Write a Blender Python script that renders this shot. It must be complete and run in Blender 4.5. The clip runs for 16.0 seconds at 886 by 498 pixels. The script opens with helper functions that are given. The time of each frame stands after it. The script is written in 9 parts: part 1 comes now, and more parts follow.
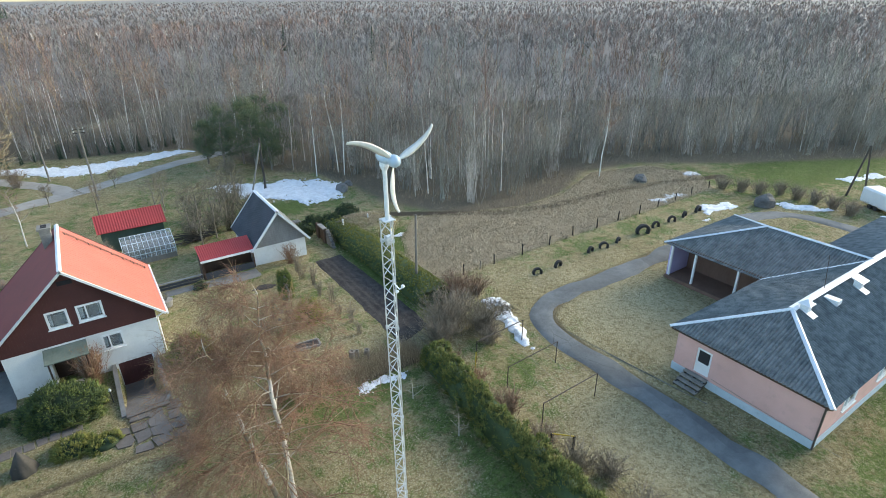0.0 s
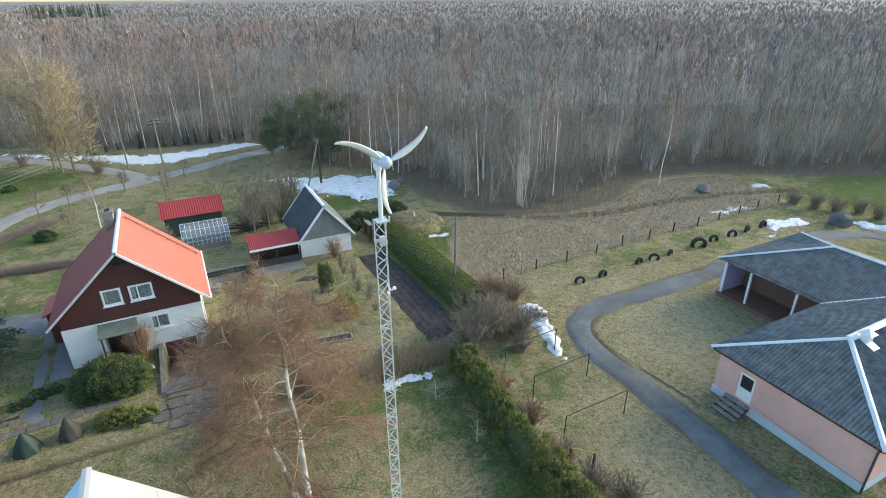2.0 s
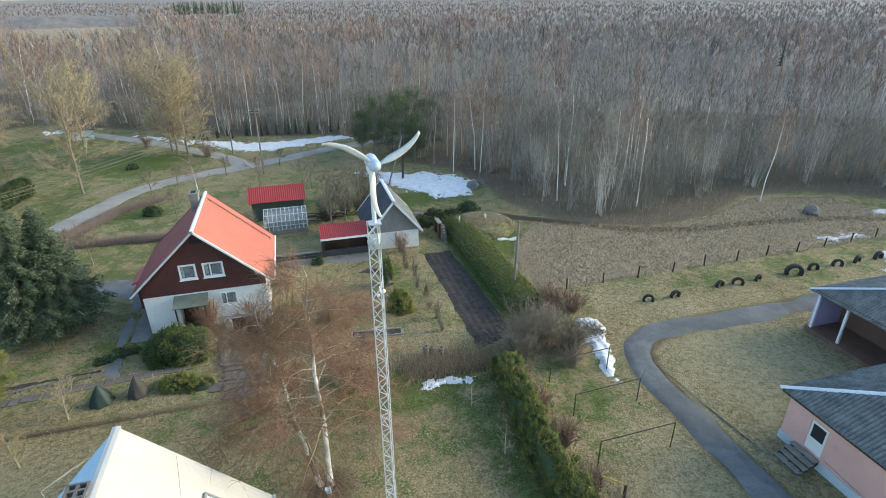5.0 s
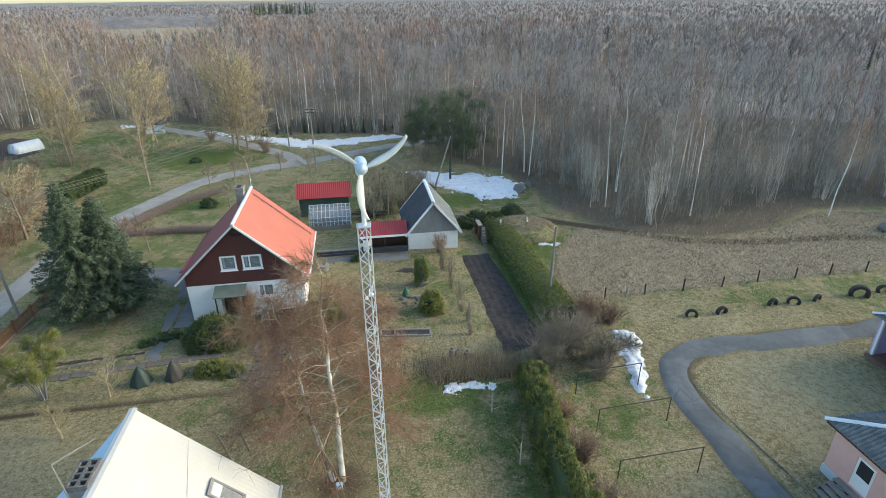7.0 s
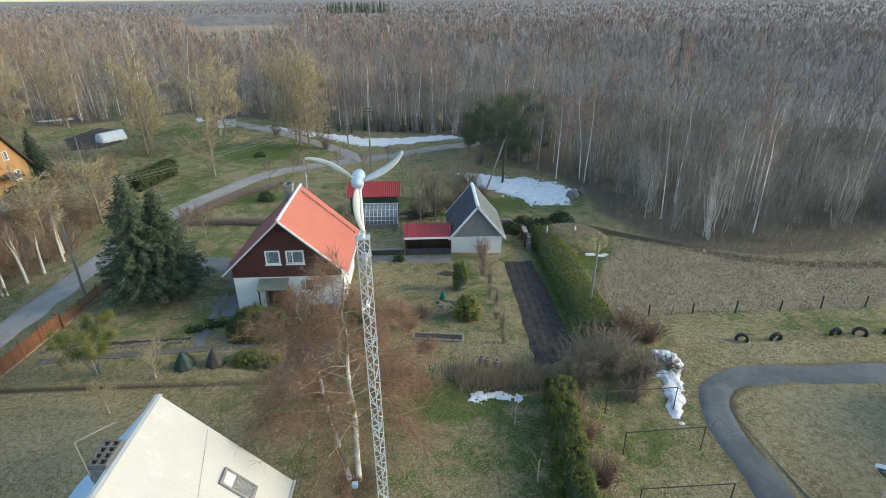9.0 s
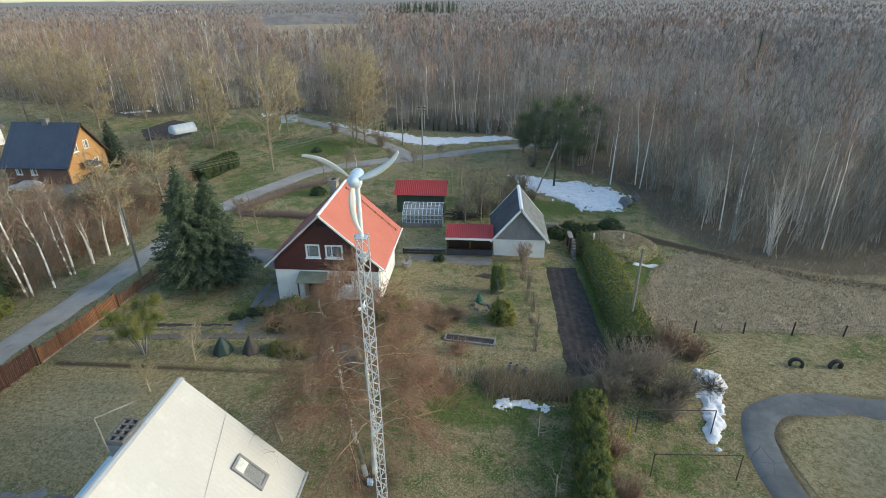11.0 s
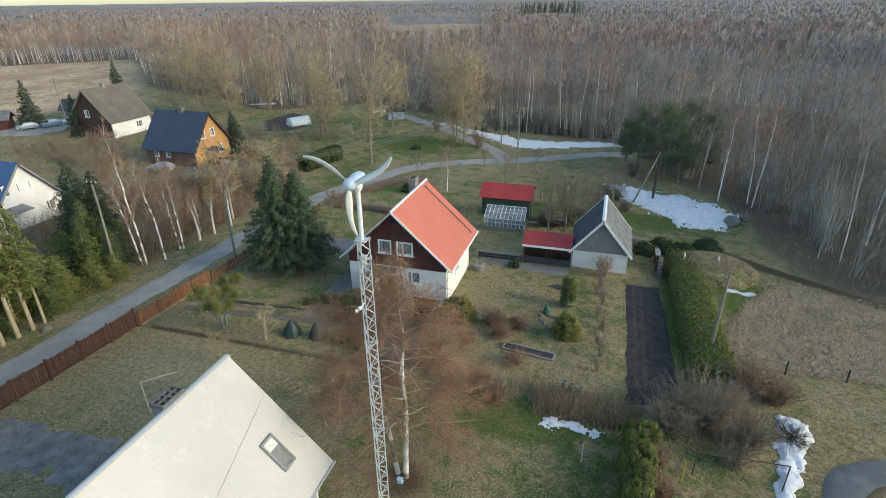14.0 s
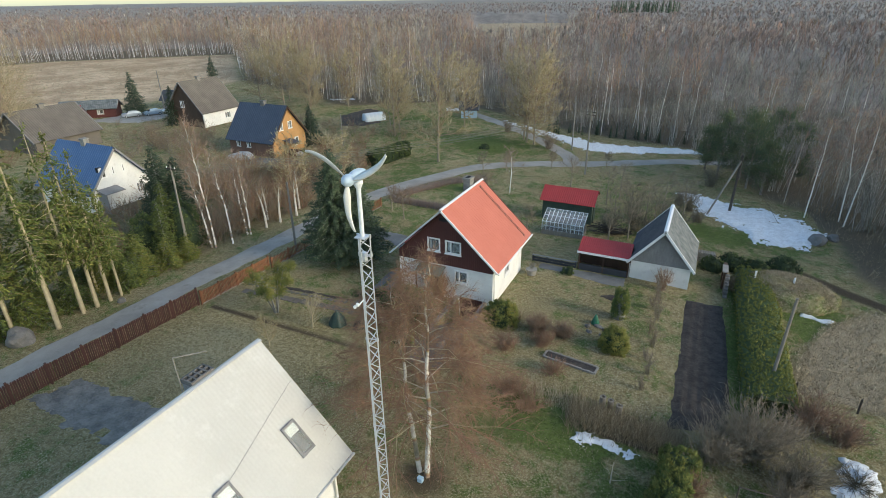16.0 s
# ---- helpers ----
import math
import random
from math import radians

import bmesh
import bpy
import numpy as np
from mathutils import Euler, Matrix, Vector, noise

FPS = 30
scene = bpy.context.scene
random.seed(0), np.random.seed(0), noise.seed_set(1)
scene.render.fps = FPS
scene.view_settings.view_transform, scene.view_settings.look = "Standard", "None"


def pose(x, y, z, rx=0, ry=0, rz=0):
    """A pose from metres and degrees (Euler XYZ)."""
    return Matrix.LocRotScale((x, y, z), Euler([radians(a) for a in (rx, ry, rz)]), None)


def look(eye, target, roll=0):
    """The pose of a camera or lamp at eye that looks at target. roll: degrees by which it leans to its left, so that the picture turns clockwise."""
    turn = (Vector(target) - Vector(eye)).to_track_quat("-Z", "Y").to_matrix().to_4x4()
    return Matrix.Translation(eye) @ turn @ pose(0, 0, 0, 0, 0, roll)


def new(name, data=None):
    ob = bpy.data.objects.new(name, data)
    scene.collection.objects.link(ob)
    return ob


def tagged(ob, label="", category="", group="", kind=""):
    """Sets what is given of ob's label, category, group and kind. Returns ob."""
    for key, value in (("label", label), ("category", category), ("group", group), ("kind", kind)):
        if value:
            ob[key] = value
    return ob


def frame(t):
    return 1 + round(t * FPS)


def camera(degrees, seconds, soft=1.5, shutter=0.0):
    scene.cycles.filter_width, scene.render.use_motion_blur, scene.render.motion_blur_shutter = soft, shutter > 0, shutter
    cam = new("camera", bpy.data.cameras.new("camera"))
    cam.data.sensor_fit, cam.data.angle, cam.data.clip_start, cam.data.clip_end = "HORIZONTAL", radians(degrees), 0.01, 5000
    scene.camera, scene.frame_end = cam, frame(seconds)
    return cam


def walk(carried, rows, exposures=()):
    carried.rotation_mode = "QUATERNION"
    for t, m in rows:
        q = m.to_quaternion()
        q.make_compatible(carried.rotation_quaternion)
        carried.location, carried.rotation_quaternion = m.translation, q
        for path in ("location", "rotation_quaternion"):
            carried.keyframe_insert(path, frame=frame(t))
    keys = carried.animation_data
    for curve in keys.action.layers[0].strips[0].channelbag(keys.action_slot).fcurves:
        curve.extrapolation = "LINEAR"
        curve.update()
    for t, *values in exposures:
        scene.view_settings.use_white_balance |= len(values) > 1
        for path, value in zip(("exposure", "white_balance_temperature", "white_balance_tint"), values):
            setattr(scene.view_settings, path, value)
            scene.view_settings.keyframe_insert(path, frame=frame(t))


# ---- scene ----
cam = camera(78.8, 16.0, soft=0.5)
PATH = [
    (0, (0.039, 0.364, 19.874), (1.045, 1.869, 19.023), -0.6),
    (0.5, (0.447, 0.138, 19.834), (1.404, 1.675, 18.983), -0.6),
    (1, (0.81, -0.015, 19.792), (1.714, 1.555, 18.945), -0.6),
    (1.5, (1.179, -0.204, 19.85), (2.035, 1.392, 19.002), -0.6),
    (2, (1.565, -0.335, 19.88), (2.374, 1.286, 19.032), -0.5),
    (2.5, (1.978, -0.463, 19.912), (2.744, 1.178, 19.064), -0.5),
    (3, (2.378, -0.578, 19.92), (3.089, 1.088, 19.07), -0.5),
    (3.5, (2.818, -0.705, 19.932), (3.468, 0.985, 19.083), -0.6),
    (4, (3.192, -0.781, 19.939), (3.784, 0.931, 19.09), -0.5),
    (6.5, (5.257, -1.04, 19.95), (5.587, 0.741, 19.102), -0.6),
    (7, (5.646, -1.03, 19.966), (5.923, 0.761, 19.119), -0.7),
    (7.5, (6.007, -1.017, 20.017), (6.233, 0.78, 19.17), -0.7),
    (8, (6.332, -0.951, 20.076), (6.51, 0.851, 19.228), -0.6),
    (8.5, (6.765, -0.904, 20.195), (6.881, 0.904, 19.347), -0.6),
    (9, (7.195, -0.907, 20.28), (7.249, 0.904, 19.432), -0.6),
    (11.5, (9.072, -0.407, 20.202), (8.839, 1.39, 19.357), -0.7),
    (12, (9.581, -0.283, 20.22), (9.268, 1.503, 19.376), -0.8),
    (12.5, (9.953, -0.178, 20.242), (9.587, 1.597, 19.398), -0.8),
    (13, (10.329, -0.055, 20.232), (9.907, 1.709, 19.389), -0.8),
    (13.5, (10.697, 0.145, 20.242), (10.22, 1.896, 19.4), -0.7),
    (14, (11.038, 0.323, 20.258), (10.496, 2.054, 19.417), -0.8),
    (14.5, (11.454, 0.521, 20.271), (10.841, 2.229, 19.429), -0.7),
    (15, (11.899, 0.729, 20.237), (11.221, 2.412, 19.397), -0.8),
    (15.5, (12.268, 0.973, 20.197), (11.527, 2.63, 19.357), -0.7),
    (16, (12.592, 1.22, 20.186), (11.797, 2.851, 19.345), -0.8),
]
UNIT = 1.2  # metres to one unit of the plan, in which the place is laid out below
walk(cam, [(t, look(Vector(eye) * UNIT, Vector(target) * UNIT, roll)) for t, eye, target, roll in PATH], exposures=[(0.0, 1.58, 6620, 2), (4.0, 1.46, 6620, 2), (7.0, 1.38, 6620, 2), (9.0, 1.18, 6620, 2), (12.5, 1.04, 6620, 2), (16.0, 0.97, 6620, 2)])

# ---- light ----
SUN_AZ, SUN_EL = 92.0, 22.0
world = bpy.data.worlds.new("sky")
scene.world = world
world.use_nodes = True
wn = world.node_tree.nodes
sky = wn.new("ShaderNodeTexSky")
sky.sky_type, sky.sun_disc = "NISHITA", False
sky.sun_elevation, sky.sun_rotation = radians(SUN_EL), radians(SUN_AZ)
sky.dust_density, sky.air_density, sky.ozone_density = 1.1, 1.0, 1.4
wn["Background"].inputs["Strength"].default_value = 0.15
world.node_tree.links.new(sky.outputs[0], wn["Background"].inputs["Color"])
sun_data = bpy.data.lights.new("sun", "SUN")
sun_data.energy, sun_data.angle, sun_data.color = 1.0, radians(18), (1.0, 0.82, 0.60)
sun = new("sun", sun_data)
to_sun = Vector((math.sin(radians(SUN_AZ)) * math.cos(radians(SUN_EL)), math.cos(radians(SUN_AZ)) * math.cos(radians(SUN_EL)), math.sin(radians(SUN_EL))))
sun.matrix_world = look(to_sun * 100, (0, 0, 0))


# ---- materials ----
def nodes_of(name):
    m = bpy.data.materials.new(name)
    m.use_nodes = True
    return m, m.node_tree.nodes, m.node_tree.links, m.node_tree.nodes["Principled BSDF"]


def noise_node(n, l, scale, detail=4.0, rough=0.6, vec=None, stretch=None):
    if vec is None:
        vec = n.new("ShaderNodeTexCoord").outputs["Object"]
    if stretch:
        mp = n.new("ShaderNodeMapping")
        mp.inputs["Scale"].default_value = stretch
        l.new(vec, mp.inputs["Vector"])
        vec = mp.outputs[0]
    t = n.new("ShaderNodeTexNoise")
    t.inputs["Scale"].default_value, t.inputs["Detail"].default_value, t.inputs["Roughness"].default_value = scale, detail, rough
    l.new(vec, t.inputs["Vector"])
    return t.outputs["Fac"]


def ramp(n, l, fac, lo, hi):
    r = n.new("ShaderNodeMapRange")
    r.interpolation_type = "SMOOTHSTEP"
    r.inputs["From Min"].default_value, r.inputs["From Max"].default_value = lo, hi
    l.new(fac, r.inputs["Value"])
    return r.outputs[0]


def mix(n, l, fac, a, b):
    x = n.new("ShaderNodeMix")
    x.data_type = "RGBA"
    for sock, v in ((x.inputs[0], fac), (x.inputs[6], a), (x.inputs[7], b)):
        if isinstance(v, bpy.types.NodeSocket):
            l.new(v, sock)
        elif isinstance(v, (int, float)):
            sock.default_value = v
        else:
            sock.default_value = (*v, 1)
    return x.outputs[2]


def math_node(n, l, op, a, b):
    x = n.new("ShaderNodeMath")
    x.operation = op
    for sock, v in ((x.inputs[0], a), (x.inputs[1], b)):
        if isinstance(v, bpy.types.NodeSocket):
            l.new(v, sock)
        else:
            sock.default_value = v
    return x.outputs[0]


def bumped(n, l, bsdf, height, strength, distance):
    b = n.new("ShaderNodeBump")
    b.inputs["Strength"].default_value, b.inputs["Distance"].default_value = strength, distance
    l.new(height, b.inputs["Height"])
    l.new(b.outputs[0], bsdf.inputs["Normal"])


def surf(name, a, b, big=0.6, fine=12.0, rough=0.8, bump=0.4, dist=0.01, metal=0.0, stain=None, vary=0.0, stretch=None):
    """A surface of two tones with broad and fine variation, optional stains and object-to-object variation."""
    m, n, l, p = nodes_of(name)
    big_n = noise_node(n, l, big, stretch=stretch)
    fine_n = noise_node(n, l, fine, 6.0, stretch=stretch)
    fac = math_node(n, l, "MULTIPLY_ADD", big_n, 0.6)
    n_add = fac.node
    l.new(math_node(n, l, "MULTIPLY", fine_n, 0.4), n_add.inputs[2])
    col = mix(n, l, ramp(n, l, fac, 0.3, 0.7), a, b)
    if stain:
        col = mix(n, l, math_node(n, l, "MULTIPLY", ramp(n, l, noise_node(n, l, big * 2.3, 8.0, 0.7), 0.52, 0.72), 0.6), col, stain)
    if vary:
        h = n.new("ShaderNodeHueSaturation")
        r = n.new("ShaderNodeObjectInfo")
        l.new(math_node(n, l, "MULTIPLY_ADD", r.outputs["Random"], vary * 2), h.inputs["Value"])
        h.inputs["Value"].links[0].from_node.inputs[2].default_value = 1 - vary
        l.new(col, h.inputs["Color"])
        col = h.outputs[0]
    l.new(col, p.inputs["Base Color"])
    p.inputs["Roughness"].default_value, p.inputs["Metallic"].default_value = rough, metal
    bumped(n, l, p, fine_n, bump, dist)
    return m


def tinted(name, stops, rough=0.85, fine=3.0, broad=0.0, spread=0.5):
    """Bark, twigs and leaves: the mesh attribute 'tint' chooses the tone."""
    m, n, l, p = nodes_of(name)
    at = n.new("ShaderNodeAttribute")
    at.attribute_name = "tint"
    isl = n.new("ShaderNodeNewGeometry").outputs["Random Per Island"]
    cr = n.new("ShaderNodeValToRGB")
    cr.color_ramp.elements.remove(cr.color_ramp.elements[1])
    cr.color_ramp.elements[0].position, cr.color_ramp.elements[0].color = stops[0][0], (*stops[0][1], 1)
    for pos, c in stops[1:]:
        cr.color_ramp.elements.new(pos).color = (*c, 1)
    l.new(at.outputs["Fac"], cr.inputs["Fac"])
    h = n.new("ShaderNodeHueSaturation")
    v = math_node(n, l, "MULTIPLY_ADD", isl, spread)
    v.node.inputs[2].default_value = 1 - spread / 2
    v2 = math_node(n, l, "MULTIPLY", v, math_node(n, l, "ADD", noise_node(n, l, fine, 3.0), 0.5))
    if broad:
        v3 = ramp(n, l, noise_node(n, l, 0.17, 4.0, 0.65), 0.34, 0.66)
        v3 = math_node(n, l, "MULTIPLY_ADD", v3, broad * 2)
        v3.node.inputs[2].default_value = 1 - broad
        v2 = math_node(n, l, "MULTIPLY", v2, v3)
    l.new(v2, h.inputs["Value"])
    l.new(cr.outputs[0], h.inputs["Color"])
    l.new(h.outputs[0], p.inputs["Base Color"])
    p.inputs["Roughness"].default_value = rough
    p.inputs["Specular IOR Level"].default_value = 0.25
    return m


def ground_material():
    m, n, l, p = nodes_of("grass_and_litter")
    attr = {}
    for key in ("field", "floor", "green", "wear", "hay"):
        a = n.new("ShaderNodeAttribute")
        a.attribute_name = key
        attr[key] = a.outputs["Fac"]
    mid = noise_node(n, l, 0.35, 6.0, 0.65)
    clump = noise_node(n, l, 2.8, 9.0, 0.80)
    tuft = noise_node(n, l, 7.5, 8.0, 0.85)
    fine = noise_node(n, l, 13.0, 8.0, 0.9)
    moss = noise_node(n, l, 0.9, 9.0, 0.74)
    green = ramp(n, l, attr["green"], 0.15, 0.95)
    gfac = math_node(n, l, "ADD", math_node(n, l, "MULTIPLY", attr["green"], 0.75), math_node(n, l, "SUBTRACT", ramp(n, l, math_node(n, l, "ADD", math_node(n, l, "MULTIPLY", mid, 0.45), math_node(n, l, "MULTIPLY", moss, 0.55)), 0.40, 0.62), 0.42))
    bare = ramp(n, l, noise_node(n, l, 0.16, 5.0, 0.6), 0.36, 0.64)
    dry = mix(n, l, ramp(n, l, clump, 0.40, 0.60), (0.172, 0.138, 0.062), (0.342, 0.286, 0.158))
    fresh = mix(n, l, ramp(n, l, clump, 0.36, 0.64), (0.060, 0.094, 0.022), (0.128, 0.176, 0.046))
    grass = mix(n, l, ramp(n, l, gfac, -0.05, 0.60), dry, fresh)
    grass = mix(n, l, math_node(n, l, "MULTIPLY", ramp(n, l, tuft, 0.505, 0.575), math_node(n, l, "MULTIPLY", math_node(n, l, "ADD", 0.38, math_node(n, l, "MULTIPLY", bare, 0.45)), math_node(n, l, "SUBTRACT", 1.0, math_node(n, l, "MULTIPLY", green, 0.75)))), grass, (0.50, 0.455, 0.305))
    grass = mix(n, l, math_node(n, l, "MULTIPLY", ramp(n, l, noise_node(n, l, 6.2, 9.0, 0.84), 0.515, 0.575), math_node(n, l, "SUBTRACT", 0.74, math_node(n, l, "MULTIPLY", bare, 0.40))), grass, (0.046, 0.052, 0.018))
    grass = mix(n, l, math_node(n, l, "MULTIPLY", ramp(n, l, fine, 0.55, 0.63), math_node(n, l, "SUBTRACT", 0.70, math_node(n, l, "MULTIPLY", green, 0.5))), grass, (0.55, 0.51, 0.38))
    worn_dry = math_node(n, l, "SUBTRACT", 1.0, ramp(n, l, attr["green"], -0.95, -0.15))
    grass = mix(n, l, math_node(n, l, "MULTIPLY", worn_dry, math_node(n, l, "ADD", 0.22, math_node(n, l, "MULTIPLY", ramp(n, l, clump, 0.4, 0.6), 0.4))), grass, (0.43, 0.385, 0.245))
    tan = mix(n, l, ramp(n, l, fine, 0.40, 0.60), (0.19, 0.145, 0.09), (0.52, 0.43, 0.30))
    tan = mix(n, l, math_node(n, l, "MULTIPLY", ramp(n, l, clump, 0.5, 0.64), 0.5), tan, (0.27, 0.225, 0.155))
    hay = mix(n, l, ramp(n, l, noise_node(n, l, 0.06, 7.0, 0.7), 0.4, 0.6), (0.38, 0.27, 0.175), (0.58, 0.44, 0.30))
    tan = mix(n, l, attr["hay"], tan, mix(n, l, math_node(n, l, "MULTIPLY", ramp(n, l, mid, 0.5, 0.62), 0.6), hay, (0.26, 0.19, 0.12)))
    col = mix(n, l, ramp(n, l, math_node(n, l, "ADD", attr["field"], math_node(n, l, "MULTIPLY", math_node(n, l, "SUBTRACT", clump, 0.5), 0.6)), 0.3, 0.7), grass, tan)
    litter = mix(n, l, ramp(n, l, fine, 0.38, 0.62), (0.088, 0.074, 0.054), (0.215, 0.180, 0.132))
    col = mix(n, l, ramp(n, l, math_node(n, l, "ADD", attr["floor"], math_node(n, l, "MULTIPLY", math_node(n, l, "SUBTRACT", clump, 0.5), 0.6)), 0.3, 0.7), col, litter)
    earth = mix(n, l, ramp(n, l, fine, 0.35, 0.65), (0.060, 0.045, 0.030), (0.125, 0.10, 0.07))
    col = mix(n, l, ramp(n, l, math_node(n, l, "ADD", attr["wear"], math_node(n, l, "MULTIPLY", math_node(n, l, "SUBTRACT", clump, 0.5), 0.5)), 0.35, 0.75), col, earth)
    l.new(col, p.inputs["Base Color"])
    p.inputs["Roughness"].default_value = 0.95
    p.inputs["Specular IOR Level"].default_value = 0.1
    hgt = math_node(n, l, "ADD", math_node(n, l, "MULTIPLY", clump, 1.4), math_node(n, l, "MULTIPLY", tuft, 1.0))
    even = math_node(n, l, "SUBTRACT", 1.0, math_node(n, l, "MULTIPLY", attr["field"], 0.8))
    bumped(n, l, p, math_node(n, l, "MULTIPLY", hgt, even), 0.9, 0.11)
    return m


def asphalt_material(name, dark, pale, crack):
    m, n, l, p = nodes_of(name)
    vec = n.new("ShaderNodeTexCoord").outputs["Object"]
    broad = noise_node(n, l, 0.5, 7.0, 0.7)
    grit = noise_node(n, l, 24.0, 6.0, 0.8)
    col = mix(n, l, ramp(n, l, broad, 0.34, 0.66), dark, pale)
    col = mix(n, l, math_node(n, l, "MULTIPLY", ramp(n, l, grit, 0.5, 0.66), 0.45), col, tuple(c * 1.7 for c in pale))
    warp = n.new("ShaderNodeMix")
    warp.data_type = "VECTOR"
    warp.inputs[0].default_value = 0.12
    l.new(vec, warp.inputs[4])
    wob = n.new("ShaderNodeTexNoise")
    wob.inputs["Scale"].default_value = 1.4
    l.new(vec, wob.inputs["Vector"])
    l.new(wob.outputs["Color"], warp.inputs[5])
    vo = n.new("ShaderNodeTexVoronoi")
    vo.feature = "DISTANCE_TO_EDGE"
    vo.inputs["Scale"].default_value = 0.42
    l.new(warp.outputs[1], vo.inputs["Vector"])
    line = math_node(n, l, "MULTIPLY", math_node(n, l, "LESS_THAN", vo.outputs["Distance"], 0.005), ramp(n, l, noise_node(n, l, 0.35, 4.0), 0.50, 0.58))
    col = mix(n, l, math_node(n, l, "MULTIPLY", line, 0.4), col, crack)
    cell = n.new("ShaderNodeTexVoronoi")
    cell.inputs["Scale"].default_value = 0.26
    l.new(vec, cell.inputs["Vector"])
    sep = n.new("ShaderNodeSeparateColor")
    l.new(cell.outputs["Color"], sep.inputs[0])
    col = mix(n, l, math_node(n, l, "MULTIPLY", math_node(n, l, "GREATER_THAN", sep.outputs[0], 0.72), 0.30), col, tuple(c * 0.55 for c in dark))
    litter = ramp(n, l, noise_node(n, l, 5.0, 9.0, 0.8), 0.60, 0.68)
    col = mix(n, l, math_node(n, l, "MULTIPLY", litter, 0.55), col, (0.20, 0.17, 0.11))
    l.new(col, p.inputs["Base Color"])
    p.inputs["Roughness"].default_value = 0.85
    bumped(n, l, p, math_node(n, l, "SUBTRACT", grit, math_node(n, l, "MULTIPLY", line, 1.5)), 0.6, 0.012)
    return m


def glass_material(name, tint=(0.85, 0.9, 0.92), rough=0.03):
    m, n, l, p = nodes_of(name)
    p.inputs["Base Color"].default_value = (*tint, 1)
    p.inputs["Roughness"].default_value = rough
    p.inputs["Transmission Weight"].default_value = 0.9
    p.inputs["IOR"].default_value = 1.3
    return m


def snow_material():
    m, n, l, p = nodes_of("old_snow")
    f = noise_node(n, l, 2.0, 8.0, 0.7)
    g = noise_node(n, l, 14.0, 6.0, 0.7)
    c = mix(n, l, ramp(n, l, f, 0.35, 0.7), (0.80, 0.83, 0.86), (0.62, 0.64, 0.66))
    c = mix(n, l, math_node(n, l, "MULTIPLY", ramp(n, l, g, 0.55, 0.66), 0.55), c, (0.30, 0.275, 0.24))
    l.new(c, p.inputs["Base Color"])
    p.inputs["Roughness"].default_value = 0.7
    bumped(n, l, p, math_node(n, l, "ADD", f, math_node(n, l, "MULTIPLY", g, 0.3)), 0.8, 0.08)
    return m


TWIG_STOPS = [(0.0, (0.215, 0.215, 0.175)), (0.25, (0.225, 0.222, 0.205)), (0.45, (0.240, 0.203, 0.178)), (0.6, (0.340, 0.222, 0.175)), (0.75, (0.36, 0.285, 0.150)), (0.80, (0.33, 0.315, 0.265)), (0.88, (0.50, 0.47, 0.42)), (1.0, (0.76, 0.745, 0.70))]
LEAF_STOPS = [(0.0, (0.020, 0.030, 0.016)), (0.35, (0.042, 0.068, 0.034)), (0.65, (0.100, 0.135, 0.036)), (1.0, (0.205, 0.200, 0.052))]
M = {}
M["ground"] = ground_material()
M["twig"] = tinted("bare_bark_and_twigs", TWIG_STOPS)
WOOD_STOPS = [(pos, (c[0] * k * 1.03, c[1] * k, c[2] * k * 1.02)) for (pos, c), k in zip(TWIG_STOPS, (1.12, 1.06, 0.98, 0.95, 0.92, 0.95, 1.0, 1.0))]
M["wood_twig"] = tinted("woodland_bark_and_twigs", WOOD_STOPS, broad=0.42, spread=0.25)
M["canopy"] = surf("leafless_canopy", (0.140, 0.127, 0.115), (0.285, 0.252, 0.226), 0.12, 0.9, 0.95, 0.4, 0.3)
SHRUB_STOPS = [(0.0, (0.085, 0.080, 0.055)), (0.25, (0.250, 0.220, 0.168)), (0.45, (0.245, 0.182, 0.130)), (0.6, (0.260, 0.135, 0.092)), (0.75, (0.335, 0.275, 0.140)), (0.88, (0.42, 0.39, 0.34)), (1.0, (0.76, 0.745, 0.70))]
M["shrub"] = tinted("garden_shrub_bark", SHRUB_STOPS)
M["leaf"] = tinted("evergreen_leaves", LEAF_STOPS, 0.7)
M["needle"] = tinted("blue_green_needles", [(0.0, (0.028, 0.045, 0.028)), (0.4, (0.058, 0.088, 0.056)), (0.75, (0.095, 0.135, 0.080)), (1.0, (0.165, 0.180, 0.075))], 0.7)
M["straw"] = tinted("dry_straw", [(0.0, (0.11, 0.09, 0.055)), (0.5, (0.30, 0.245, 0.16)), (1.0, (0.55, 0.48, 0.34))])
M["ramp_concrete"] = surf("dirty_brown_concrete", (0.10, 0.085, 0.075), (0.18, 0.16, 0.145), 0.9, 14, 0.9, 0.5, 0.012, stain=(0.075, 0.065, 0.055))
M["snow"] = snow_material()
M["asphalt"] = asphalt_material("worn_asphalt", (0.088, 0.098, 0.102), (0.150, 0.160, 0.162), (0.030, 0.030, 0.026))
M["worn_drive"] = surf("worn_dark_drive", (0.080, 0.078, 0.074), (0.250, 0.238, 0.212), 0.9, 9, 0.9, 0.6, 0.02, stain=(0.19, 0.17, 0.115))
M["gravel"] = surf("pale_gravel", (0.25, 0.235, 0.21), (0.38, 0.36, 0.33), 0.4, 30, 0.9, 0.6, 0.02, stain=(0.20, 0.18, 0.155))
M["concrete"] = surf("old_concrete", (0.22, 0.21, 0.195), (0.34, 0.33, 0.31), 0.8, 20, 0.85, 0.4, 0.01, stain=(0.14, 0.135, 0.12))
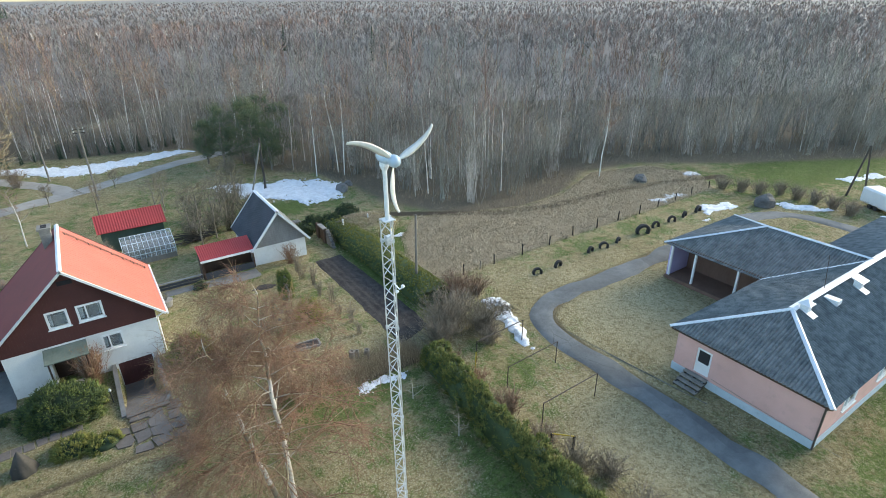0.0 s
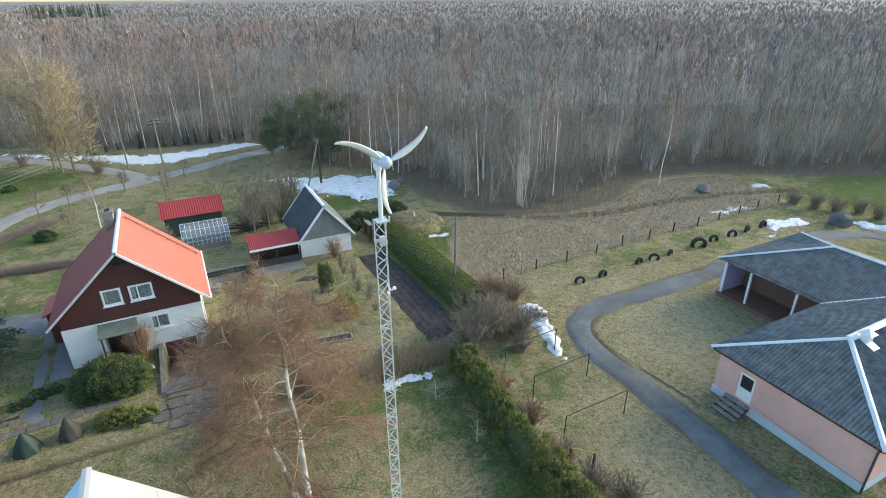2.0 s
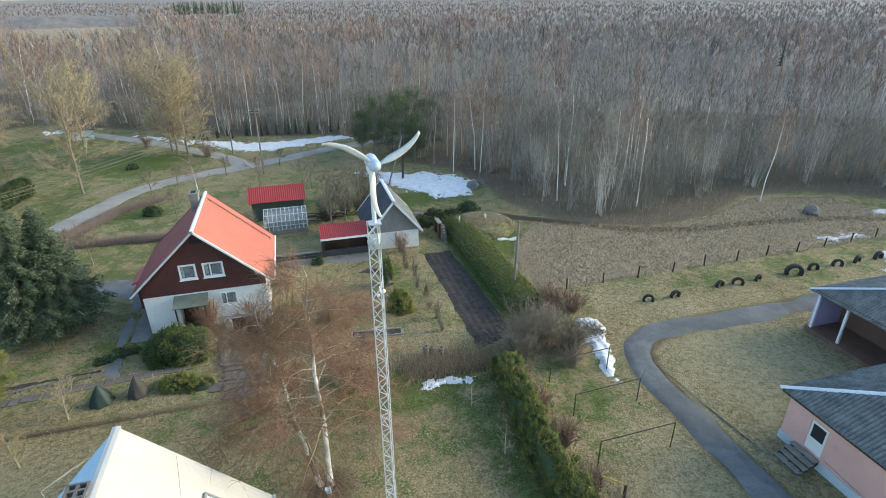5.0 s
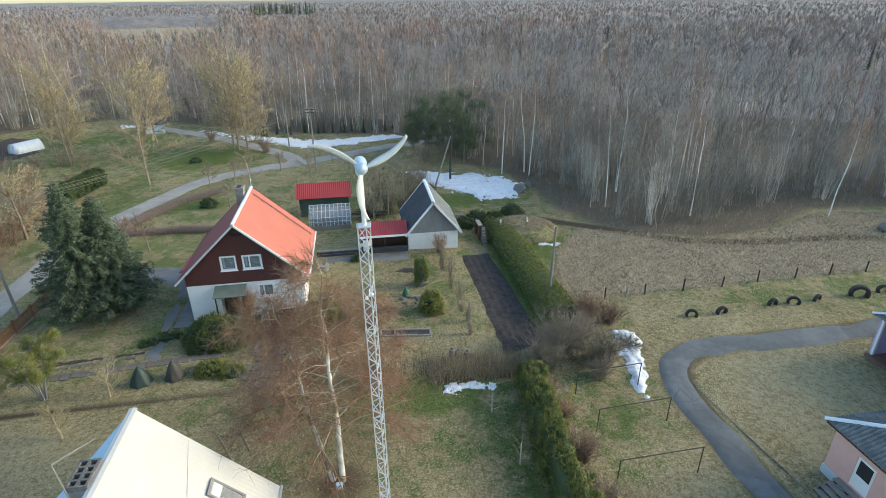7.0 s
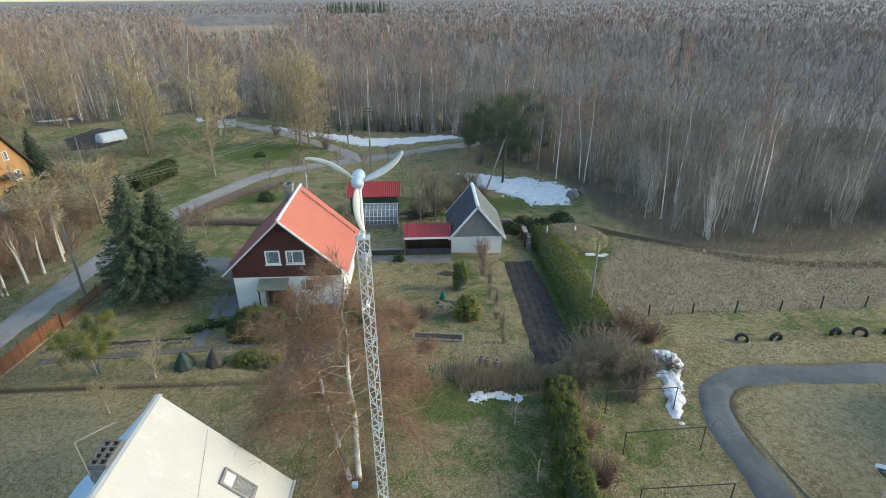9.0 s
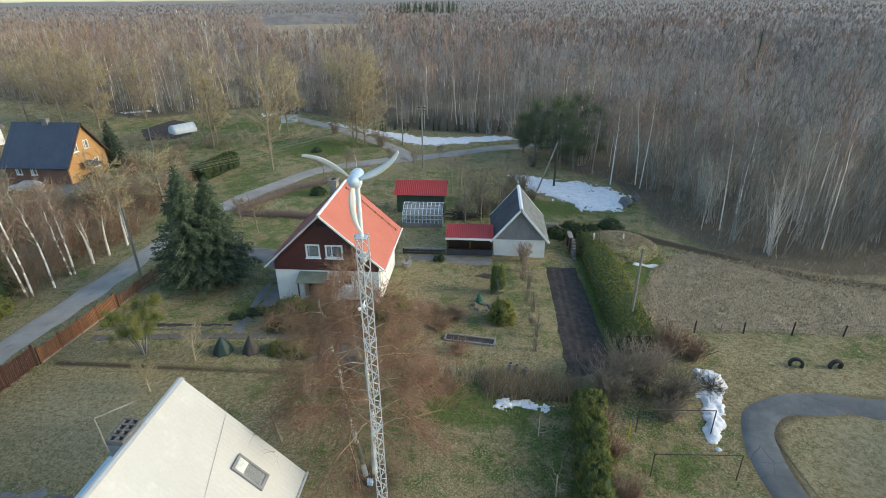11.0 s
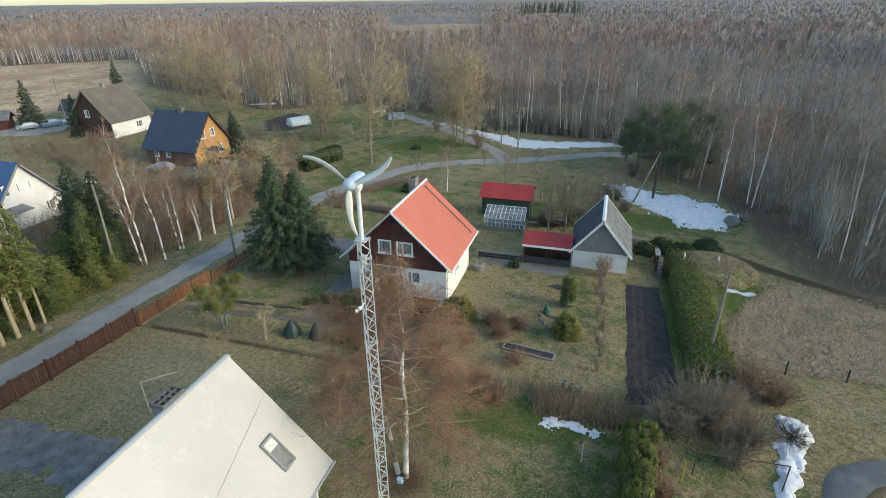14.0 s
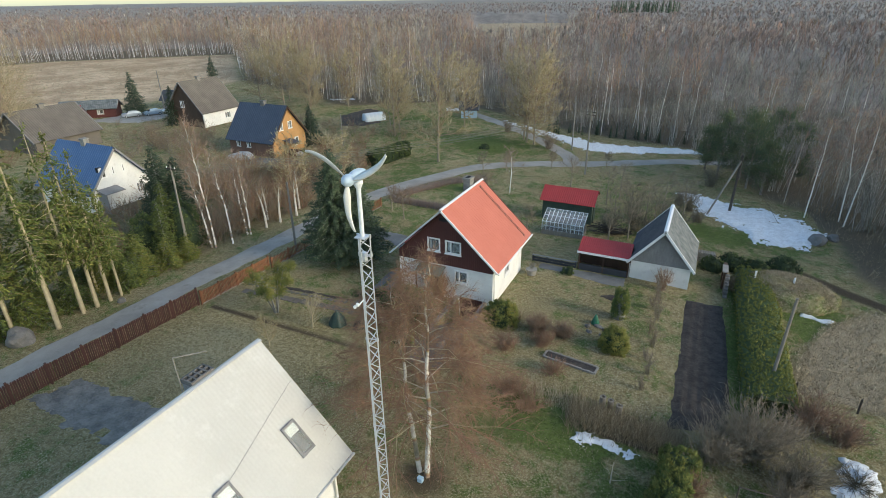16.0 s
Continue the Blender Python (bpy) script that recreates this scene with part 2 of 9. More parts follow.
M["path_concrete"] = surf("damp_grey_concrete", (0.115, 0.118, 0.118), (0.215, 0.215, 0.21), 0.8, 18, 0.85, 0.4, 0.01, stain=(0.10, 0.10, 0.085))
M["soil"] = surf("dug_soil", (0.020, 0.017, 0.016), (0.072, 0.061, 0.054), 1.8, 9, 0.95, 1.0, 0.10, stain=(0.115, 0.098, 0.082))
M["white_wall"] = surf("whitewashed_brick", (0.66, 0.67, 0.66), (0.78, 0.78, 0.76), 0.7, 18, 0.8, 0.4, 0.006, stain=(0.55, 0.54, 0.50))
M["white_paint"] = surf("white_paint", (0.72, 0.73, 0.73), (0.82, 0.82, 0.81), 0.9, 14, 0.5, 0.15, 0.003)
M["maroon"] = surf("maroon_boards", (0.070, 0.022, 0.020), (0.105, 0.034, 0.030), 0.5, 9, 0.7, 0.3, 0.006)
M["orange_roof"] = surf("orange_red_sheet_roof", (0.465, 0.135, 0.085), (0.53, 0.168, 0.110), 0.35, 6, 0.55, 0.15, 0.006, stain=(0.45, 0.13, 0.085))
M["red_roof"] = surf("red_sheet_roof", (0.33, 0.030, 0.030), (0.42, 0.045, 0.042), 0.4, 8, 0.5, 0.2, 0.006, stain=(0.26, 0.03, 0.03))
# red roofing darkened to carry the shade of the house's west slope
M["shaded_red_roof"] = surf("shaded_red_sheet_roof", (0.19, 0.024, 0.026), (0.25, 0.034, 0.034), 0.4, 8, 0.68, 0.2, 0.006, stain=(0.16, 0.024, 0.026))
M["green_boards"] = surf("faded_green_boards", (0.055, 0.085, 0.062), (0.095, 0.125, 0.092), 0.6, 8, 0.8, 0.4, 0.008, stretch=(1, 1, 0.15))
M["porch_green"] = surf("faded_green_sheet", (0.115, 0.150, 0.122), (0.185, 0.215, 0.180), 1.2, 9, 0.75, 0.2, 0.004, stain=(0.10, 0.11, 0.09))
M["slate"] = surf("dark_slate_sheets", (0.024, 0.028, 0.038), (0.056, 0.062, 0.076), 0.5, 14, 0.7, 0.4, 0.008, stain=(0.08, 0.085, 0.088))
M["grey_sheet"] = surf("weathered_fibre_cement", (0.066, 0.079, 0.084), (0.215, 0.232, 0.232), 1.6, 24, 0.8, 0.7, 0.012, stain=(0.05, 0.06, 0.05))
M["grey_boards"] = surf("grey_weathered_boards", (0.17, 0.17, 0.175), (0.26, 0.26, 0.265), 0.5, 10, 0.8, 0.4, 0.008, stretch=(1, 1, 0.2))
M["zinc"] = surf("galvanised_steel", (0.50, 0.52, 0.54), (0.66, 0.68, 0.70), 1.5, 20, 0.45, 0.15, 0.003, metal=0.55)
M["ridge_metal"] = surf("pale_ridge_capping", (0.58, 0.62, 0.66), (0.74, 0.77, 0.80), 0.8, 12, 0.5, 0.2, 0.004)
M["pink"] = surf("pink_plaster", (0.62, 0.375, 0.325), (0.72, 0.45, 0.40), 0.5, 25, 0.9, 0.35, 0.006, stain=(0.53, 0.34, 0.30))
M["blue_plinth"] = surf("pale_blue_plinth", (0.42, 0.50, 0.56), (0.54, 0.61, 0.66), 0.6, 20, 0.85, 0.3, 0.005, stain=(0.33, 0.38, 0.40))
M["lilac"] = surf("lilac_plaster", (0.42, 0.37, 0.60), (0.52, 0.47, 0.70), 0.6, 20, 0.85, 0.3, 0.005)
M["dark_wood"] = surf("dark_brown_wood", (0.050, 0.030, 0.020), (0.10, 0.06, 0.04), 0.7, 10, 0.75, 0.4, 0.006, stretch=(1, 1, 0.2))
M["veranda_boards"] = surf("brown_painted_boards", (0.13, 0.075, 0.055), (0.19, 0.115, 0.085), 0.6, 10, 0.8, 0.4, 0.006, stretch=(1, 1, 0.2))
M["cream_roof"] = surf("cream_sheet_roof", (0.47, 0.47, 0.445), (0.53, 0.53, 0.505), 0.3, 9, 0.65, 0.3, 0.006, stain=(0.62, 0.62, 0.60))
M["blue_roof"] = surf("blue_sheet_roof", (0.035, 0.085, 0.20), (0.055, 0.115, 0.25), 0.4, 8, 0.45, 0.2, 0.006)
M["fence_brown"] = surf("brown_stained_pales", (0.045, 0.017, 0.013), (0.075, 0.028, 0.020), 1.0, 12, 0.7, 0.4, 0.005, vary=0.25)
M["fence_orange"] = surf("orange_stained_pales", (0.17, 0.070, 0.032), (0.25, 0.110, 0.055), 1.0, 12, 0.7, 0.4, 0.005, vary=0.2)
M["orange_wood"] = surf("honey_coloured_boards", (0.40, 0.215, 0.080), (0.52, 0.300, 0.125), 0.5, 7, 0.65, 0.3, 0.006, stretch=(0.3, 1, 1))
M["navy_roof"] = surf("dark_blue_sheet_roof", (0.030, 0.042, 0.070), (0.050, 0.066, 0.10), 0.5, 8, 0.5, 0.2, 0.006)
M["old_roof"] = surf("brown_grey_old_roof", (0.105, 0.092, 0.078), (0.165, 0.145, 0.125), 0.5, 10, 0.85, 0.4, 0.008, stain=(0.10, 0.10, 0.075))
M["rubber"] = surf("old_tyre_rubber", (0.018, 0.018, 0.018), (0.045, 0.043, 0.040), 3, 30, 0.8, 0.4, 0.006, vary=0.2)
M["pole_wood"] = surf("grey_pole_wood", (0.17, 0.155, 0.135), (0.28, 0.26, 0.23), 1.0, 14, 0.85, 0.5, 0.006, stretch=(1, 1, 0.1))
M["post_wood"] = surf("dark_post_wood", (0.035, 0.030, 0.026), (0.08, 0.07, 0.06), 1.0, 14, 0.85, 0.5, 0.006, stretch=(1, 1, 0.1))
M["rust"] = surf("rusty_steel_tube", (0.045, 0.035, 0.030), (0.10, 0.075, 0.06), 3, 20, 0.7, 0.3, 0.003)
M["blade"] = surf("white_blade_gelcoat", (0.62, 0.62, 0.60), (0.74, 0.74, 0.72), 1.5, 16, 0.4, 0.1, 0.002)
M["nacelle"] = surf("pale_blue_grey_casing", (0.36, 0.47, 0.58), (0.44, 0.55, 0.66), 2.0, 16, 0.35, 0.1, 0.002)
M["glass"] = glass_material("window_glass")
M["dark"] = surf("dark_interior", (0.018, 0.018, 0.02), (0.03, 0.03, 0.034), 1, 5, 0.9, 0.1, 0.002)
M["curtain"] = surf("net_curtain", (0.42, 0.45, 0.45), (0.56, 0.58, 0.58), 6, 30, 0.9, 0.3, 0.006, stretch=(1, 1, 0.1))
M["stone"] = surf("grey_field_stone", (0.10, 0.097, 0.093), (0.20, 0.19, 0.18), 1.2, 9, 0.9, 0.8, 0.03, stain=(0.10, 0.10, 0.085), vary=0.15)
M["tarp"] = surf("dark_green_cover", (0.012, 0.030, 0.026), (0.028, 0.055, 0.046), 2, 12, 0.6, 0.4, 0.01)
M["tarp_grey"] = surf("dark_brown_cover", (0.035, 0.032, 0.028), (0.065, 0.060, 0.052), 2, 12, 0.7, 0.4, 0.01)
M["brick"] = surf("sooty_grey_brick", (0.15, 0.142, 0.128), (0.27, 0.255, 0.232), 2, 14, 0.9, 0.5, 0.008, stain=(0.07, 0.066, 0.06), vary=0.25)
M["plastic"] = surf("bleached_greenhouse_film", (0.50, 0.56, 0.60), (0.64, 0.70, 0.73), 1, 10, 0.4, 0.2, 0.005)
M["yellow"] = surf("yellow_paint", (0.55, 0.40, 0.03), (0.62, 0.46, 0.05), 3, 10, 0.6, 0.1, 0.002)
M["light_blue"] = surf("pale_blue_plastic", (0.35, 0.52, 0.66), (0.45, 0.60, 0.72), 3, 10, 0.5, 0.1, 0.002)
M["green_plastic"] = surf("green_plastic", (0.01, 0.10, 0.06), (0.02, 0.14, 0.08), 3, 10, 0.5, 0.1, 0.002)


# ---- building blocks ----
FIXED = set()  # things whose parts are given in places of the plan


def adopt(ob, parent):
    ob.parent = parent
    if parent.name in FIXED:
        ob.matrix_parent_inverse = parent.matrix_basis.inverted()


def thing(name, loc, label, category, group="", kind="", turn=0.0, fixed=False):
    ob = new(name)
    if fixed:
        FIXED.add(ob.name)
    ob.matrix_basis = pose(*loc, 0, 0, turn)
    ob.empty_display_size = 0.2
    return tagged(ob, label, category, group, kind)


def finish(ob, material, parent=None, label=""):
    if material:
        ob.data.materials.append(material)
    if parent is not None:
        adopt(ob, parent)
    if label:
        ob["label"] = label
    return ob


def part(name, bm, material, parent=None, label="", smooth=False, weld=False):
    me = bpy.data.meshes.new(name)
    if weld:
        bmesh.ops.remove_doubles(bm, verts=bm.verts, dist=0.0005)
    bmesh.ops.recalc_face_normals(bm, faces=bm.faces)
    bm.to_mesh(me)
    bm.free()
    if smooth:
        me.shade_smooth()
    return finish(new(name, me), material, parent, label)


def box(bm, x0, x1, y0, y1, z0, z1, bevel=0.0):
    m = Matrix.LocRotScale(((x0 + x1) / 2, (y0 + y1) / 2, (z0 + z1) / 2), None, (abs(x1 - x0), abs(y1 - y0), abs(z1 - z0)))
    made = bmesh.ops.create_cube(bm, size=1.0, matrix=m)
    if bevel:
        edges = {e for v in made["verts"] for e in v.link_edges}
        bmesh.ops.bevel(bm, geom=list(edges), offset=bevel, segments=1, affect="EDGES")
    return bm


def boxes(*rows, bevel=0.0):
    bm = bmesh.new()
    for r in rows:
        box(bm, *r, bevel=bevel)
    return bm


def slab(bm, corners, thick):
    """A plate whose upper face has these corners, thick downwards along its normal."""
    pts = [Vector(c) for c in corners]
    nrm = (pts[1] - pts[0]).cross(pts[2] - pts[0]).normalized()
    if nrm.z < 0:
        nrm = -nrm
    top = [bm.verts.new(p) for p in pts]
    low = [bm.verts.new(p - nrm * thick) for p in pts]
    bm.faces.new(top)
    bm.faces.new(low[::-1])
    for i in range(len(pts)):
        j = (i + 1) % len(pts)
        bm.faces.new((top[i], low[i], low[j], top[j]))
    return bm


def tube(bm, p0, p1, r0, r1=None, sides=6, cap=True):
    p0, p1 = Vector(p0), Vector(p1)
    r1 = r0 if r1 is None else r1
    d = (p1 - p0).normalized()
    u = d.orthogonal().normalized()
    w = d.cross(u)
    rings = []
    for p, r in ((p0, r0), (p1, r1)):
        rings.append([bm.verts.new(p + (u * math.cos(a) + w * math.sin(a)) * r) for a in (2 * math.pi * k / sides for k in range(sides))])
    for k in range(sides):
        bm.faces.new((rings[0][k], rings[0][(k + 1) % sides], rings[1][(k + 1) % sides], rings[1][k]))
    if cap:
        bm.faces.new(rings[0][::-1])
        bm.faces.new(rings[1])
    return bm


def pipe(points, r, sides=6):
    bm = bmesh.new()
    for a, b in zip(points, points[1:]):
        tube(bm, a, b, r, r, sides)
    return bm


def wall(bm, a, b, z0, top, thick, holes=()):
    """An upright wall from plan point a to b, thick to the left of that way. top: a height, or a list of (distance, height). holes: (s0, s1, z0, z1)."""
    a, b = Vector((*a, 0)), Vector((*b, 0))
    run = (b - a).length
    d = (b - a) / run
    side = Vector((-d.y, d.x, 0)) * thick
    prof = [(0, top), (run, top)] if isinstance(top, (int, float)) else list(top)

    def height(s):
        for (s0, h0), (s1, h1) in zip(prof, prof[1:]):
            if s <= s1 + 1e-9:
                return h0 + (h1 - h0) * (s - s0) / max(s1 - s0, 1e-9)
        return prof[-1][1]

    cuts = sorted({0.0, run, *(s for s, _ in prof), *(h[0] for h in holes), *(h[1] for h in holes)})
    for s0, s1 in zip(cuts, cuts[1:]):
        mid = (s0 + s1) / 2
        z = z0
        for h in sorted((h for h in holes if h[0] - 1e-6 <= mid <= h[1] + 1e-6), key=lambda h: h[2]):
            if h[2] > z:
                prism(bm, a, d, side, s0, s1, z, z, h[2], h[2])
            z = h[3]
        prism(bm, a, d, side, s0, s1, z, z, height(s0), height(s1))
    return bm


def walls(parent, name, material, label, *rows):
    """Several walls, each a part of its own."""
    for row in rows:
        part(name, wall(bmesh.new(), *row), material, parent, label, weld=True)


def verges(parent, material, label, plates, thick):
    for corners in plates:
        part("bargeboard", slab(bmesh.new(), corners, thick), material, parent, label)


def prism(bm, a, d, side, s0, s1, z00, z01, z10, z11):
    low0, low1 = a + d * s0 + Vector((0, 0, z00)), a + d * s1 + Vector((0, 0, z01))
    up0, up1 = a + d * s0 + Vector((0, 0, z10)), a + d * s1 + Vector((0, 0, z11))
    front = [bm.verts.new(p) for p in (low0, low1, up1, up0)]
    back = [bm.verts.new(p + side) for p in (low0, low1, up1, up0)]
    bm.faces.new(front)
    bm.faces.new(back[::-1])
    for i in range(4):
        j = (i + 1) % 4
        bm.faces.new((front[i], back[i], back[j], front[j]))


def waves(bm, eave0, eave1, top0, top1, period=0.18, depth=0.035, courses=0):
    """A corrugated roof slope between its eave line and its upper line (which may be a point or shorter): waves run up the slope."""
    e0, e1, t0, t1 = (Vector(p) for p in (eave0, eave1, top0, top1))
    along = (e1 - e0)
    run = along.length
    along /= run
    nrm = along.cross((t0 + t1) / 2 - (e0 + e1) / 2).normalized()
    if nrm.z < 0:
        nrm = -nrm
    s_t0, s_t1 = (t0 - e0).dot(along), (t1 - e0).dot(along)
    up = t0 - e0 - along * s_t0
    lo, hi = min(0.0, s_t0), max(run, s_t1)
    n = max(4, int((hi - lo) / period * 5))
    rows = []
    for i in range(n + 1):
        s = lo + (hi - lo) * i / n
        f0, f1 = 0.0, 1.0
        if s < 0:
            f0 = s / s_t0
        elif s > run:
            f0 = (s - run) / (s_t1 - run)
        if s < s_t0:
            f1 = s / s_t0
        elif s > s_t1:
            f1 = (run - s) / max(run - s_t1, 1e-6)
        off = nrm * (depth * 0.5 * math.cos(2 * math.pi * s / period))
        col = []
        for k in range(9):
            col.append(e0 + along * s + up * (f0 + (f1 - f0) * k / 8) + off)
        rows.append([bm.verts.new(p) for p in col])
    for ra, rb in zip(rows, rows[1:]):
        for k in range(len(ra) - 1):
            bm.faces.new((ra[k], rb[k], rb[k + 1], ra[k + 1]))
    return bm


def window(parent, origin, facing, w, h, frame_mat, mullions=1, depth=0.07, sash=0.07, name="window", curtain=True, lintel=0.0):
    """A window whose lower left corner, seen from outside, is at origin; facing: degrees, 0 looks along -y."""
    ob = thing(name, origin, "", "", turn=facing)
    for key in ("label", "category"):
        if key in ob:
            del ob[key]
    adopt(ob, parent)
    bm = bmesh.new()
    y0, y1 = -0.03, depth
    box(bm, 0, w, y0, y1, 0, sash)
    box(bm, 0, w, y0, y1, h - sash, h)
    box(bm, 0, sash, y0, y1, sash, h - sash)
    box(bm, w - sash, w, y0, y1, sash, h - sash)
    for k in range(mullions):
        x = w * ((k + 1) / (mullions + 1) if mullions != 1 else 0.36)
        box(bm, x - 0.035, x + 0.035, y0 + 0.01, y1, sash, h - sash)
    frame_ob = part("window_frame", bm, frame_mat, ob)
    box_glass = boxes((sash, w - sash, depth * 0.4, depth * 0.4 + 0.012, sash, h - sash))
    pane = part("pane", box_glass, M["glass"], ob)
    pane.visible_shadow = False
    part("window_sill", boxes((-0.05, w + 0.05, -0.10, 0.0, -0.045, -0.004)), frame_mat, ob)
    # near-black box behind the pane stands for the unlit room
    bm = boxes((0, w, 0.42, 0.45, 0, h), (-0.02, 0, depth, 0.45, 0, h), (w, w + 0.02, depth, 0.45, 0, h), (0, w, depth, 0.45, -0.02, 0), (0, w, depth, 0.45, h, h + 0.02))
    part("dark_backing", bm, M["dark"], ob)
    if curtain:
        for x0, x1 in ((sash, w * 0.24), (w * 0.82, w - sash)):
            bm = bmesh.new()
            n = 10
            row = []
            for i in range(n + 1):
                x = x0 + (x1 - x0) * i / n
                yy = 0.22 + 0.02 * math.sin(i * 2.4)
                row.append([bm.verts.new((x, yy, z)) for z in (sash, h - sash)])
            for p, q in zip(row, row[1:]):
                bm.faces.new((p[0], q[0], q[1], p[1]))
            c = part("curtain", bm, M["curtain"], ob)
            so = c.modifiers.new("thick", "SOLIDIFY")
            so.thickness = 0.006
    return ob


def mesh_np(name, verts, faces, tint=None, material=None, parent=None, label="", smooth=False):
    """A mesh from arrays; faces: a list of integer arrays of 3 or 4 columns."""
    me = bpy.data.meshes.new(name)
    verts = np.asarray(verts, np.float32)
    me.vertices.add(len(verts))
    me.vertices.foreach_set("co", verts.ravel())
    faces = [np.asarray(f, np.int32) for f in faces if len(f)]
    loops = np.concatenate([f.ravel() for f in faces])
    sizes = np.concatenate([np.full(len(f), f.shape[1], np.int32) for f in faces])
    starts = np.concatenate([[0], np.cumsum(sizes)[:-1]]).astype(np.int32)
    me.loops.add(len(loops))
    me.loops.foreach_set("vertex_index", loops)
    me.polygons.add(len(sizes))
    me.polygons.foreach_set("loop_start", starts)
    if tint is not None:
        me.attributes.new("tint", "FLOAT", "POINT").data.foreach_set("value", np.asarray(tint, np.float32))
    me.update(calc_edges=True)
    me.validate()
    if smooth:
        me.shade_smooth()
    return finish(new(name, me), material, parent, label)


def smooth_step(a, b, v):
    t = min(1.0, max(0.0, (v - a) / (b - a)))
    return t * t * (3 - 2 * t)


def ground_z(x, y):
    """The height of the ground: a shallow fall to the east, to the west and to the north, a garage ramp."""
    z = max(-0.8, -0.5 * smooth_step(9, 20, x) - 0.5 * smooth_step(19, 27, -x) - 0.6 * smooth_step(46, 64, y))
    if -1.55 < x < 0.35 and 27.8 < y < 33.4:
        z -= 1.45 * smooth_step(27.8, 32.6, y)
    return z

# ---- ground ----
EDGE = [(-420, 40), (-240, 95), (-228, 140), (-180, 188), (-112, 124), (-76, 110), (-60, 100), (-40, 114), (-26, 106), (-8, 94), (3, 90.5), (13, 88.5), (17, 79), (20, 69), (25.5, 65), (28, 58), (28, 51), (30.2, 46), (32.7, 43.4), (37, 42.2), (43, 43), (51, 47.5), (61, 46), (72, 38), (90, 28), (140, 8), (420, -60)]
FOREST = EDGE + [(3000, -60), (3000, 3000), (-3000, 3000), (-3000, 40)]
FIELD = [(19.6, 31.8), (20.5, 36), (22.5, 40.5), (26, 44), (31, 42), (37, 40), (43, 40.5), (52, 44), (60, 42), (62, 36), (58.5, 32.2)]
FAR_FIELD = [(-100, 60), (-112, 122), (-180, 188), (-228, 140), (-240, 95), (-300, 60), (-200, 45), (-130, 50)]
FAR_FIELD_2 = [(-88, 240), (-51, 229), (-108, 522), (-200, 512)]


def inside(poly, px, py):
    """Signed distance to a polygon, positive inside, for arrays of points."""
    px, py = np.asarray(px, float), np.asarray(py, float)
    inn = np.zeros(px.shape, bool)
    best = np.full(px.shape, 1e9)
    for (x0, y0), (x1, y1) in zip(poly, poly[1:] + poly[:1]):
        dx, dy = x1 - x0, y1 - y0
        t = np.clip(((px - x0) * dx + (py - y0) * dy) / (dx * dx + dy * dy), 0, 1)
        best = np.minimum(best, np.hypot(px - x0 - t * dx, py - y0 - t * dy))
        if y0 != y1:
            inn ^= ((y0 > py) != (y1 > py)) & (px < dx * (py - y0) / dy + x0)
    return np.where(inn, best, -best)


def near_line(line, px, py):
    best = np.full(np.shape(px), 1e9)
    for (x0, y0), (x1, y1) in zip(line, line[1:]):
        dx, dy = x1 - x0, y1 - y0
        t = np.clip(((px - x0) * dx + (py - y0) * dy) / (dx * dx + dy * dy), 0, 1)
        best = np.minimum(best, np.hypot(px - x0 - t * dx, py - y0 - t * dy))
    return best


def spread(lo, hi, step, reach):
    inner = list(np.arange(lo, hi + 1e-6, step))
    out, s, v = [], step, hi
    while v < reach:
        s *= 1.35
        v += s
        out.append(v)
    left, s, v = [], step, lo
    while v > -reach:
        s *= 1.35
        v -= s
        left.append(v)
    return left[::-1] + inner + out


gx = np.array(sorted(spread(-32, 62, 0.5, 3500) + list(np.arange(-260, -50, 5.3)) + [-1.62, -1.57, 0.37, 0.42]))
gy = np.array(sorted(spread(2, 90, 0.5, 3500) + list(np.arange(101, 200, 5.3)) + list(np.arange(210, 560, 14.3)) + [27.75, 33.35, 33.42]))
GX, GY = np.meshgrid(gx, gy)
px, py = GX.ravel(), GY.ravel()
pz = np.array([ground_z(x, y) for x, y in zip(px, py)])
pz += np.array([0.05 * noise.noise((x * 0.35, y * 0.35, 0)) for x, y in zip(px, py)]) * (np.abs(px) < 80)
nx, ny = len(gx), len(gy)
idx = np.arange(nx * ny).reshape(ny, nx)
quads = np.stack([idx[:-1, :-1].ravel(), idx[:-1, 1:].ravel(), idx[1:, 1:].ravel(), idx[1:, :-1].ravel()], 1)
ground = mesh_np("ground", np.stack([px, py, pz], 1), [quads], None, M["ground"], smooth=True)
tagged(ground, "brownish early-spring lawn, dry field and forest floor", "ground", kind="structure")

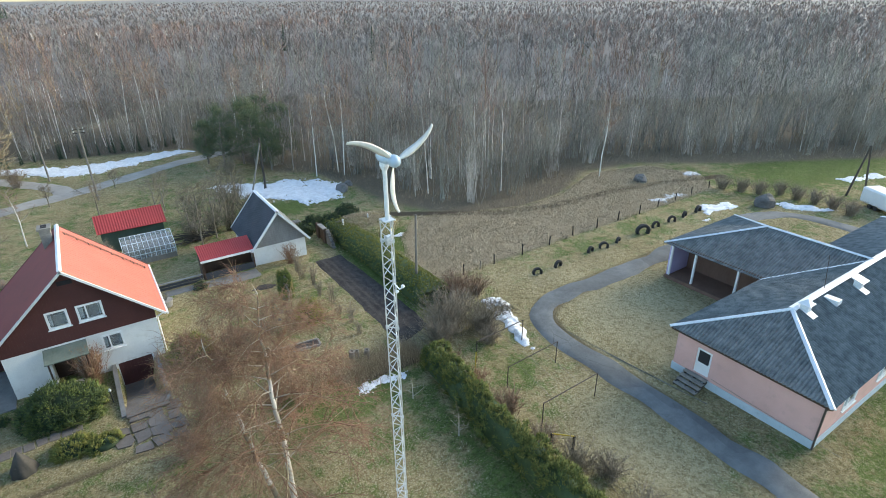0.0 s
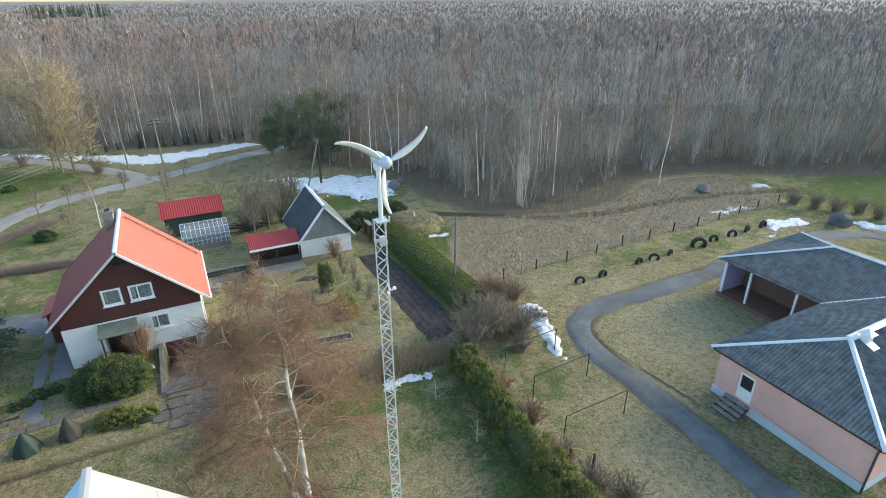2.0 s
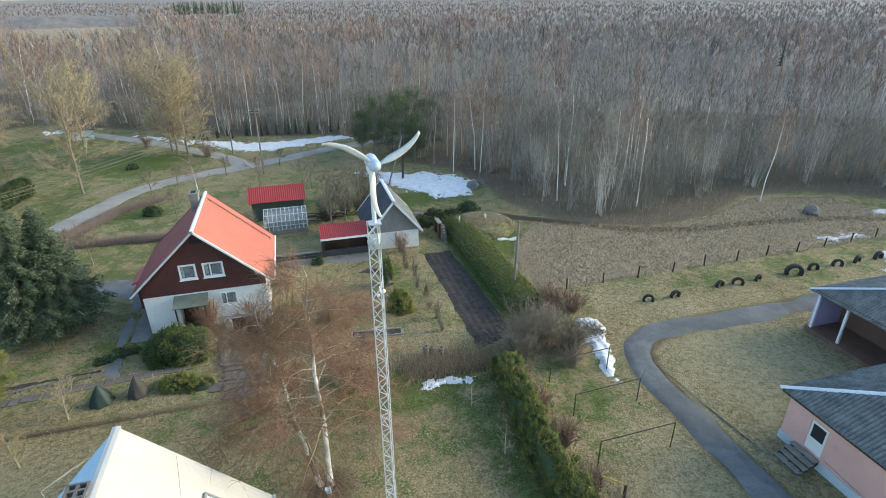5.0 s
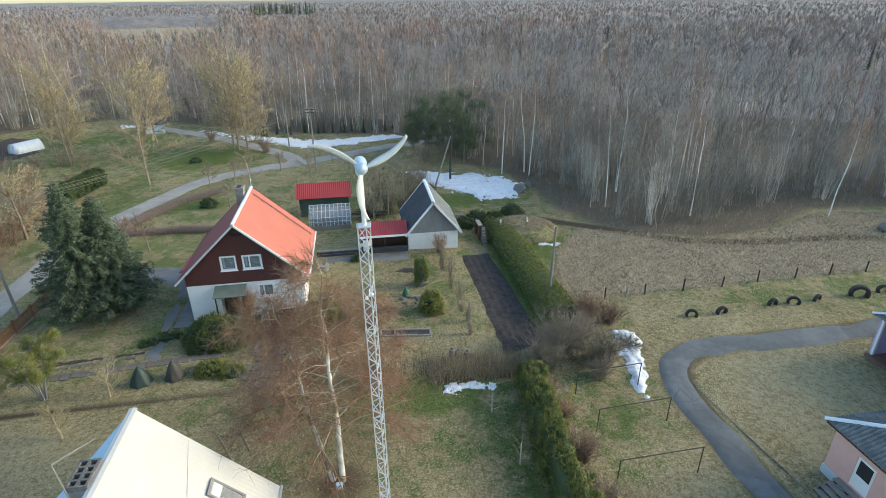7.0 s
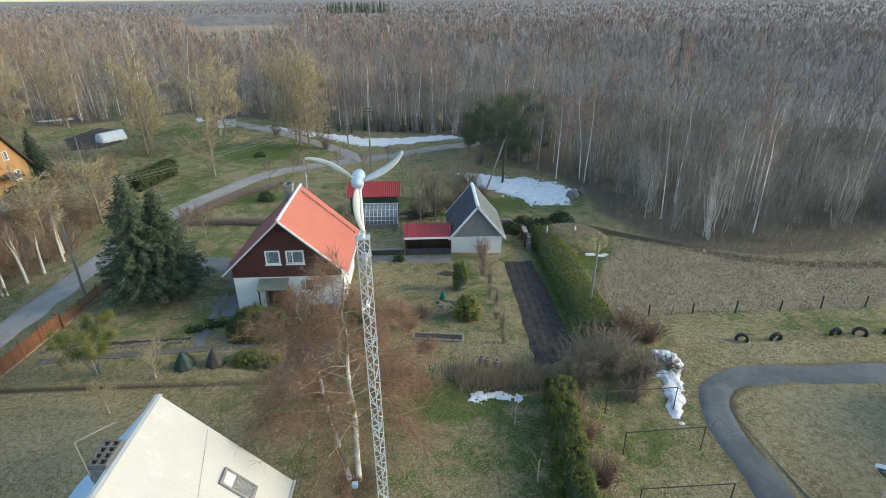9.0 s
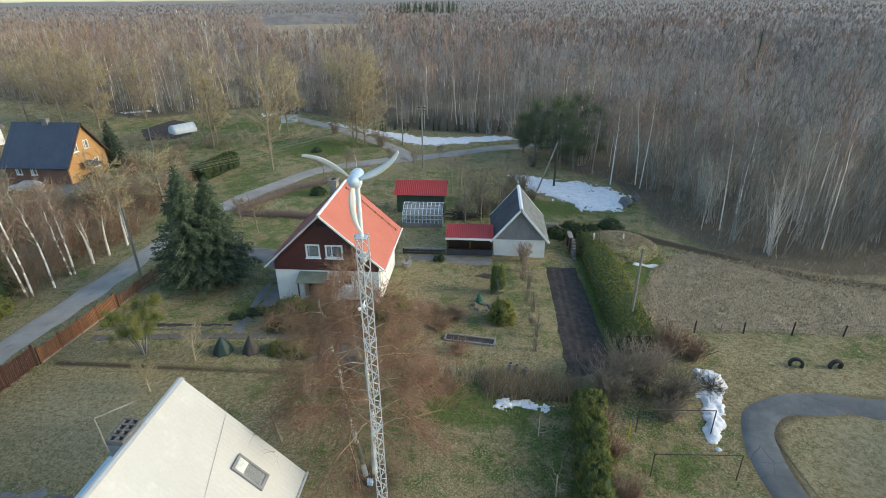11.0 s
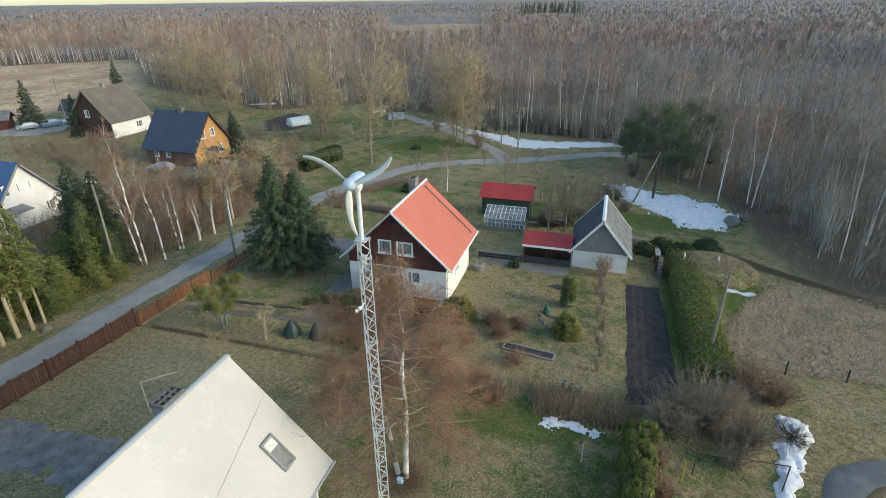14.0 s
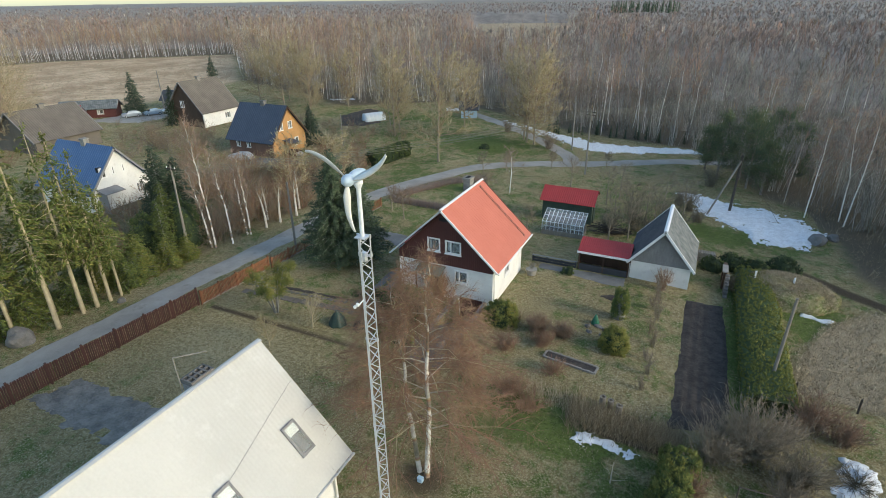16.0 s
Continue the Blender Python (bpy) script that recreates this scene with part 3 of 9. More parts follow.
soft = lambda sd, w: np.clip(0.5 + sd / (2 * w), 0, 1)
field = np.maximum(soft(inside(FIELD, px, py), 0.8), np.maximum(soft(inside(FAR_FIELD, px, py), 4), soft(inside(FAR_FIELD_2, px, py), 6)))
floor_mask = soft(inside(FOREST, px, py) + 2.2 * (px > 24), 2.4) * (1 - field)
blobs = [(-13, 58, 5, 3, 1.0), (-17, 79, 8, 6, 1.3), (8, 22.6, 4.5, 1.9, 1.5), (10.5, 20.5, 3, 3, 0.6), (12.2, 15, 1.4, 7, 0.8), (80, 30, 20, 8, 1.3), (34, 2, 14, 5, 1.2), (40, 29, 20, 2.0, 0.4), (18.5, 19.5, 2.5, 3, 1.1),
         (17.2, 36, 1.4, 9, 1.4), (21.5, 41, 2.2, 5, 1.2), (16, 55, 7, 3, 1.1), (-22, 62, 3, 14, 0.7), (-12, 46, 8, 8, 0.5), (-28, 80, 16, 10, 0.6), (-25.2, 17, 1.2, 8, 0.3), (5, 58, 12, 8, 0.45), (-8, 32, 6, 4, 0.4), (25, 12, 1.2, 10, 0.5), (-40, 95, 18, 7, 0.8), (10, 35, 4, 6, 0.35), (-6, 12, 6, 10, 0.3)]
green = np.zeros(len(px))
for cx, cy, rx, ry, amt in blobs:
    green = np.maximum(green, amt * np.exp(-(((px - cx) / rx) ** 2 + ((py - cy) / ry) ** 2)))
for cx, cy, rx, ry, amt in ((29.5, 17, 6.5, 8, 1.25), (19, 11, 2.6, 9, 0.7), (-11, 19, 6, 5, 0.6), (-13, 22, 5, 3, 0.4), (30, 27.5, 9, 1.5, 0.3), (6.5, 33, 4, 5, 0.25)):
    green = green - amt * np.exp(-(((px - cx) / rx) ** 2 + ((py - cy) / ry) ** 2))
PATHS = [(21.6, -30), (22.4, 3), (22.6, 8), (22.75, 12), (22.7, 17), (22.75, 21), (23.7, 23.3), (25.4, 24.35), (28, 24.6), (39.5, 24.6), (53, 25)]
TRACK = [(21.5, 49), (24.5, 46.5), (29, 43.6), (34, 40.2), (40, 38.6), (48, 38.2), (56, 36.8), (64, 34)]
wear = soft(0.75 - near_line(TRACK, px, py), 0.6) * 0.9
wear = np.maximum(wear, soft(1.7 - np.hypot((px - 12) / 1.9, py - 23.4), 1.0) * 0.85 * (py > 23))
wear = np.maximum(wear, 0.8 * soft(0.35 - np.abs(py - 24.6 - 0.012 * (px + 10)) , 0.3) * ((px < 1) & (px > -18)))
BRUSH = [(-26.4, 8), (-25.2, 30), (-24, 46), (-29, 60), (-42, 56), (-60, 48), (-60, 8)]
wear = np.maximum(wear, 0.5 * soft(inside(BRUSH, px, py), 1.5))
wear = np.maximum(wear, 0.62 * soft(1.25 - near_line(PATHS, px, py), 0.5))
# ground colour darkened and browned here for the haze of birch twigs above
wear = np.maximum(wear, 0.46 * soft(4.6 - np.hypot((px - 3.4) * 0.9, (py - 21.5) * 0.75), 2.5))
wear = np.maximum(wear, 0.7 * soft(1.8 - np.hypot(px - 3.6, py - 17.2), 1.2))
for key, val in (("field", field), ("floor", floor_mask), ("green", green), ("wear", wear), ("hay", soft(inside(FAR_FIELD, px, py), 4))):
    ground.data.attributes.new(key, "FLOAT", "POINT").data.foreach_set("value", val.astype(np.float32))


def smooth_line(pts, step=0.6):
    out = []
    p = [Vector((*q, 0)) for q in pts]
    p = [p[0] * 2 - p[1]] + p + [p[-1] * 2 - p[-2]]
    for a, b, c, d in zip(p, p[1:], p[2:], p[3:]):
        n = max(2, int((c - b).length / step))
        for k in range(n):
            t = k / n
            out.append(0.5 * ((2 * b) + (c - a) * t + (2 * a - 5 * b + 4 * c - d) * t * t + (3 * b - a - 3 * c + d) * t ** 3))
    out.append(p[-2])
    return out


def ribbon(name, pts, width, lift, material, rough=0.12, label="", category="", kind="structure", across=7):
    """A road or path laid on the ground, with slightly uneven edges and a crown."""
    line = smooth_line(pts)
    verts = []
    for i, c in enumerate(line):
        d = (line[min(i + 1, len(line) - 1)] - line[max(i - 1, 0)]).normalized()
        s = Vector((-d.y, d.x, 0))
        wl = width / 2 + rough * noise.noise((i * 0.31, 1.7, len(pts))) * 2
        wr = width / 2 + rough * noise.noise((i * 0.27, 9.1, len(pts))) * 2
        for k in range(across):
            f = k / (across - 1) * 2 - 1
            q = c + s * (wl * f if f < 0 else wr * f)
            z = ground_z(q.x, q.y) + lift + 0.03 * (1 - f * f) + 0.02 * noise.noise((q.x * 0.5, q.y * 0.5, 3)) - (0.10 if abs(f) == 1 else 0)
            verts.append((q.x, q.y, z))
    n = len(line)
    ii = np.arange(n * across).reshape(n, across)
    q = np.stack([ii[:-1, :-1].ravel(), ii[:-1, 1:].ravel(), ii[1:, 1:].ravel(), ii[1:, :-1].ravel()], 1)
    return tagged(mesh_np(name, verts, [q], None, material, smooth=True), label, category, kind=kind)


def patch(name, poly, lift, material, label, category, kind="", cell=0.25, bump=0.06, ragged=0.35, edge=0.25, furrow=0.0, torn=0.0, mound=0.0):
    """A low heap or sheet (snow, soil) over an uneven outline on the ground."""
    xs, ys = [p[0] for p in poly], [p[1] for p in poly]
    ax, ay = np.arange(min(xs) - 1, max(xs) + 1, cell), np.arange(min(ys) - 1, max(ys) + 1, cell)
    AX, AY = np.meshgrid(ax, ay)
    sd = inside(poly, AX, AY)
    rag = np.array([[noise.noise((x * 1.1, y * 1.1, 5)) + 0.6 * noise.noise((x * 3.1, y * 3.1, 8)) for x in ax] for y in ay])
    if torn:
        rag = rag + torn * np.array([[noise.noise((x * 0.5, y * 0.5, 15)) + 0.8 * noise.noise((x * 6.3, y * 6.3, 2)) for x in ax] for y in ay])
    sd = np.minimum(sd, 1.0 + 9 * (torn == 0)) + ragged * rag
    keep = sd > -edge - 1.6 * cell
    z = np.array([[ground_z(x, y) for x in ax] for y in ay])
    fall = np.clip(sd / edge, -3, 1)
    z = z + lift * np.where(fall < 0, fall * 2.5, fall) + bump * np.clip(sd, 0, 1) * (0.6 + rag)
    if mound:
        z = z + mound * np.sqrt(np.clip(sd / 0.9, 0, 1)) * (1 + 0.25 * rag)
    if furrow:
        z = z + (0.022 + 0.02 * rag) * np.cos(2 * np.pi * AX / furrow) * np.clip(sd * 3, 0, 1)
    ii = np.arange(AX.size).reshape(AX.shape)
    ok = keep[:-1, :-1] & keep[:-1, 1:] & keep[1:, 1:] & keep[1:, :-1]
    q = np.stack([ii[:-1, :-1][ok], ii[:-1, 1:][ok], ii[1:, 1:][ok], ii[1:, :-1][ok]], 1)
    used, q2 = np.unique(q, return_inverse=True)
    verts = np.stack([AX.ravel(), AY.ravel(), z.ravel()], 1)[used]
    return tagged(mesh_np(name, verts, [q2.reshape(q.shape)], None, material, smooth=True), label, category, kind=kind)


ribbon("road", [(-23.3, -30), (-23.1, 0), (-22.9, 14), (-22.7, 20), (-22.3, 26), (-21.6, 34), (-21, 43), (-20.2, 51), (-18.2, 58.5), (-14.2, 67.2), (-9.5, 70.9), (-5.3, 72.8), (1, 75.6), (7, 78.9), (14, 82.5), (22, 86)], 3.0, 0.05, M["gravel"], 0.15, "pale worn village road with frost-cracked edges", "road")
ribbon("side_road", [(-3.2, 74.6), (-4.6, 78), (-10.3, 84.7), (-16.9, 91.4), (-21.5, 96), (-31, 104)], 2.6, 0.045, M["gravel"], 0.2, "pale gravel lane leading towards the woods", "road")
ribbon("pavement", [(21.6, -30), (22.2, -6), (22.4, 3), (22.6, 8), (22.75, 12), (22.7, 17), (22.75, 21), (23.7, 23.3), (25.4, 24.35), (28, 24.6), (33, 24.5), (39.5, 24.6), (46, 25.2), (53, 25), (57, 23), (58.3, 19), (57.5, 13), (57, 5)], 2.0, 0.05, M["asphalt"], 0.19, "cracked dark grey asphalt footpath", "path")
patch("concrete_drive", [(-19.2, 12.6), (-18.3, 15), (-10.5, 15.3), (-6.5, 14.6), (-6.5, 11.8), (-12, 12)], 0.04, M["worn_drive"], "worn dark grey drive on the lawn", "driveway", "structure", 0.2, 0.0, 0.55, torn=0.3)
patch("house_path", [(-7.6, 29.2), (-7.9, 41.5), (-12, 41.8), (-19.5, 41), (-19.5, 39.6), (-12, 40), (-8.6, 38), (-8.4, 28.8), (-7.4, 28.2)], 0.03, M["path_concrete"], "grey concrete path round the house", "path", "structure", 0.25, 0.0, 0.15)
patch("yard_path", [(2.2, 40.3), (9.2, 39.6), (9.2, 41.3), (5.2, 41.2), (2.2, 41.3)], 0.04, M["path_concrete"], "grey paved yard strip by the sheds", "path", "structure", 0.25, 0.0, 0.12)
ribbon("lawn_edging", [(23.55, 22.3), (23.7, 20.5), (23.95, 18), (24.3, 15), (24.75, 11.5)], 0.045, 0.02, M["worn_drive"], 0.015, "thin dark sunken edging line in the lawn", "edging", across=3)
slabs = thing("broken_paving", (-1.0, 26.2, 0), "broken concrete slabs before the garage ramp", "paving", fixed=True)
for i in range(4):
    for j in range(4):
        x, y = -2.5 + i * 0.86 + 0.1 * (j % 2), 24.6 + j * 0.84
        if (i, j) in ((0, 3), (0, 0)):
            continue
        q = [(x + dx + random.uniform(-0.13, 0.13), y + dy + random.uniform(-0.13, 0.13), 0.06 + random.uniform(-0.02, 0.02)) for dx, dy in ((0.06, 0.06), (0.78, 0.03), (0.82, 0.4), (0.76, 0.78), (0.05, 0.74))]
        part("slab", slab(bmesh.new(), q, 0.12), M["ramp_concrete"], slabs)
patch("vegetable_bed", [(13.6, 25.6), (13.6, 40), (16.0, 40.3), (16.4, 34), (16.5, 26.5)], 0.05, M["soil"], "freshly dug dark vegetable bed", "vegetable bed", "structure", 0.08, 0.015, 0.10, furrow=0.52)
SNOW = [("old snow bank beyond the shed", [(13, 62), (11, 66.5), (13.3, 67.2), (17.6, 65.2), (20.6, 64.4), (23, 62.2), (25, 60), (23.6, 57), (22.5, 54.9), (20, 54.8), (17, 57.5), (15, 60)]),
        ("long old snow strip beside the lane", [(-21.5, 98), (-11, 91.7), (-7, 88.8), (-1, 86.8), (5, 87.2), (12, 88), (13, 86.2), (7, 84), (0, 81.5), (-4, 82.5), (-7, 85.5), (-12, 89.8), (-20, 95.8)]),
        ("small old snow patch behind dead stems", [(9.3, 22.6), (12.4, 22.3), (12.5, 23.1), (10.5, 23.4), (9.2, 23.2)]),
        ("grey heap of old snow by a shrub", [(21.5, 27.2), (22.4, 27.3), (22.9, 26.4), (22.4, 25.0), (21.8, 23.6), (20.9, 21.8), (20.5, 20.8), (20.1, 21.2), (20.5, 23), (21.1, 25.2)]),
        ("old snow patch on the grass", [(50.3, 27.4), (52, 29.6), (55.8, 28.6), (55.2, 27.3), (52.5, 27.6)]),
        ("small lump of old snow on grass", [(48.4, 27.2), (50.2, 27.6), (50.3, 26.6), (49, 26.3)]),
        ("old snow patch beside a boulder", [(59.2, 25.4), (60.4, 25), (62.4, 20.8), (61, 21.2), (59.4, 23.2)]),
        ("thin old snow along the fence", [(49.5, 33.8), (53.8, 33.4), (54, 32.8), (50.2, 32.9)]),
        ("small snow patch at the wood's edge", [(61, 38), (63, 37), (62.2, 36), (60.6, 36.9)]),
        ("old snow strip on the mound's foot", [(20.5, 42.2), (22.6, 41.6), (22.5, 41.1), (20.3, 41.8)]),
        ("old snow on a far lawn", [(73.5, 25.6), (80, 23.6), (79.5, 22.4), (74, 24)]),
        ("bits of old snow on the dug bed", [(14.6, 39.9), (15.4, 39.95), (15.3, 39.5), (14.7, 39.6)]),
        ("far patch of old snow by the lane", [(-37, 106), (-33, 106.8), (-31.5, 105), (-36, 104)]),
        ("thin old snow in the far garden", [(-67.5, 106.5), (-63, 109.0), (-61.5, 108.0), (-66, 105.2)])]
for text, poly in SNOW:
    large = "lane" in text or "shed" in text
    patch("snow_patch", poly, 0.06, M["snow"], text, "snow", "", 0.16 if large else 0.09, 0.10, 0.95 if large else 0.36 if "heap" in text else 0.5, torn=0.9 if "lane" in text else 0.5 if "heap" in text else 0.85, mound=0.16 if "heap" in text else 0.0)



# ---- buildings ----
def strip(bm, p0, p1, width, height=0.05):
    """A capping along a line: a low roof-shaped bar."""
    p0, p1 = Vector(p0), Vector(p1)
    d = (p1 - p0).normalized()
    s = d.cross(Vector((0, 0, 1))).normalized() * width / 2
    up = s.cross(d).normalized()
    if up.z < 0:
        up = -up
    ends = []
    for p in (p0, p1):
        ends.append([bm.verts.new(q) for q in (p - s - up * height * 0.6, p - s, p + up * height, p + s, p + s - up * height * 0.6)])
    for k in range(5):
        bm.faces.new((ends[0][k], ends[0][(k + 1) % 5], ends[1][(k + 1) % 5], ends[1][k]))
    bm.faces.new(ends[0][::-1])
    bm.faces.new(ends[1])
    return bm


def gutter(parent, p0, p1, r=0.06, mat=None):
    return part("gutter", pipe([p0, p1], r, 8), mat or M["zinc"], parent)


def red_house():
    h = thing("house", (-2.7, 36, 0), "red-roofed gabled house with maroon gable above white brick", "house", fixed=True)
    x0, x1, y0, y1, xr = -6.45, 1.05, 32.8, 39.3, -2.7
    zr, ze = 7.05, 3.2
    top = lambda x: 6.85 - abs(x - xr) * 0.955
    holes_low = [(-1.93 - x0, -0.83 - x0, 1.42, 2.43), (-4.5 - x0, -2.75 - x0, -0.02, 2.1), (-1.5 - x0, 0.3 - x0, -1.45, 0.3)]
    walls(h, "wall", M["white_wall"], "white painted brick ground floor",
          ((x0, y0), (x1, y0), -1.6, 2.66, 0.25, holes_low),
          ((x1, y0 + 0.25), (x1, y1 - 0.25), -0.4, 3.25, 0.25, [(2.2, 3.3, 1.3, 2.4)]),
          ((x1, y1), (x0, y1), -0.4, 2.66, 0.25),
          ((x0, y1 - 0.25), (x0, y0 + 0.25), -0.4, 3.25, 0.25))
    prof = [(0, top(x0)), (xr - x0, top(xr)), (x1 - x0, top(x1))]
    gable = part("gable", wall(bmesh.new(), (x0, y0 - 0.03), (x1, y0 - 0.03), 2.66, prof, 0.25, [(-4.03 - x0, -3.0 - x0, 3.63, 4.68), (-2.62 - x0, -1.36 - x0, 3.63, 4.66)]), M["maroon"], h, "maroon boarded gable", weld=True)
    walls(h, "gable", M["maroon"], "maroon boarded gable",
          ((x1, y1 + 0.03), (x0, y1 + 0.03), 2.66, prof[:], 0.25))
    bm = bmesh.new()
    for k in range(46):
        x = x0 + 0.08 + k * 0.163
        spans = [(2.68, top(x) - 0.1)]
        for a, b, c, d in ((-4.1, -2.93, 3.55, 4.75), (-2.7, -1.28, 3.55, 4.75)):
            if a < x < b:
                spans = [(2.68, c), (d, top(x) - 0.1)]
        for c, d in spans:
            if d - c > 0.1:
                box(bm, x - 0.012, x + 0.012, y0 - 0.045, y0 - 0.028, c, d)
    part("batten", bm, M["maroon"], gable)
    part("vent", boxes((xr - 0.35, xr + 0.35, y0 - 0.06, y0 - 0.02, 6.05, 6.3)), M["dark"], gable, "dark attic vent")
    # roof
    ya, yb = 32.25, 39.95
    er, el = 1.62, -7.0
    bm = bmesh.new()
    slab(bm, [(xr, ya, zr), (er, ya, zr - (er - xr) * 0.925), (er, yb, zr - (er - xr) * 0.925), (xr, yb, zr)], 0.10)
    r = part("roof", bm, M["orange_roof"], h, "orange-red sheet metal roof slope")
    # west slope: its shade is put into the darker red
    bm = bmesh.new()
    slab(bm, [(xr, ya, zr), (el, ya, zr - (xr - el) * 0.925), (el, yb, zr - (xr - el) * 0.925), (xr, yb, zr)], 0.10)
    part("roof", bm, M["shaded_red_roof"], h, "red sheet metal roof slope, darkened for its shade")
    bm = bmesh.new()
    n = 24
    for k in range(1, n):
        y = ya + (yb - ya) * k / n
        slab(bm, [(xr + 0.12, y - 0.01, zr - 0.11 + 0.007), (er - 0.01, y - 0.01, zr - (er - xr - 0.01) * 0.925 + 0.007), (er - 0.01, y + 0.01, zr - (er - xr - 0.01) * 0.925 + 0.007), (xr + 0.12, y + 0.01, zr - 0.11 + 0.007)], 0.016)
    part("seam", bm, M["orange_roof"], r)
    for y in (ya, yb):
        for xe in (er, el):
            ze_ = zr - abs(xe - xr) * 0.925
            part("bargeboard", slab(bmesh.new(), [(xr, y - 0.045, zr + 0.025), (xe, y - 0.045, ze_ + 0.025), (xe, y + 0.045, ze_ + 0.025), (xr, y + 0.045, zr + 0.025)], 0.12), M["white_paint"] if y == ya and xe == er else M["maroon"] if y == yb else M["curtain"], h, "narrow verge board")
    part("ridge_cap", strip(bmesh.new(), (xr, ya, zr + 0.03), (xr, yb, zr + 0.03), 0.24), M["white_paint"], h, "white ridge capping")
    gutter(h, (er + 0.05, ya, zr - (er - xr) * 0.925 - 0.06), (er + 0.05, yb, zr - (er - xr) * 0.925 - 0.06), 0.06, M["white_paint"])
    part("downpipe", pipe([(er + 0.03, ya + 0.4, zr - (er - xr) * 0.925 - 0.1), (x1 + 0.08, ya + 0.7, 2.6), (x1 + 0.08, ya + 0.7, 0.1)], 0.045), M["white_paint"], h)
    # roof ladder near the far verge
    bm = bmesh.new()
    yl = 38.75
    pa, pb = Vector((xr + 0.25, yl, zr - 0.23 + 0.12)), Vector((er - 0.2, yl, zr - (er - 0.2 - xr) * 0.925 + 0.12))
    for o in (-0.09, 0.09):
        tube(bm, pa + Vector((0, o, 0)), pb + Vector((0, o, 0)), 0.013, 0.013, 4)
    for k in range(22):
        q = pa.lerp(pb, (k + 0.5) / 22)
        tube(bm, q + Vector((0, -0.11, 0)), q + Vector((0, 0.11, 0)), 0.012, 0.012, 4)
        if k % 3 == 0:
            box(bm, q.x - 0.03, q.x + 0.03, q.y - 0.03, q.y + 0.03, q.z - 0.14, q.z + 0.02)
    part("roof_ladder", bm, M["rust"], h, "dark brown steel roof ladder")
    # chimney
    ch = part("chimney", boxes((-3.5, -2.95, 38.0, 38.75, 5.9, 7.5), (-3.57, -2.88, 37.93, 38.82, 7.5, 7.62)), M["brick"], h, "grey brick chimney")
    # black blocks stand for the unlit flue mouths
    for yf in (38.12, 38.45):
        part("flue", boxes((-3.38, -3.08, yf, yf + 0.18, 7.622, 7.66)), M["dark"], ch)
    # openings
    window(h, (-4.03, y0 - 0.03, 3.63), 0, 1.03, 1.05, M["white_paint"], 0, sash=0.11)
    window(h, (-2.62, y0 - 0.03, 3.63), 0, 1.26, 1.03, M["white_paint"], 1, sash=0.11)
    window(h, (-1.93, y0, 1.42), 0, 1.1, 1.01, M["white_paint"], 1, sash=0.11)
    window(h, (x1, y0 + 2.45, 1.3), 90, 1.1, 1.1, M["white_paint"], 1, sash=0.10)
    d = part("garage_door", boxes((-1.5, 0.3, y0 + 0.04, y0 + 0.10, -1.45, 0.3)), M["maroon"], h, "maroon board garage door")
    part("door_board", boxes(*[(-1.48 + k * 0.2, -1.3 + k * 0.2, y0 + 0.02, y0 + 0.04, -1.43, 0.28) for k in range(9)], bevel=0.008), M["maroon"], d)
    part("door", boxes((-4.5, -3.55, y0 + 0.9, y0 + 0.96, 0.0, 2.1)), M["dark_wood"], h, "dark wooden entrance door")
    part("porch_recess", boxes((-4.55, -4.5, y0 + 0.25, y0 + 1.0, 0, 2.15), (-2.75, -2.7, y0 + 0.25, y0 + 1.0, 0, 2.15), (-4.5, -2.75, y0 + 1.0, y0 + 1.05, 0, 2.15), (-4.5, -2.75, y0 + 0.25, y0 + 1.0, 2.1, 2.15)), M["white_wall"], h)
    bm = bmesh.new()
    slab(bm, [(-4.65, y0 - 0.03, 2.55), (-2.6, y0 - 0.03, 2.55), (-2.6, y0 - 1.15, 2.22), (-4.65, y0 - 1.15, 2.22)], 0.07)
    cn = part("canopy", bm, M["porch_green"], h, "flat faded green porch canopy")
    for x in (-4.5, -2.75):
        part("canopy_post", boxes((x - 0.04, x + 0.04, y0 - 1.08, y0 - 1.0, 0.0, 2.14)), M["dark_wood"], cn)
    part("doorstep", boxes((-4.6, -2.7, y0 - 1.2, y0 - 0.02, -0.1, 0.12), (-4.4, -2.9, y0 - 1.5, y0 - 1.2, -0.1, 0.0), bevel=0.02), M["concrete"], h)
    part("handrail", pipe([(-4.6, y0 - 1.3, 0), (-4.6, y0 - 1.3, 0.9), (-4.6, y0 - 0.1, 1.0)], 0.025), M["white_paint"], h)
    # low side entrance
    bm = boxes((-7.75, x0, 36.4, 38.6, -0.1, 2.0))
    part("side_entrance", bm, M["maroon"], h, "low maroon side entrance")
    bm = bmesh.new()
    slab(bm, [(-7.95, 36.2, 2.1), (-7.95, 38.8, 2.1), (-6.5, 38.8, 2.75), (-6.5, 36.2, 2.75)], 0.08)
    part("roof", bm, M["red_roof"], h)
    # ramp walls
    bm = bmesh.new()
    for xa in (-1.85, 0.4):
        v = [(27.9, 0.10), (32.78, 0.35), (32.78, -1.7), (27.9, -0.4)]
        fa = [bm.verts.new((xa, y, z)) for y, z in v]
        fb = [bm.verts.new((xa + 0.22, y, z)) for y, z in v]
        bm.faces.new(fa)
        bm.faces.new(fb[::-1])
        for k in range(4):
            bm.faces.new((fa[k], fa[(k + 1) % 4], fb[(k + 1) % 4], fb[k]))
    part("ramp_wall", bm, M["path_concrete"], h, "grey concrete ramp walls")
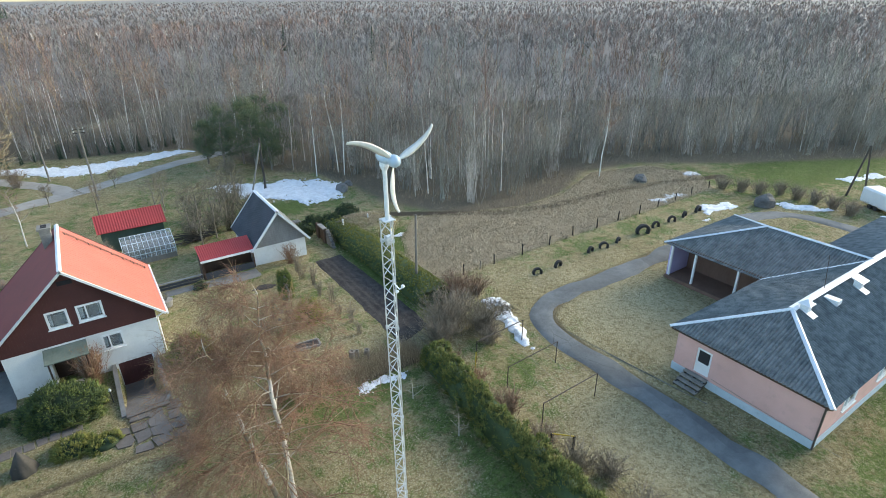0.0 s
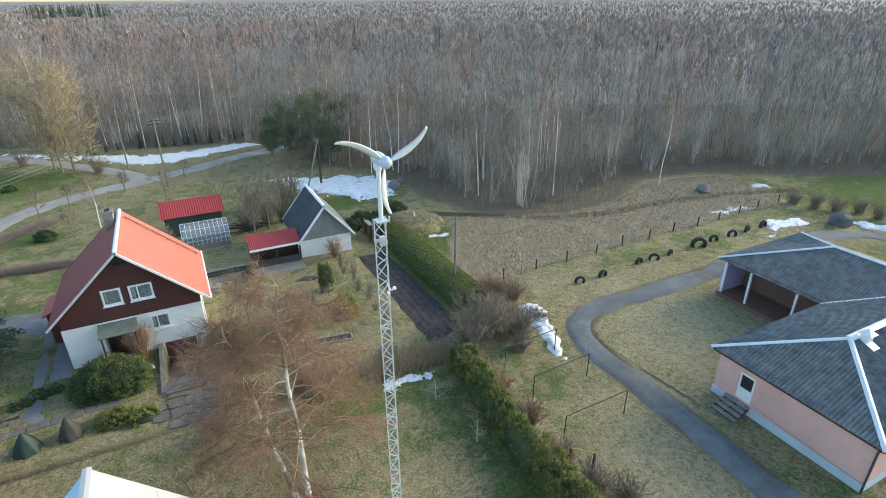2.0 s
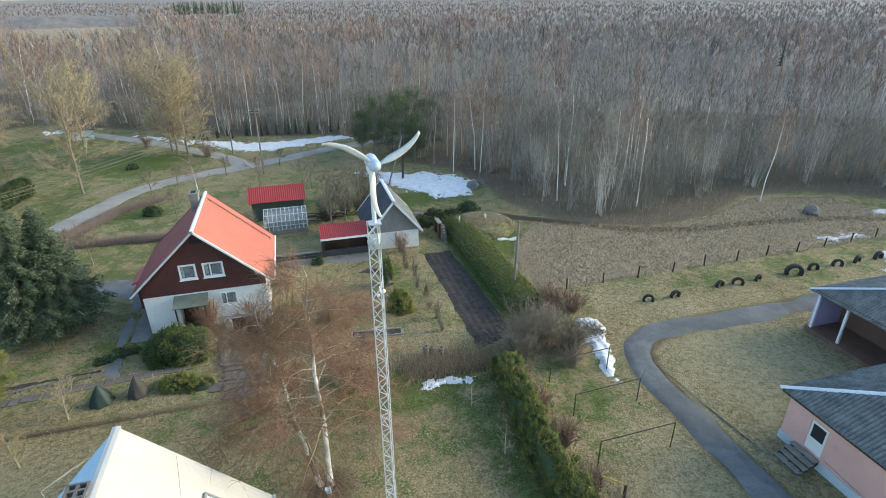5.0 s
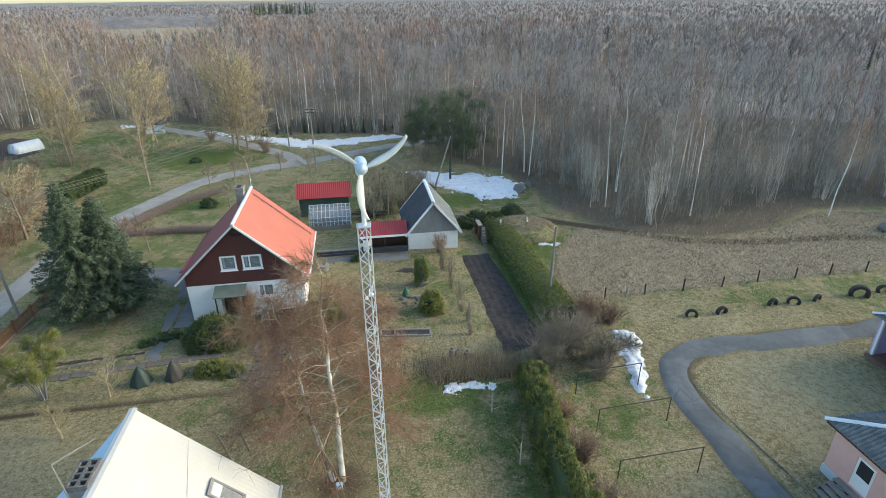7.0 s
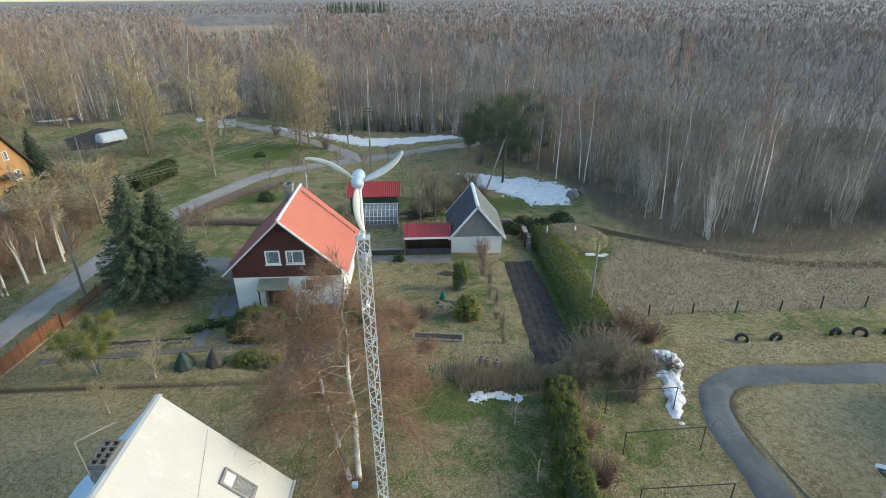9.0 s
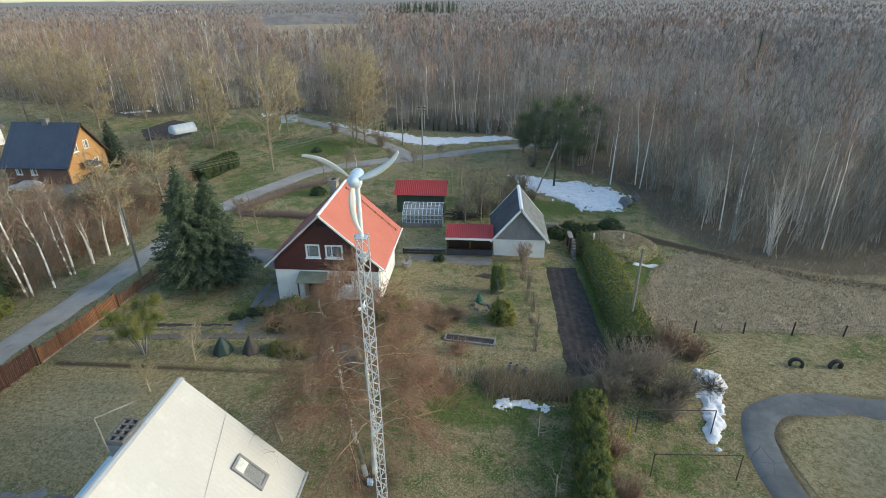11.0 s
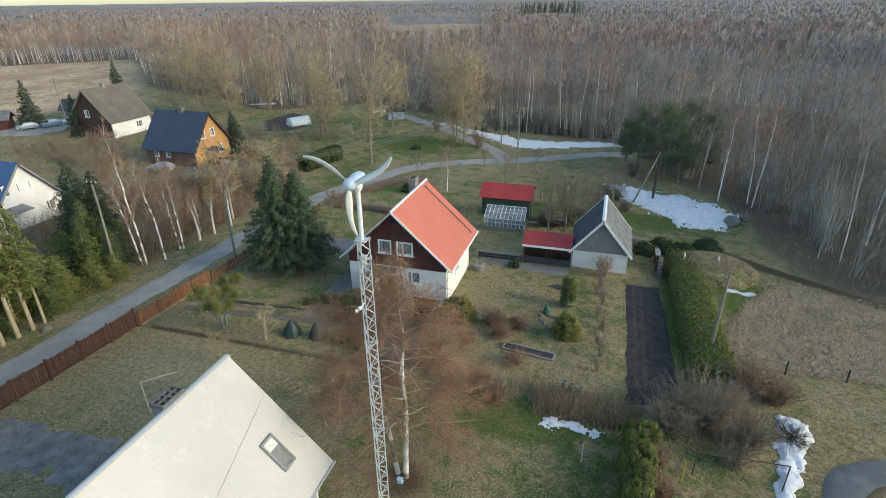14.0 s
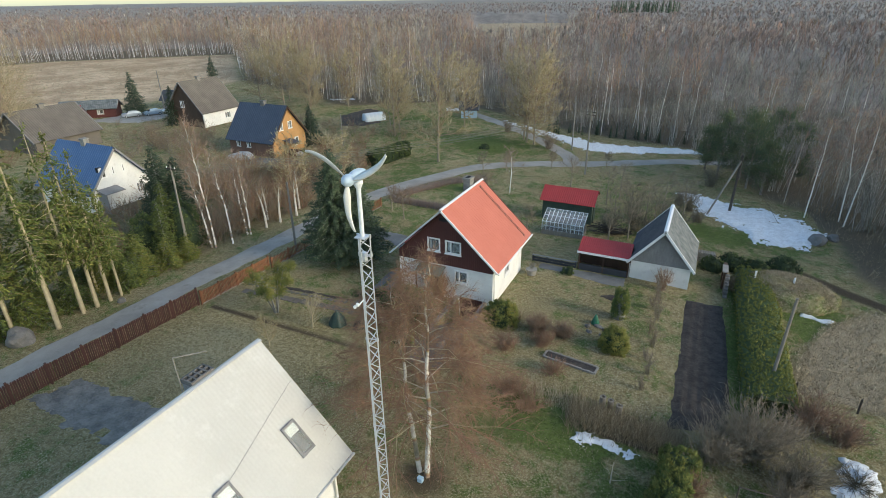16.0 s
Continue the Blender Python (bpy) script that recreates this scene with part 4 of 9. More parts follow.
    part("apron", boxes((x0 - 1.15, x0 - 0.02, y0 - 0.9, y0 + 3.4, -0.1, 0.09), bevel=0.02), M["path_concrete"], h, "dark grey concrete apron along the wall")
    bm = bmesh.new()
    prev = None
    for k in range(13):
        y = 27.6 + (32.8 - 27.6) * k / 12
        z = -1.45 * smooth_step(27.8, 32.6, y) + 0.05
        row = [bm.verts.new((-1.63, y, z)), bm.verts.new((0.42, y, z))]
        if prev:
            bm.faces.new((prev[0], prev[1], row[1], row[0]))
        prev = row
    rp = part("ramp", bm, M["ramp_concrete"], h)
    so = rp.modifiers.new("thick", "SOLIDIFY")
    so.thickness, so.offset = 0.12, -1
    return h


def outbuilding():
    h = thing("outbuilding", (11.4, 44.3, -0.05), "low outbuilding, white walls, grey boarded gable, slate roof", "outbuilding", fixed=True)
    x0, x1, y0, y1, xr = 9.25, 13.55, 41.6, 47.2, 11.4
    walls(h, "wall", M["white_wall"], "whitewashed walls",
          ((x0, y0), (x1, y0), -0.4, 1.52, 0.2),
          ((x1, y0 + 0.2), (x1, y1 - 0.2), -0.4, 1.6, 0.2),
          ((x1, y1), (x0, y1), -0.4, 1.52, 0.2),
          ((x0, y1 - 0.2), (x0, y0 + 0.2), -0.4, 1.6, 0.2, [(2.5, 3.4, 0.0, 1.45)]))
    part("door", boxes((x0 + 0.08, x0 + 0.13, y1 - 0.2 - 3.4, y1 - 0.2 - 2.5, 0, 1.45)), M["dark_wood"], h)
    top = [(0, 1.62), (xr - x0, 4.22), (x1 - x0, 1.62)]
    g = part("gable", wall(bmesh.new(), (x0, y0 - 0.04), (x1, y0 - 0.04), 1.52, top, 0.15), M["grey_boards"], h, "grey weathered board gable", weld=True)
    walls(h, "gable", M["grey_boards"], "grey weathered board gable",
          ((x1, y1 + 0.04), (x0, y1 + 0.04), 1.52, top[:], 0.15))
    for k in range(14):
        z = 1.6 + k * 0.19
        half = (4.2 - z) / 2.6 * 2.15 - 0.1
        if half > 0.1:
            part("board", boxes((xr - half, xr + half, y0 - 0.065, y0 - 0.04, z, z + 0.165)), M["grey_boards"], g)
    ya, yb, sl = 41.15, 47.35, 1.19
    # two tones on one roof: partly own colour, partly painted sun and shade
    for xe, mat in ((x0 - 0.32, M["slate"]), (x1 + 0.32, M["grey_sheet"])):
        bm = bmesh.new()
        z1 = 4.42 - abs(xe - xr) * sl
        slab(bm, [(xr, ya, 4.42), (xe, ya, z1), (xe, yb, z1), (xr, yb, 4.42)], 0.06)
        r = part("roof", bm, mat, h, "dark slate-grey roof slope, partly toned for its shade" if mat is M["slate"] else "grey-brown weathered roof slope, toned paler as the sunlit side")
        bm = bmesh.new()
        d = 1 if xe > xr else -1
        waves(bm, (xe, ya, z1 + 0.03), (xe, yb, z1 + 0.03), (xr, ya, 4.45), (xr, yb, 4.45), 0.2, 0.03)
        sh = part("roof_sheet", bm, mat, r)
    for y in (ya, yb):
        for xe in (x0 - 0.34, x1 + 0.34):
            z1 = 4.47 - abs(xe - xr) * sl
            part("bargeboard", slab(bmesh.new(), [(xr, y - 0.06, 4.47), (xe, y - 0.06, z1), (xe, y + 0.06, z1), (xr, y + 0.06, 4.47)], 0.16), M["ridge_metal"], h, "pale verge boards")
    part("ridge_cap", strip(bmesh.new(), (xr, ya, 4.46), (xr, yb, 4.46), 0.3), M["ridge_metal"], h)
    part("downpipe", pipe([(x0 - 0.3, y0 - 0.3, 1.5), (x0 - 0.06, y0 - 0.08, 1.2), (x0 - 0.06, y0 - 0.08, 0)], 0.04), M["zinc"], h)
    # red lean-to
    c = thing("lean_to", (7.1, 42, -0.05), "open lean-to with red sheet roof and dark posts", "lean-to", fixed=True)
    bm = bmesh.new()
    waves(bm, (5.15, 41.25, 1.72), (9.2, 41.25, 1.72), (5.15, 42.9, 2.32), (9.2, 42.9, 2.32), 0.16, 0.03)
    slab(bm, [(5.15, 41.25, 1.70), (9.2, 41.25, 1.70), (9.2, 42.9, 2.29), (5.15, 42.9, 2.29)], 0.03)
    part("roof", bm, M["red_roof"], c, "red corrugated roof")
    part("fascia", boxes((5.12, 9.2, 41.19, 41.235, 1.52, 1.70)), M["white_paint"], c, "white fascia board")
    for x in (5.3, 7.2, 9.1):
        part("post", boxes((x - 0.05, x + 0.05, 41.35, 41.45, -0.1, 1.66)), M["dark_wood"], c)
    part("back_wall", boxes((5.2, 9.22, 42.75, 42.83, -0.1, 2.2)), M["dark_wood"], c)
    part("low_wall", boxes((5.35, 9.05, 41.36, 41.44, -0.1, 0.55)), M["slate"], c, "dark grey low boarding")
    part("side_wall", boxes((5.2, 5.26, 41.5, 42.75, -0.1, 1.75)), M["dark_wood"], c)
    f = thing("low_fence", (3.2, 41.4, 0), "low dark board fence with a pale top rail in the yard", "fence", fixed=True)
    for k in range(4):
        x = 1.45 + 1.2 * k
        part("post", boxes((x - 0.05, x + 0.05, 41.37, 41.47, -0.15, 0.56), bevel=0.008), M["post_wood"], f)
    for z in (0.06, 0.28):
        part("board", boxes((1.42, 5.1, 41.33, 41.365, z, z + 0.19), bevel=0.006), M["slate"], f)
    part("rail", boxes((1.4, 5.12, 41.32, 41.48, 0.565, 0.605), bevel=0.006), M["concrete"], f, "pale top rail")
    return h


def green_shed():
    h = thing("shed", (1.8, 52.6, -0.4), "small green board shed with red sheet roof", "shed", fixed=True)
    z0 = -0.45
    w = part("wall", wall(bmesh.new(), (-0.75, 51.7), (4.15, 51.7), z0, 1.85, 0.08), M["green_boards"], h, "", weld=True)
    walls(h, "wall", M["green_boards"], "",
          ((4.15, 51.78), (4.15, 53.6), z0, [(0, 1.85), (1.3, 2.75), (1.82, 2.4)], 0.08, [(0.6, 1.4, z0, 1.5)]),
          ((4.15, 53.68), (-0.75, 53.68), z0, 2.35, 0.08),
          ((-0.75, 53.6), (-0.75, 51.78), z0, [(0, 2.4), (0.5, 2.75), (1.82, 1.85)], 0.08))
    bm = bmesh.new()
    for k in range(33):
        x = -0.7 + k * 0.148
        box(bm, x, x + 0.03, 51.675, 51.7, z0, 1.8)
    part("batten", bm, M["green_boards"], w)
    bm = bmesh.new()
    waves(bm, (-1.0, 51.35, 1.86), (4.42, 51.35, 1.86), (-1.0, 53.05, 2.95), (4.42, 53.05, 2.95), 0.2, 0.035)
    slab(bm, [(-1.0, 51.35, 1.83), (4.42, 51.35, 1.83), (4.42, 53.05, 2.92), (-1.0, 53.05, 2.92)], 0.03)
    part("roof", bm, M["red_roof"], h, "red corrugated roof slope")
    bm = bmesh.new()
    waves(bm, (4.42, 53.95, 2.3), (-1.0, 53.95, 2.3), (4.42, 53.05, 2.95), (-1.0, 53.05, 2.95), 0.2, 0.035)
    part("roof", bm, M["red_roof"], h, "red corrugated back slope")
    part("door", boxes((4.155, 4.2, 52.4, 53.15, z0, 1.5)), M["green_boards"], h)
    part("step", boxes((-1.2, -0.2, 51.0, 51.6, z0, z0 + 0.12)), M["concrete"], h)
    # glasshouse
    g = thing("greenhouse", (2.4, 48.3, -0.1), "small lean-to glasshouse with pale wooden glazing bars", "greenhouse", fixed=True)
    x0, x1, ya, yb = 0.45, 4.3, 47.4, 49.0
    part("base", boxes((x0, x1, ya, ya + 0.1, -0.2, 0.45), (x0, x0 + 0.1, ya + 0.1, yb, -0.2, 0.45), (x1 - 0.1, x1, ya + 0.1, yb, -0.2, 0.45), (x0 + 0.1, x1 - 0.1, yb - 0.1, yb, -0.2, 1.7)), M["pole_wood"], g, "weathered board base")
    n = 11
    for k in range(n):
        x = x0 + (x1 - x0) * k / (n - 1)
        bm = bmesh.new()
        tube(bm, (x, ya + 0.02, 0.4), (x, ya + 0.02, 1.25), 0.03, 0.03, 4)
        tube(bm, (x, ya + 0.02, 1.25), (x, yb, 2.0), 0.03, 0.03, 4)
        part("glazing_bar", bm, M["plastic"], g, "pale glazing bars")
    for z, y in ((0.83, ya + 0.02), (1.25, ya + 0.02), (1.62, (ya + yb) / 2), (2.0, yb)):
        part("rail", pipe([(x0, y, z), (x1, y, z)], 0.028, 4), M["plastic"], g)
    for k in range(n - 1):
        a, b = x0 + (x1 - x0) * k / (n - 1) + 0.03, x0 + (x1 - x0) * (k + 1) / (n - 1) - 0.03
        bm = boxes((a, b, ya + 0.015, ya + 0.022, 0.45, 1.25))
        slab(bm, [(a, ya + 0.02, 1.27), (b, ya + 0.02, 1.27), (b, yb, 2.0), (a, yb, 2.0)], 0.006)
        p = part("pane", bm, M["glass"], g)
        p.visible_shadow = False
    part("soil_bed", boxes((x0 + 0.12, x1 - 0.12, ya + 0.12, yb - 0.12, -0.18, 0.1)), M["soil"], g)
    return h


def pink_building():
    h = thing("school_building", (30, 10.7, -0.5), "single-storey pink plastered building with grey corrugated hip roof", "building", fixed=True)
    ze, zr = 2.4, 4.2
    E = dict(x0=25.6, x1=54.9, y0=6.4, y1=15.0, yr=10.7, xa=29.8, xb=50.6, n0=35.4, n1=45.2, nr=40.3, ny=22.4, na=17.5)
    sw, se = (E["x0"], E["y0"], ze), (E["x1"], E["y0"], ze)
    nw, ne = (E["x0"], E["y1"], ze), (E["x1"], E["y1"], ze)
    ra, rb, rm = (E["xa"], E["yr"], zr), (E["xb"], E["yr"], zr), (E["nr"], E["yr"], zr)
    v0, v1 = (E["n0"], E["y1"], ze), (E["n1"], E["y1"], ze)
    c0, c1, na = (E["n0"], E["ny"], ze), (E["n1"], E["ny"], ze), (E["nr"], E["na"], zr)
    slopes = [(sw, se, ra, rb), (nw, sw, ra, ra), (se, ne, rb, rb), (nw, v0, ra, rm), (v1, ne, rm, rb), (c0, v0, na, rm), (v1, c1, rm, na), (c1, c0, na, na)]
    for a, b, c, d in slopes:
        bm = bmesh.new()
        waves(bm, a, b, c, d, 0.19, 0.085)
        r = part("roof", bm, M["grey_sheet"], h, "grey corrugated fibre-cement roof slope")
        so = r.modifiers.new("thick", "SOLIDIFY")
        so.thickness, so.offset = 0.03, -1
    for a, b, w in ((ra, rb, 0.40), (sw, ra, 0.26), (nw, ra, 0.24), (se, rb, 0.24), (ne, rb, 0.24), (c0, na, 0.17), (c1, na, 0.17), (na, rm, 0.20)):
        a, b = Vector(a) + Vector((0, 0, 0.05)), Vector(b) + Vector((0, 0, 0.05))
        part("ridge_cap", strip(bmesh.new(), a, b, w, 0.07), M["ridge_metal"], h, "pale ridge and hip capping")
    for a in (v0, v1):
        part("valley", strip(bmesh.new(), Vector(a) + Vector((0, 0, 0.02)), Vector(rm) + Vector((0, 0, 0.03)), 0.2, 0.02), M["ridge_metal"], h)
    # walls
    zb, zt = -0.9, 2.45
    wx0, wx1, wy0, wy1 = 26.0, 54.5, 6.8, 14.6
    south = [(2.5 + 4.2 * k, 4.0 + 4.2 * k, 0.6, 1.9) for k in range(6)]
    walls(h, "wall", M["pink"], "pink plastered walls",
          ((wx0, wy0), (wx1, wy0), zb, zt, 0.3, south),
          ((wx1, wy0 + 0.3), (wx1, wy1 - 0.3), zb, zt, 0.3),
          ((wx1, wy1), (44.8, wy1), zb, zt, 0.3),
          ((35.8, wy1), (wx0, wy1), zb, zt, 0.3),
          ((wx0, wy1 - 0.3), (wx0, wy0 + 0.3), zb, zt, 0.3, [(wy1 - 0.3 - 13.32, wy1 - 0.3 - 12.42, 0.12, 1.75)]))
    for s0, s1, a, b in south:
        window(h, (wx0 + s0, wy0, a), 0, s1 - s0, b - a, M["white_paint"], 1)
    bm = boxes((wx0 - 0.05, wx0 - 0.003, wy0 - 0.05, wy1 + 0.05, zb, -0.03), (wx0, wx1, wy0 - 0.05, wy0 - 0.003, zb, -0.03), (wx0, 35.8, wy1 + 0.003, wy1 + 0.05, zb, -0.03))
    part("plinth", bm, M["blue_plinth"], h, "pale blue plinth")
    part("eaves_board", boxes((25.68, 25.72, 6.5, 14.9, 2.24, 2.36), (25.72, 54.8, 6.46, 6.5, 2.24, 2.36)), M["dark_wood"], h)
    part("soffit", boxes((25.72, wx0, 6.5, 14.9, 2.28, 2.31), (wx0, 54.8, 6.5, wy0, 2.28, 2.31), (wx0, 35.4, wy1, 14.95, 2.28, 2.31)), M["grey_boards"], h)
    d = part("door", boxes((wx0 + 0.05, wx0 + 0.11, 12.42, 13.32, 0.12, 1.75)), M["white_paint"], h, "white door with dark glazed upper half")
    part("pane", boxes((wx0 + 0.03, wx0 + 0.045, 12.55, 13.19, 0.85, 1.6)), M["dark"], d)
    st = thing("steps", (25.4, 13.0, -0.5), "grey weathered wooden steps at the side door", "steps", fixed=True)
    for k in range(4):
        part("tread", boxes((24.75 + k * 0.28, 25.08 + k * 0.28, 12.3, 13.7, -0.42 + k * 0.15, -0.37 + k * 0.15), bevel=0.01), M["pole_wood"], st)
    for y in (12.35, 13.0, 13.6):
        bm = bmesh.new()
        slab(bm, [(24.75, y, -0.45), (24.75, y + 0.06, -0.45), (25.9, y + 0.06, 0.05), (25.9, y, 0.05)], 0.25)
        part("stringer", bm, M["post_wood"], st)
    part("downpipe", pipe([(25.75, 6.55, 2.3), (25.95, 6.75, 2.0), (25.95, 6.75, -0.5)], 0.05), M["rust"], h)
    # veranda wing
    part("veranda_floor", boxes((35.55, 38.3, 14.62, 22.05, -0.85, -0.25)), M["veranda_boards"], h, "brown board veranda floor")
    walls(h, "back_wall", M["veranda_boards"], "brown boarded veranda wall",
          ((38.0, 21.7), (38.0, 14.65), -0.25, 2.5, 0.2),
          ((44.8, 14.65), (44.8, 22.0), zb, 2.45, 0.2))
    walls(h, "end_wall", M["lilac"], "lilac plastered end wall",
          ((44.6, 22.0), (35.75, 22.0), zb, 2.45, 0.22))
    for y in (21.8, 19.85, 16.6):
        part("pillar", boxes((35.70, 35.86, y - 0.08, y + 0.08, -0.25, 2.4), bevel=0.015), M["white_paint"], h, "white square pillar")
    part("beam", boxes((35.6, 35.95, 14.65, 22.1, 2.32, 2.5)), M["dark_wood"], h)
    # roof vents
    for x, y, kind in ((30.55, 10.35, 0), (33.1, 10.15, 1), (36.2, 9.95, 2)):
        zb2 = zr - (10.7 - y) * 0.42
        if kind == 1:
            bm = boxes((x - 0.26, x + 0.26, y - 0.5, y + 0.3, zb2 - 0.15, zb2 + 0.16), bevel=0.02)
        else:
            bm = boxes((x - 0.21, x + 0.21, y - 0.21, y + 0.21, zb2 - 0.3, zb2 + 0.42))
            slab(bm, [(x - 0.28, y - 0.6, zb2 - 0.17), (x + 0.28, y - 0.6, zb2 - 0.17), (x + 0.28, y + 0.2, zb2 + 0.16), (x - 0.28, y + 0.2, zb2 + 0.16)], 0.04)
            if kind == 0:
                base = [bm.verts.new((x + sx * 0.34, y + sy * 0.34, zb2 + 0.44)) for sx, sy in ((-1, -1), (1, -1), (1, 1), (-1, 1))]
                tip = bm.verts.new((x, y, zb2 + 0.72))
                bm.faces.new(base)
                for k in range(4):
                    bm.faces.new((base[k], base[(k + 1) % 4], tip))
            else:
                slab(bm, [(x - 0.42, y - 0.35, zb2 + 0.45), (x + 0.42, y - 0.35, zb2 + 0.45), (x + 0.42, y + 0.35, zb2 + 0.66), (x - 0.42, y + 0.35, zb2 + 0.66)], 0.06)
        part("roof_vent", bm, M["ridge_metal"], h, "pale sheet-metal roof vent")
    part("aerial", pipe([(33.5, 10.7, 4.2), (34.2, 11.2, 6.1)], 0.02, 5), M["rust"], h, "thin dark aerial rod")
    return h


def white_house():
    h = thing("house", (-2.6, 10, 0), "white house with cream sheet roof, shade-blue on its west slope", "house", fixed=True)
    xr, zr, sl = -2.65, 7.35, 1.045
    ya, yb, er, el = 4.5, 14.85, 1.6, -6.9
    ze = zr - (er - xr) * sl
    bm = bmesh.new()
    waves(bm, (er, ya, ze), (er, yb, ze), (xr, ya, zr), (xr, yb, zr), 0.18, 0.006)
    r = part("roof", bm, M["cream_roof"], h, "cream corrugated roof slope")
    so = r.modifiers.new("thick", "SOLIDIFY")
    so.thickness, so.offset = 0.05, -1
    # west slope: bluish shade is put into the sheet colour
    bm = bmesh.new()
    waves(bm, (el, yb, ze), (el, ya, ze), (xr, yb, zr), (xr, ya, zr), 0.18, 0.03)
    r2 = part("roof", bm, M["light_blue"], h, "corrugated roof slope, pale blue for its shade")
    so = r2.modifiers.new("thick", "SOLIDIFY")
    so.thickness, so.offset = 0.05, -1
    for xe in (er, el):
        for y in (ya + 0.04, yb - 0.04):
            z1 = zr - abs(xe - xr) * sl
            part("bargeboard", slab(bmesh.new(), [(xr, y - 0.03, zr - 0.07), (xe, y - 0.03, z1 - 0.07), (xe, y + 0.03, z1 - 0.07), (xr, y + 0.03, zr - 0.07)], 0.18), M["white_paint"], h, "")
    part("ridge_cap", strip(bmesh.new(), (xr, ya, zr + 0.02), (xr, yb, zr + 0.02), 0.26, 0.03), M["cream_roof"], h)
    x0, x1, y0, y1 = -6.2, 0.95, 5.0, 14.35
    prof = [(0, zr - 0.15 - (x1 - xr) * sl), (x1 - xr, zr - 0.15), (x1 - x0, zr - 0.15 - (xr - x0) * sl)]
    walls(h, "wall", M["white_wall"], "white rendered walls",
          ((x1, y1), (x0, y1), -0.3, prof, 0.3, [(1.2, 2.3, 0.9, 2.2), (4.6, 5.7, 0.9, 2.2), (3.0, 4.1, 3.6, 4.8)]),
          ((x0, y0), (x1, y0), -0.3, [(0, prof[2][1]), (xr - x0, zr - 0.15), (x1 - x0, prof[0][1])], 0.3),
          ((x1, y0 + 0.3), (x1, y1 - 0.3), -0.3, prof[0][1], 0.3, [(6.0, 7.1, 0.9, 2.2)]),
          ((x0, y1 - 0.3), (x0, y0 + 0.3), -0.3, prof[2][1], 0.3))
    for s, z in ((1.2, 0.9), (4.6, 0.9), (3.0, 3.6)):
        window(h, (x1 - s, y1, z), 180, 1.1, 1.3 if z < 2 else 1.2, M["white_paint"], 1)
    window(h, (x1, y0 + 0.3 + 6.0, 0.9), 90, 1.1, 1.3, M["white_paint"], 1)
    gutter(h, (er + 0.05, ya, ze - 0.05), (er + 0.05, yb, ze - 0.05), 0.06, M["zinc"])
    part("downpipe", pipe([(er + 0.05, yb - 0.3, ze - 0.1), (x1 + 0.08, yb - 0.75, ze - 0.7), (x1 + 0.08, yb - 0.75, 0)], 0.045), M["zinc"], h)
    # roof window
    for yc in (13.3, 9.9):
        ob = thing("roof_window", (0.17, yc, zr - (0.17 - xr) * sl + 0.03), "", "")
        ob.matrix_basis = pose(0.17, yc, zr - (0.17 - xr) * sl + 0.03, 0, math.degrees(math.atan(sl)), 0)
        for key in ("label", "category"):
            if key in ob:
                del ob[key]
        adopt(ob, h)
        a, b = 0.72, 0.36
        bm = boxes((-a, a, -b, -b + 0.09, -0.02, 0.08), (-a, a, b - 0.09, b, -0.02, 0.08), (-a, -a + 0.12, -b + 0.09, b - 0.09, -0.02, 0.08), (a - 0.14, a, -b + 0.09, b - 0.09, -0.02, 0.08), bevel=0.012)
        part("window_frame", bm, M["grey_boards"], ob, "grey roof window frame")
        p = part("pane", boxes((-a + 0.12, a - 0.14, -b + 0.09, b - 0.09, 0.045, 0.055)), M["glass"], ob)
        p.visible_shadow = False
        part("blind", boxes((-a + 0.12, -a + 0.5, -b + 0.09, b - 0.09, 0.02, 0.03)), M["curtain"], ob)
        # near-black plate under the glass stands for the unlit attic
        part("dark_backing", boxes((-a + 0.12, a - 0.14, -b + 0.09, b - 0.09, 0.004, 0.014)), M["dark"], ob)
    # seam wire down the roof
    part("wire", pipe([(xr + 1.5, yb - 0.15, zr - 1.5 * sl + 0.03), (xr + 2.6, 9.0, zr - 2.6 * sl + 0.03), (xr + 3.3, 5.0, zr - 3.3 * sl + 0.03)], 0.006, 4), M["grey_boards"], h)
    # chimney with six flues
    ch = thing("chimney", (-3.05, 12.0, 6.7), "", "")
    for key in ("label", "category"):
        if key in ch:
            del ch[key]
    adopt(ch, h)
    part("shaft", boxes((-0.27, 0.27, -0.5, 0.5, -0.3, 0.62)), M["brick"], ch, "grey brick chimney shaft")
    bm = bmesh.new()
    # one slab pierced by flues
    xs, ys = [-0.38, -0.29, -0.05, 0.05, 0.29, 0.38], [-0.66, -0.58, -0.36, -0.27, -0.04, 0.04, 0.27, 0.36, 0.58, 0.66]
    xs, ys = [v * 0.8 for v in xs], [v * 0.8 for v in ys]
    for i in range(5):
        for j in range(9):
            if i % 2 == 1 and j % 2 == 1:
                continue
            box(bm, xs[i], xs[i + 1], ys[j], ys[j + 1], 0.62, 0.80)
    part("flue_cap", bm, M["stone"], ch, "sooty grey cap with square flues", weld=True)
    # black plate closes the shallow flues in place of their unlit depth
    part("flue_depth", boxes((-0.24, 0.24, -0.46, 0.46, 0.622, 0.63)), M["dark"], ch)
    bm = boxes((-0.4, 0.4, -0.58, -0.5, -0.6, -0.1), (0.27, 0.35, -0.5, 0.5, -0.45, 0.1))
    part("flashing", bm, M["zinc"], ch)
    part("aerial", pipe([(-3.2, 11.35, 7.0), (-3.35, 11.4, 8.5), (-2.6, 12.3, 8.45)], 0.022, 5), M["pole_wood"], h, "bent pale aerial pole")
    return h


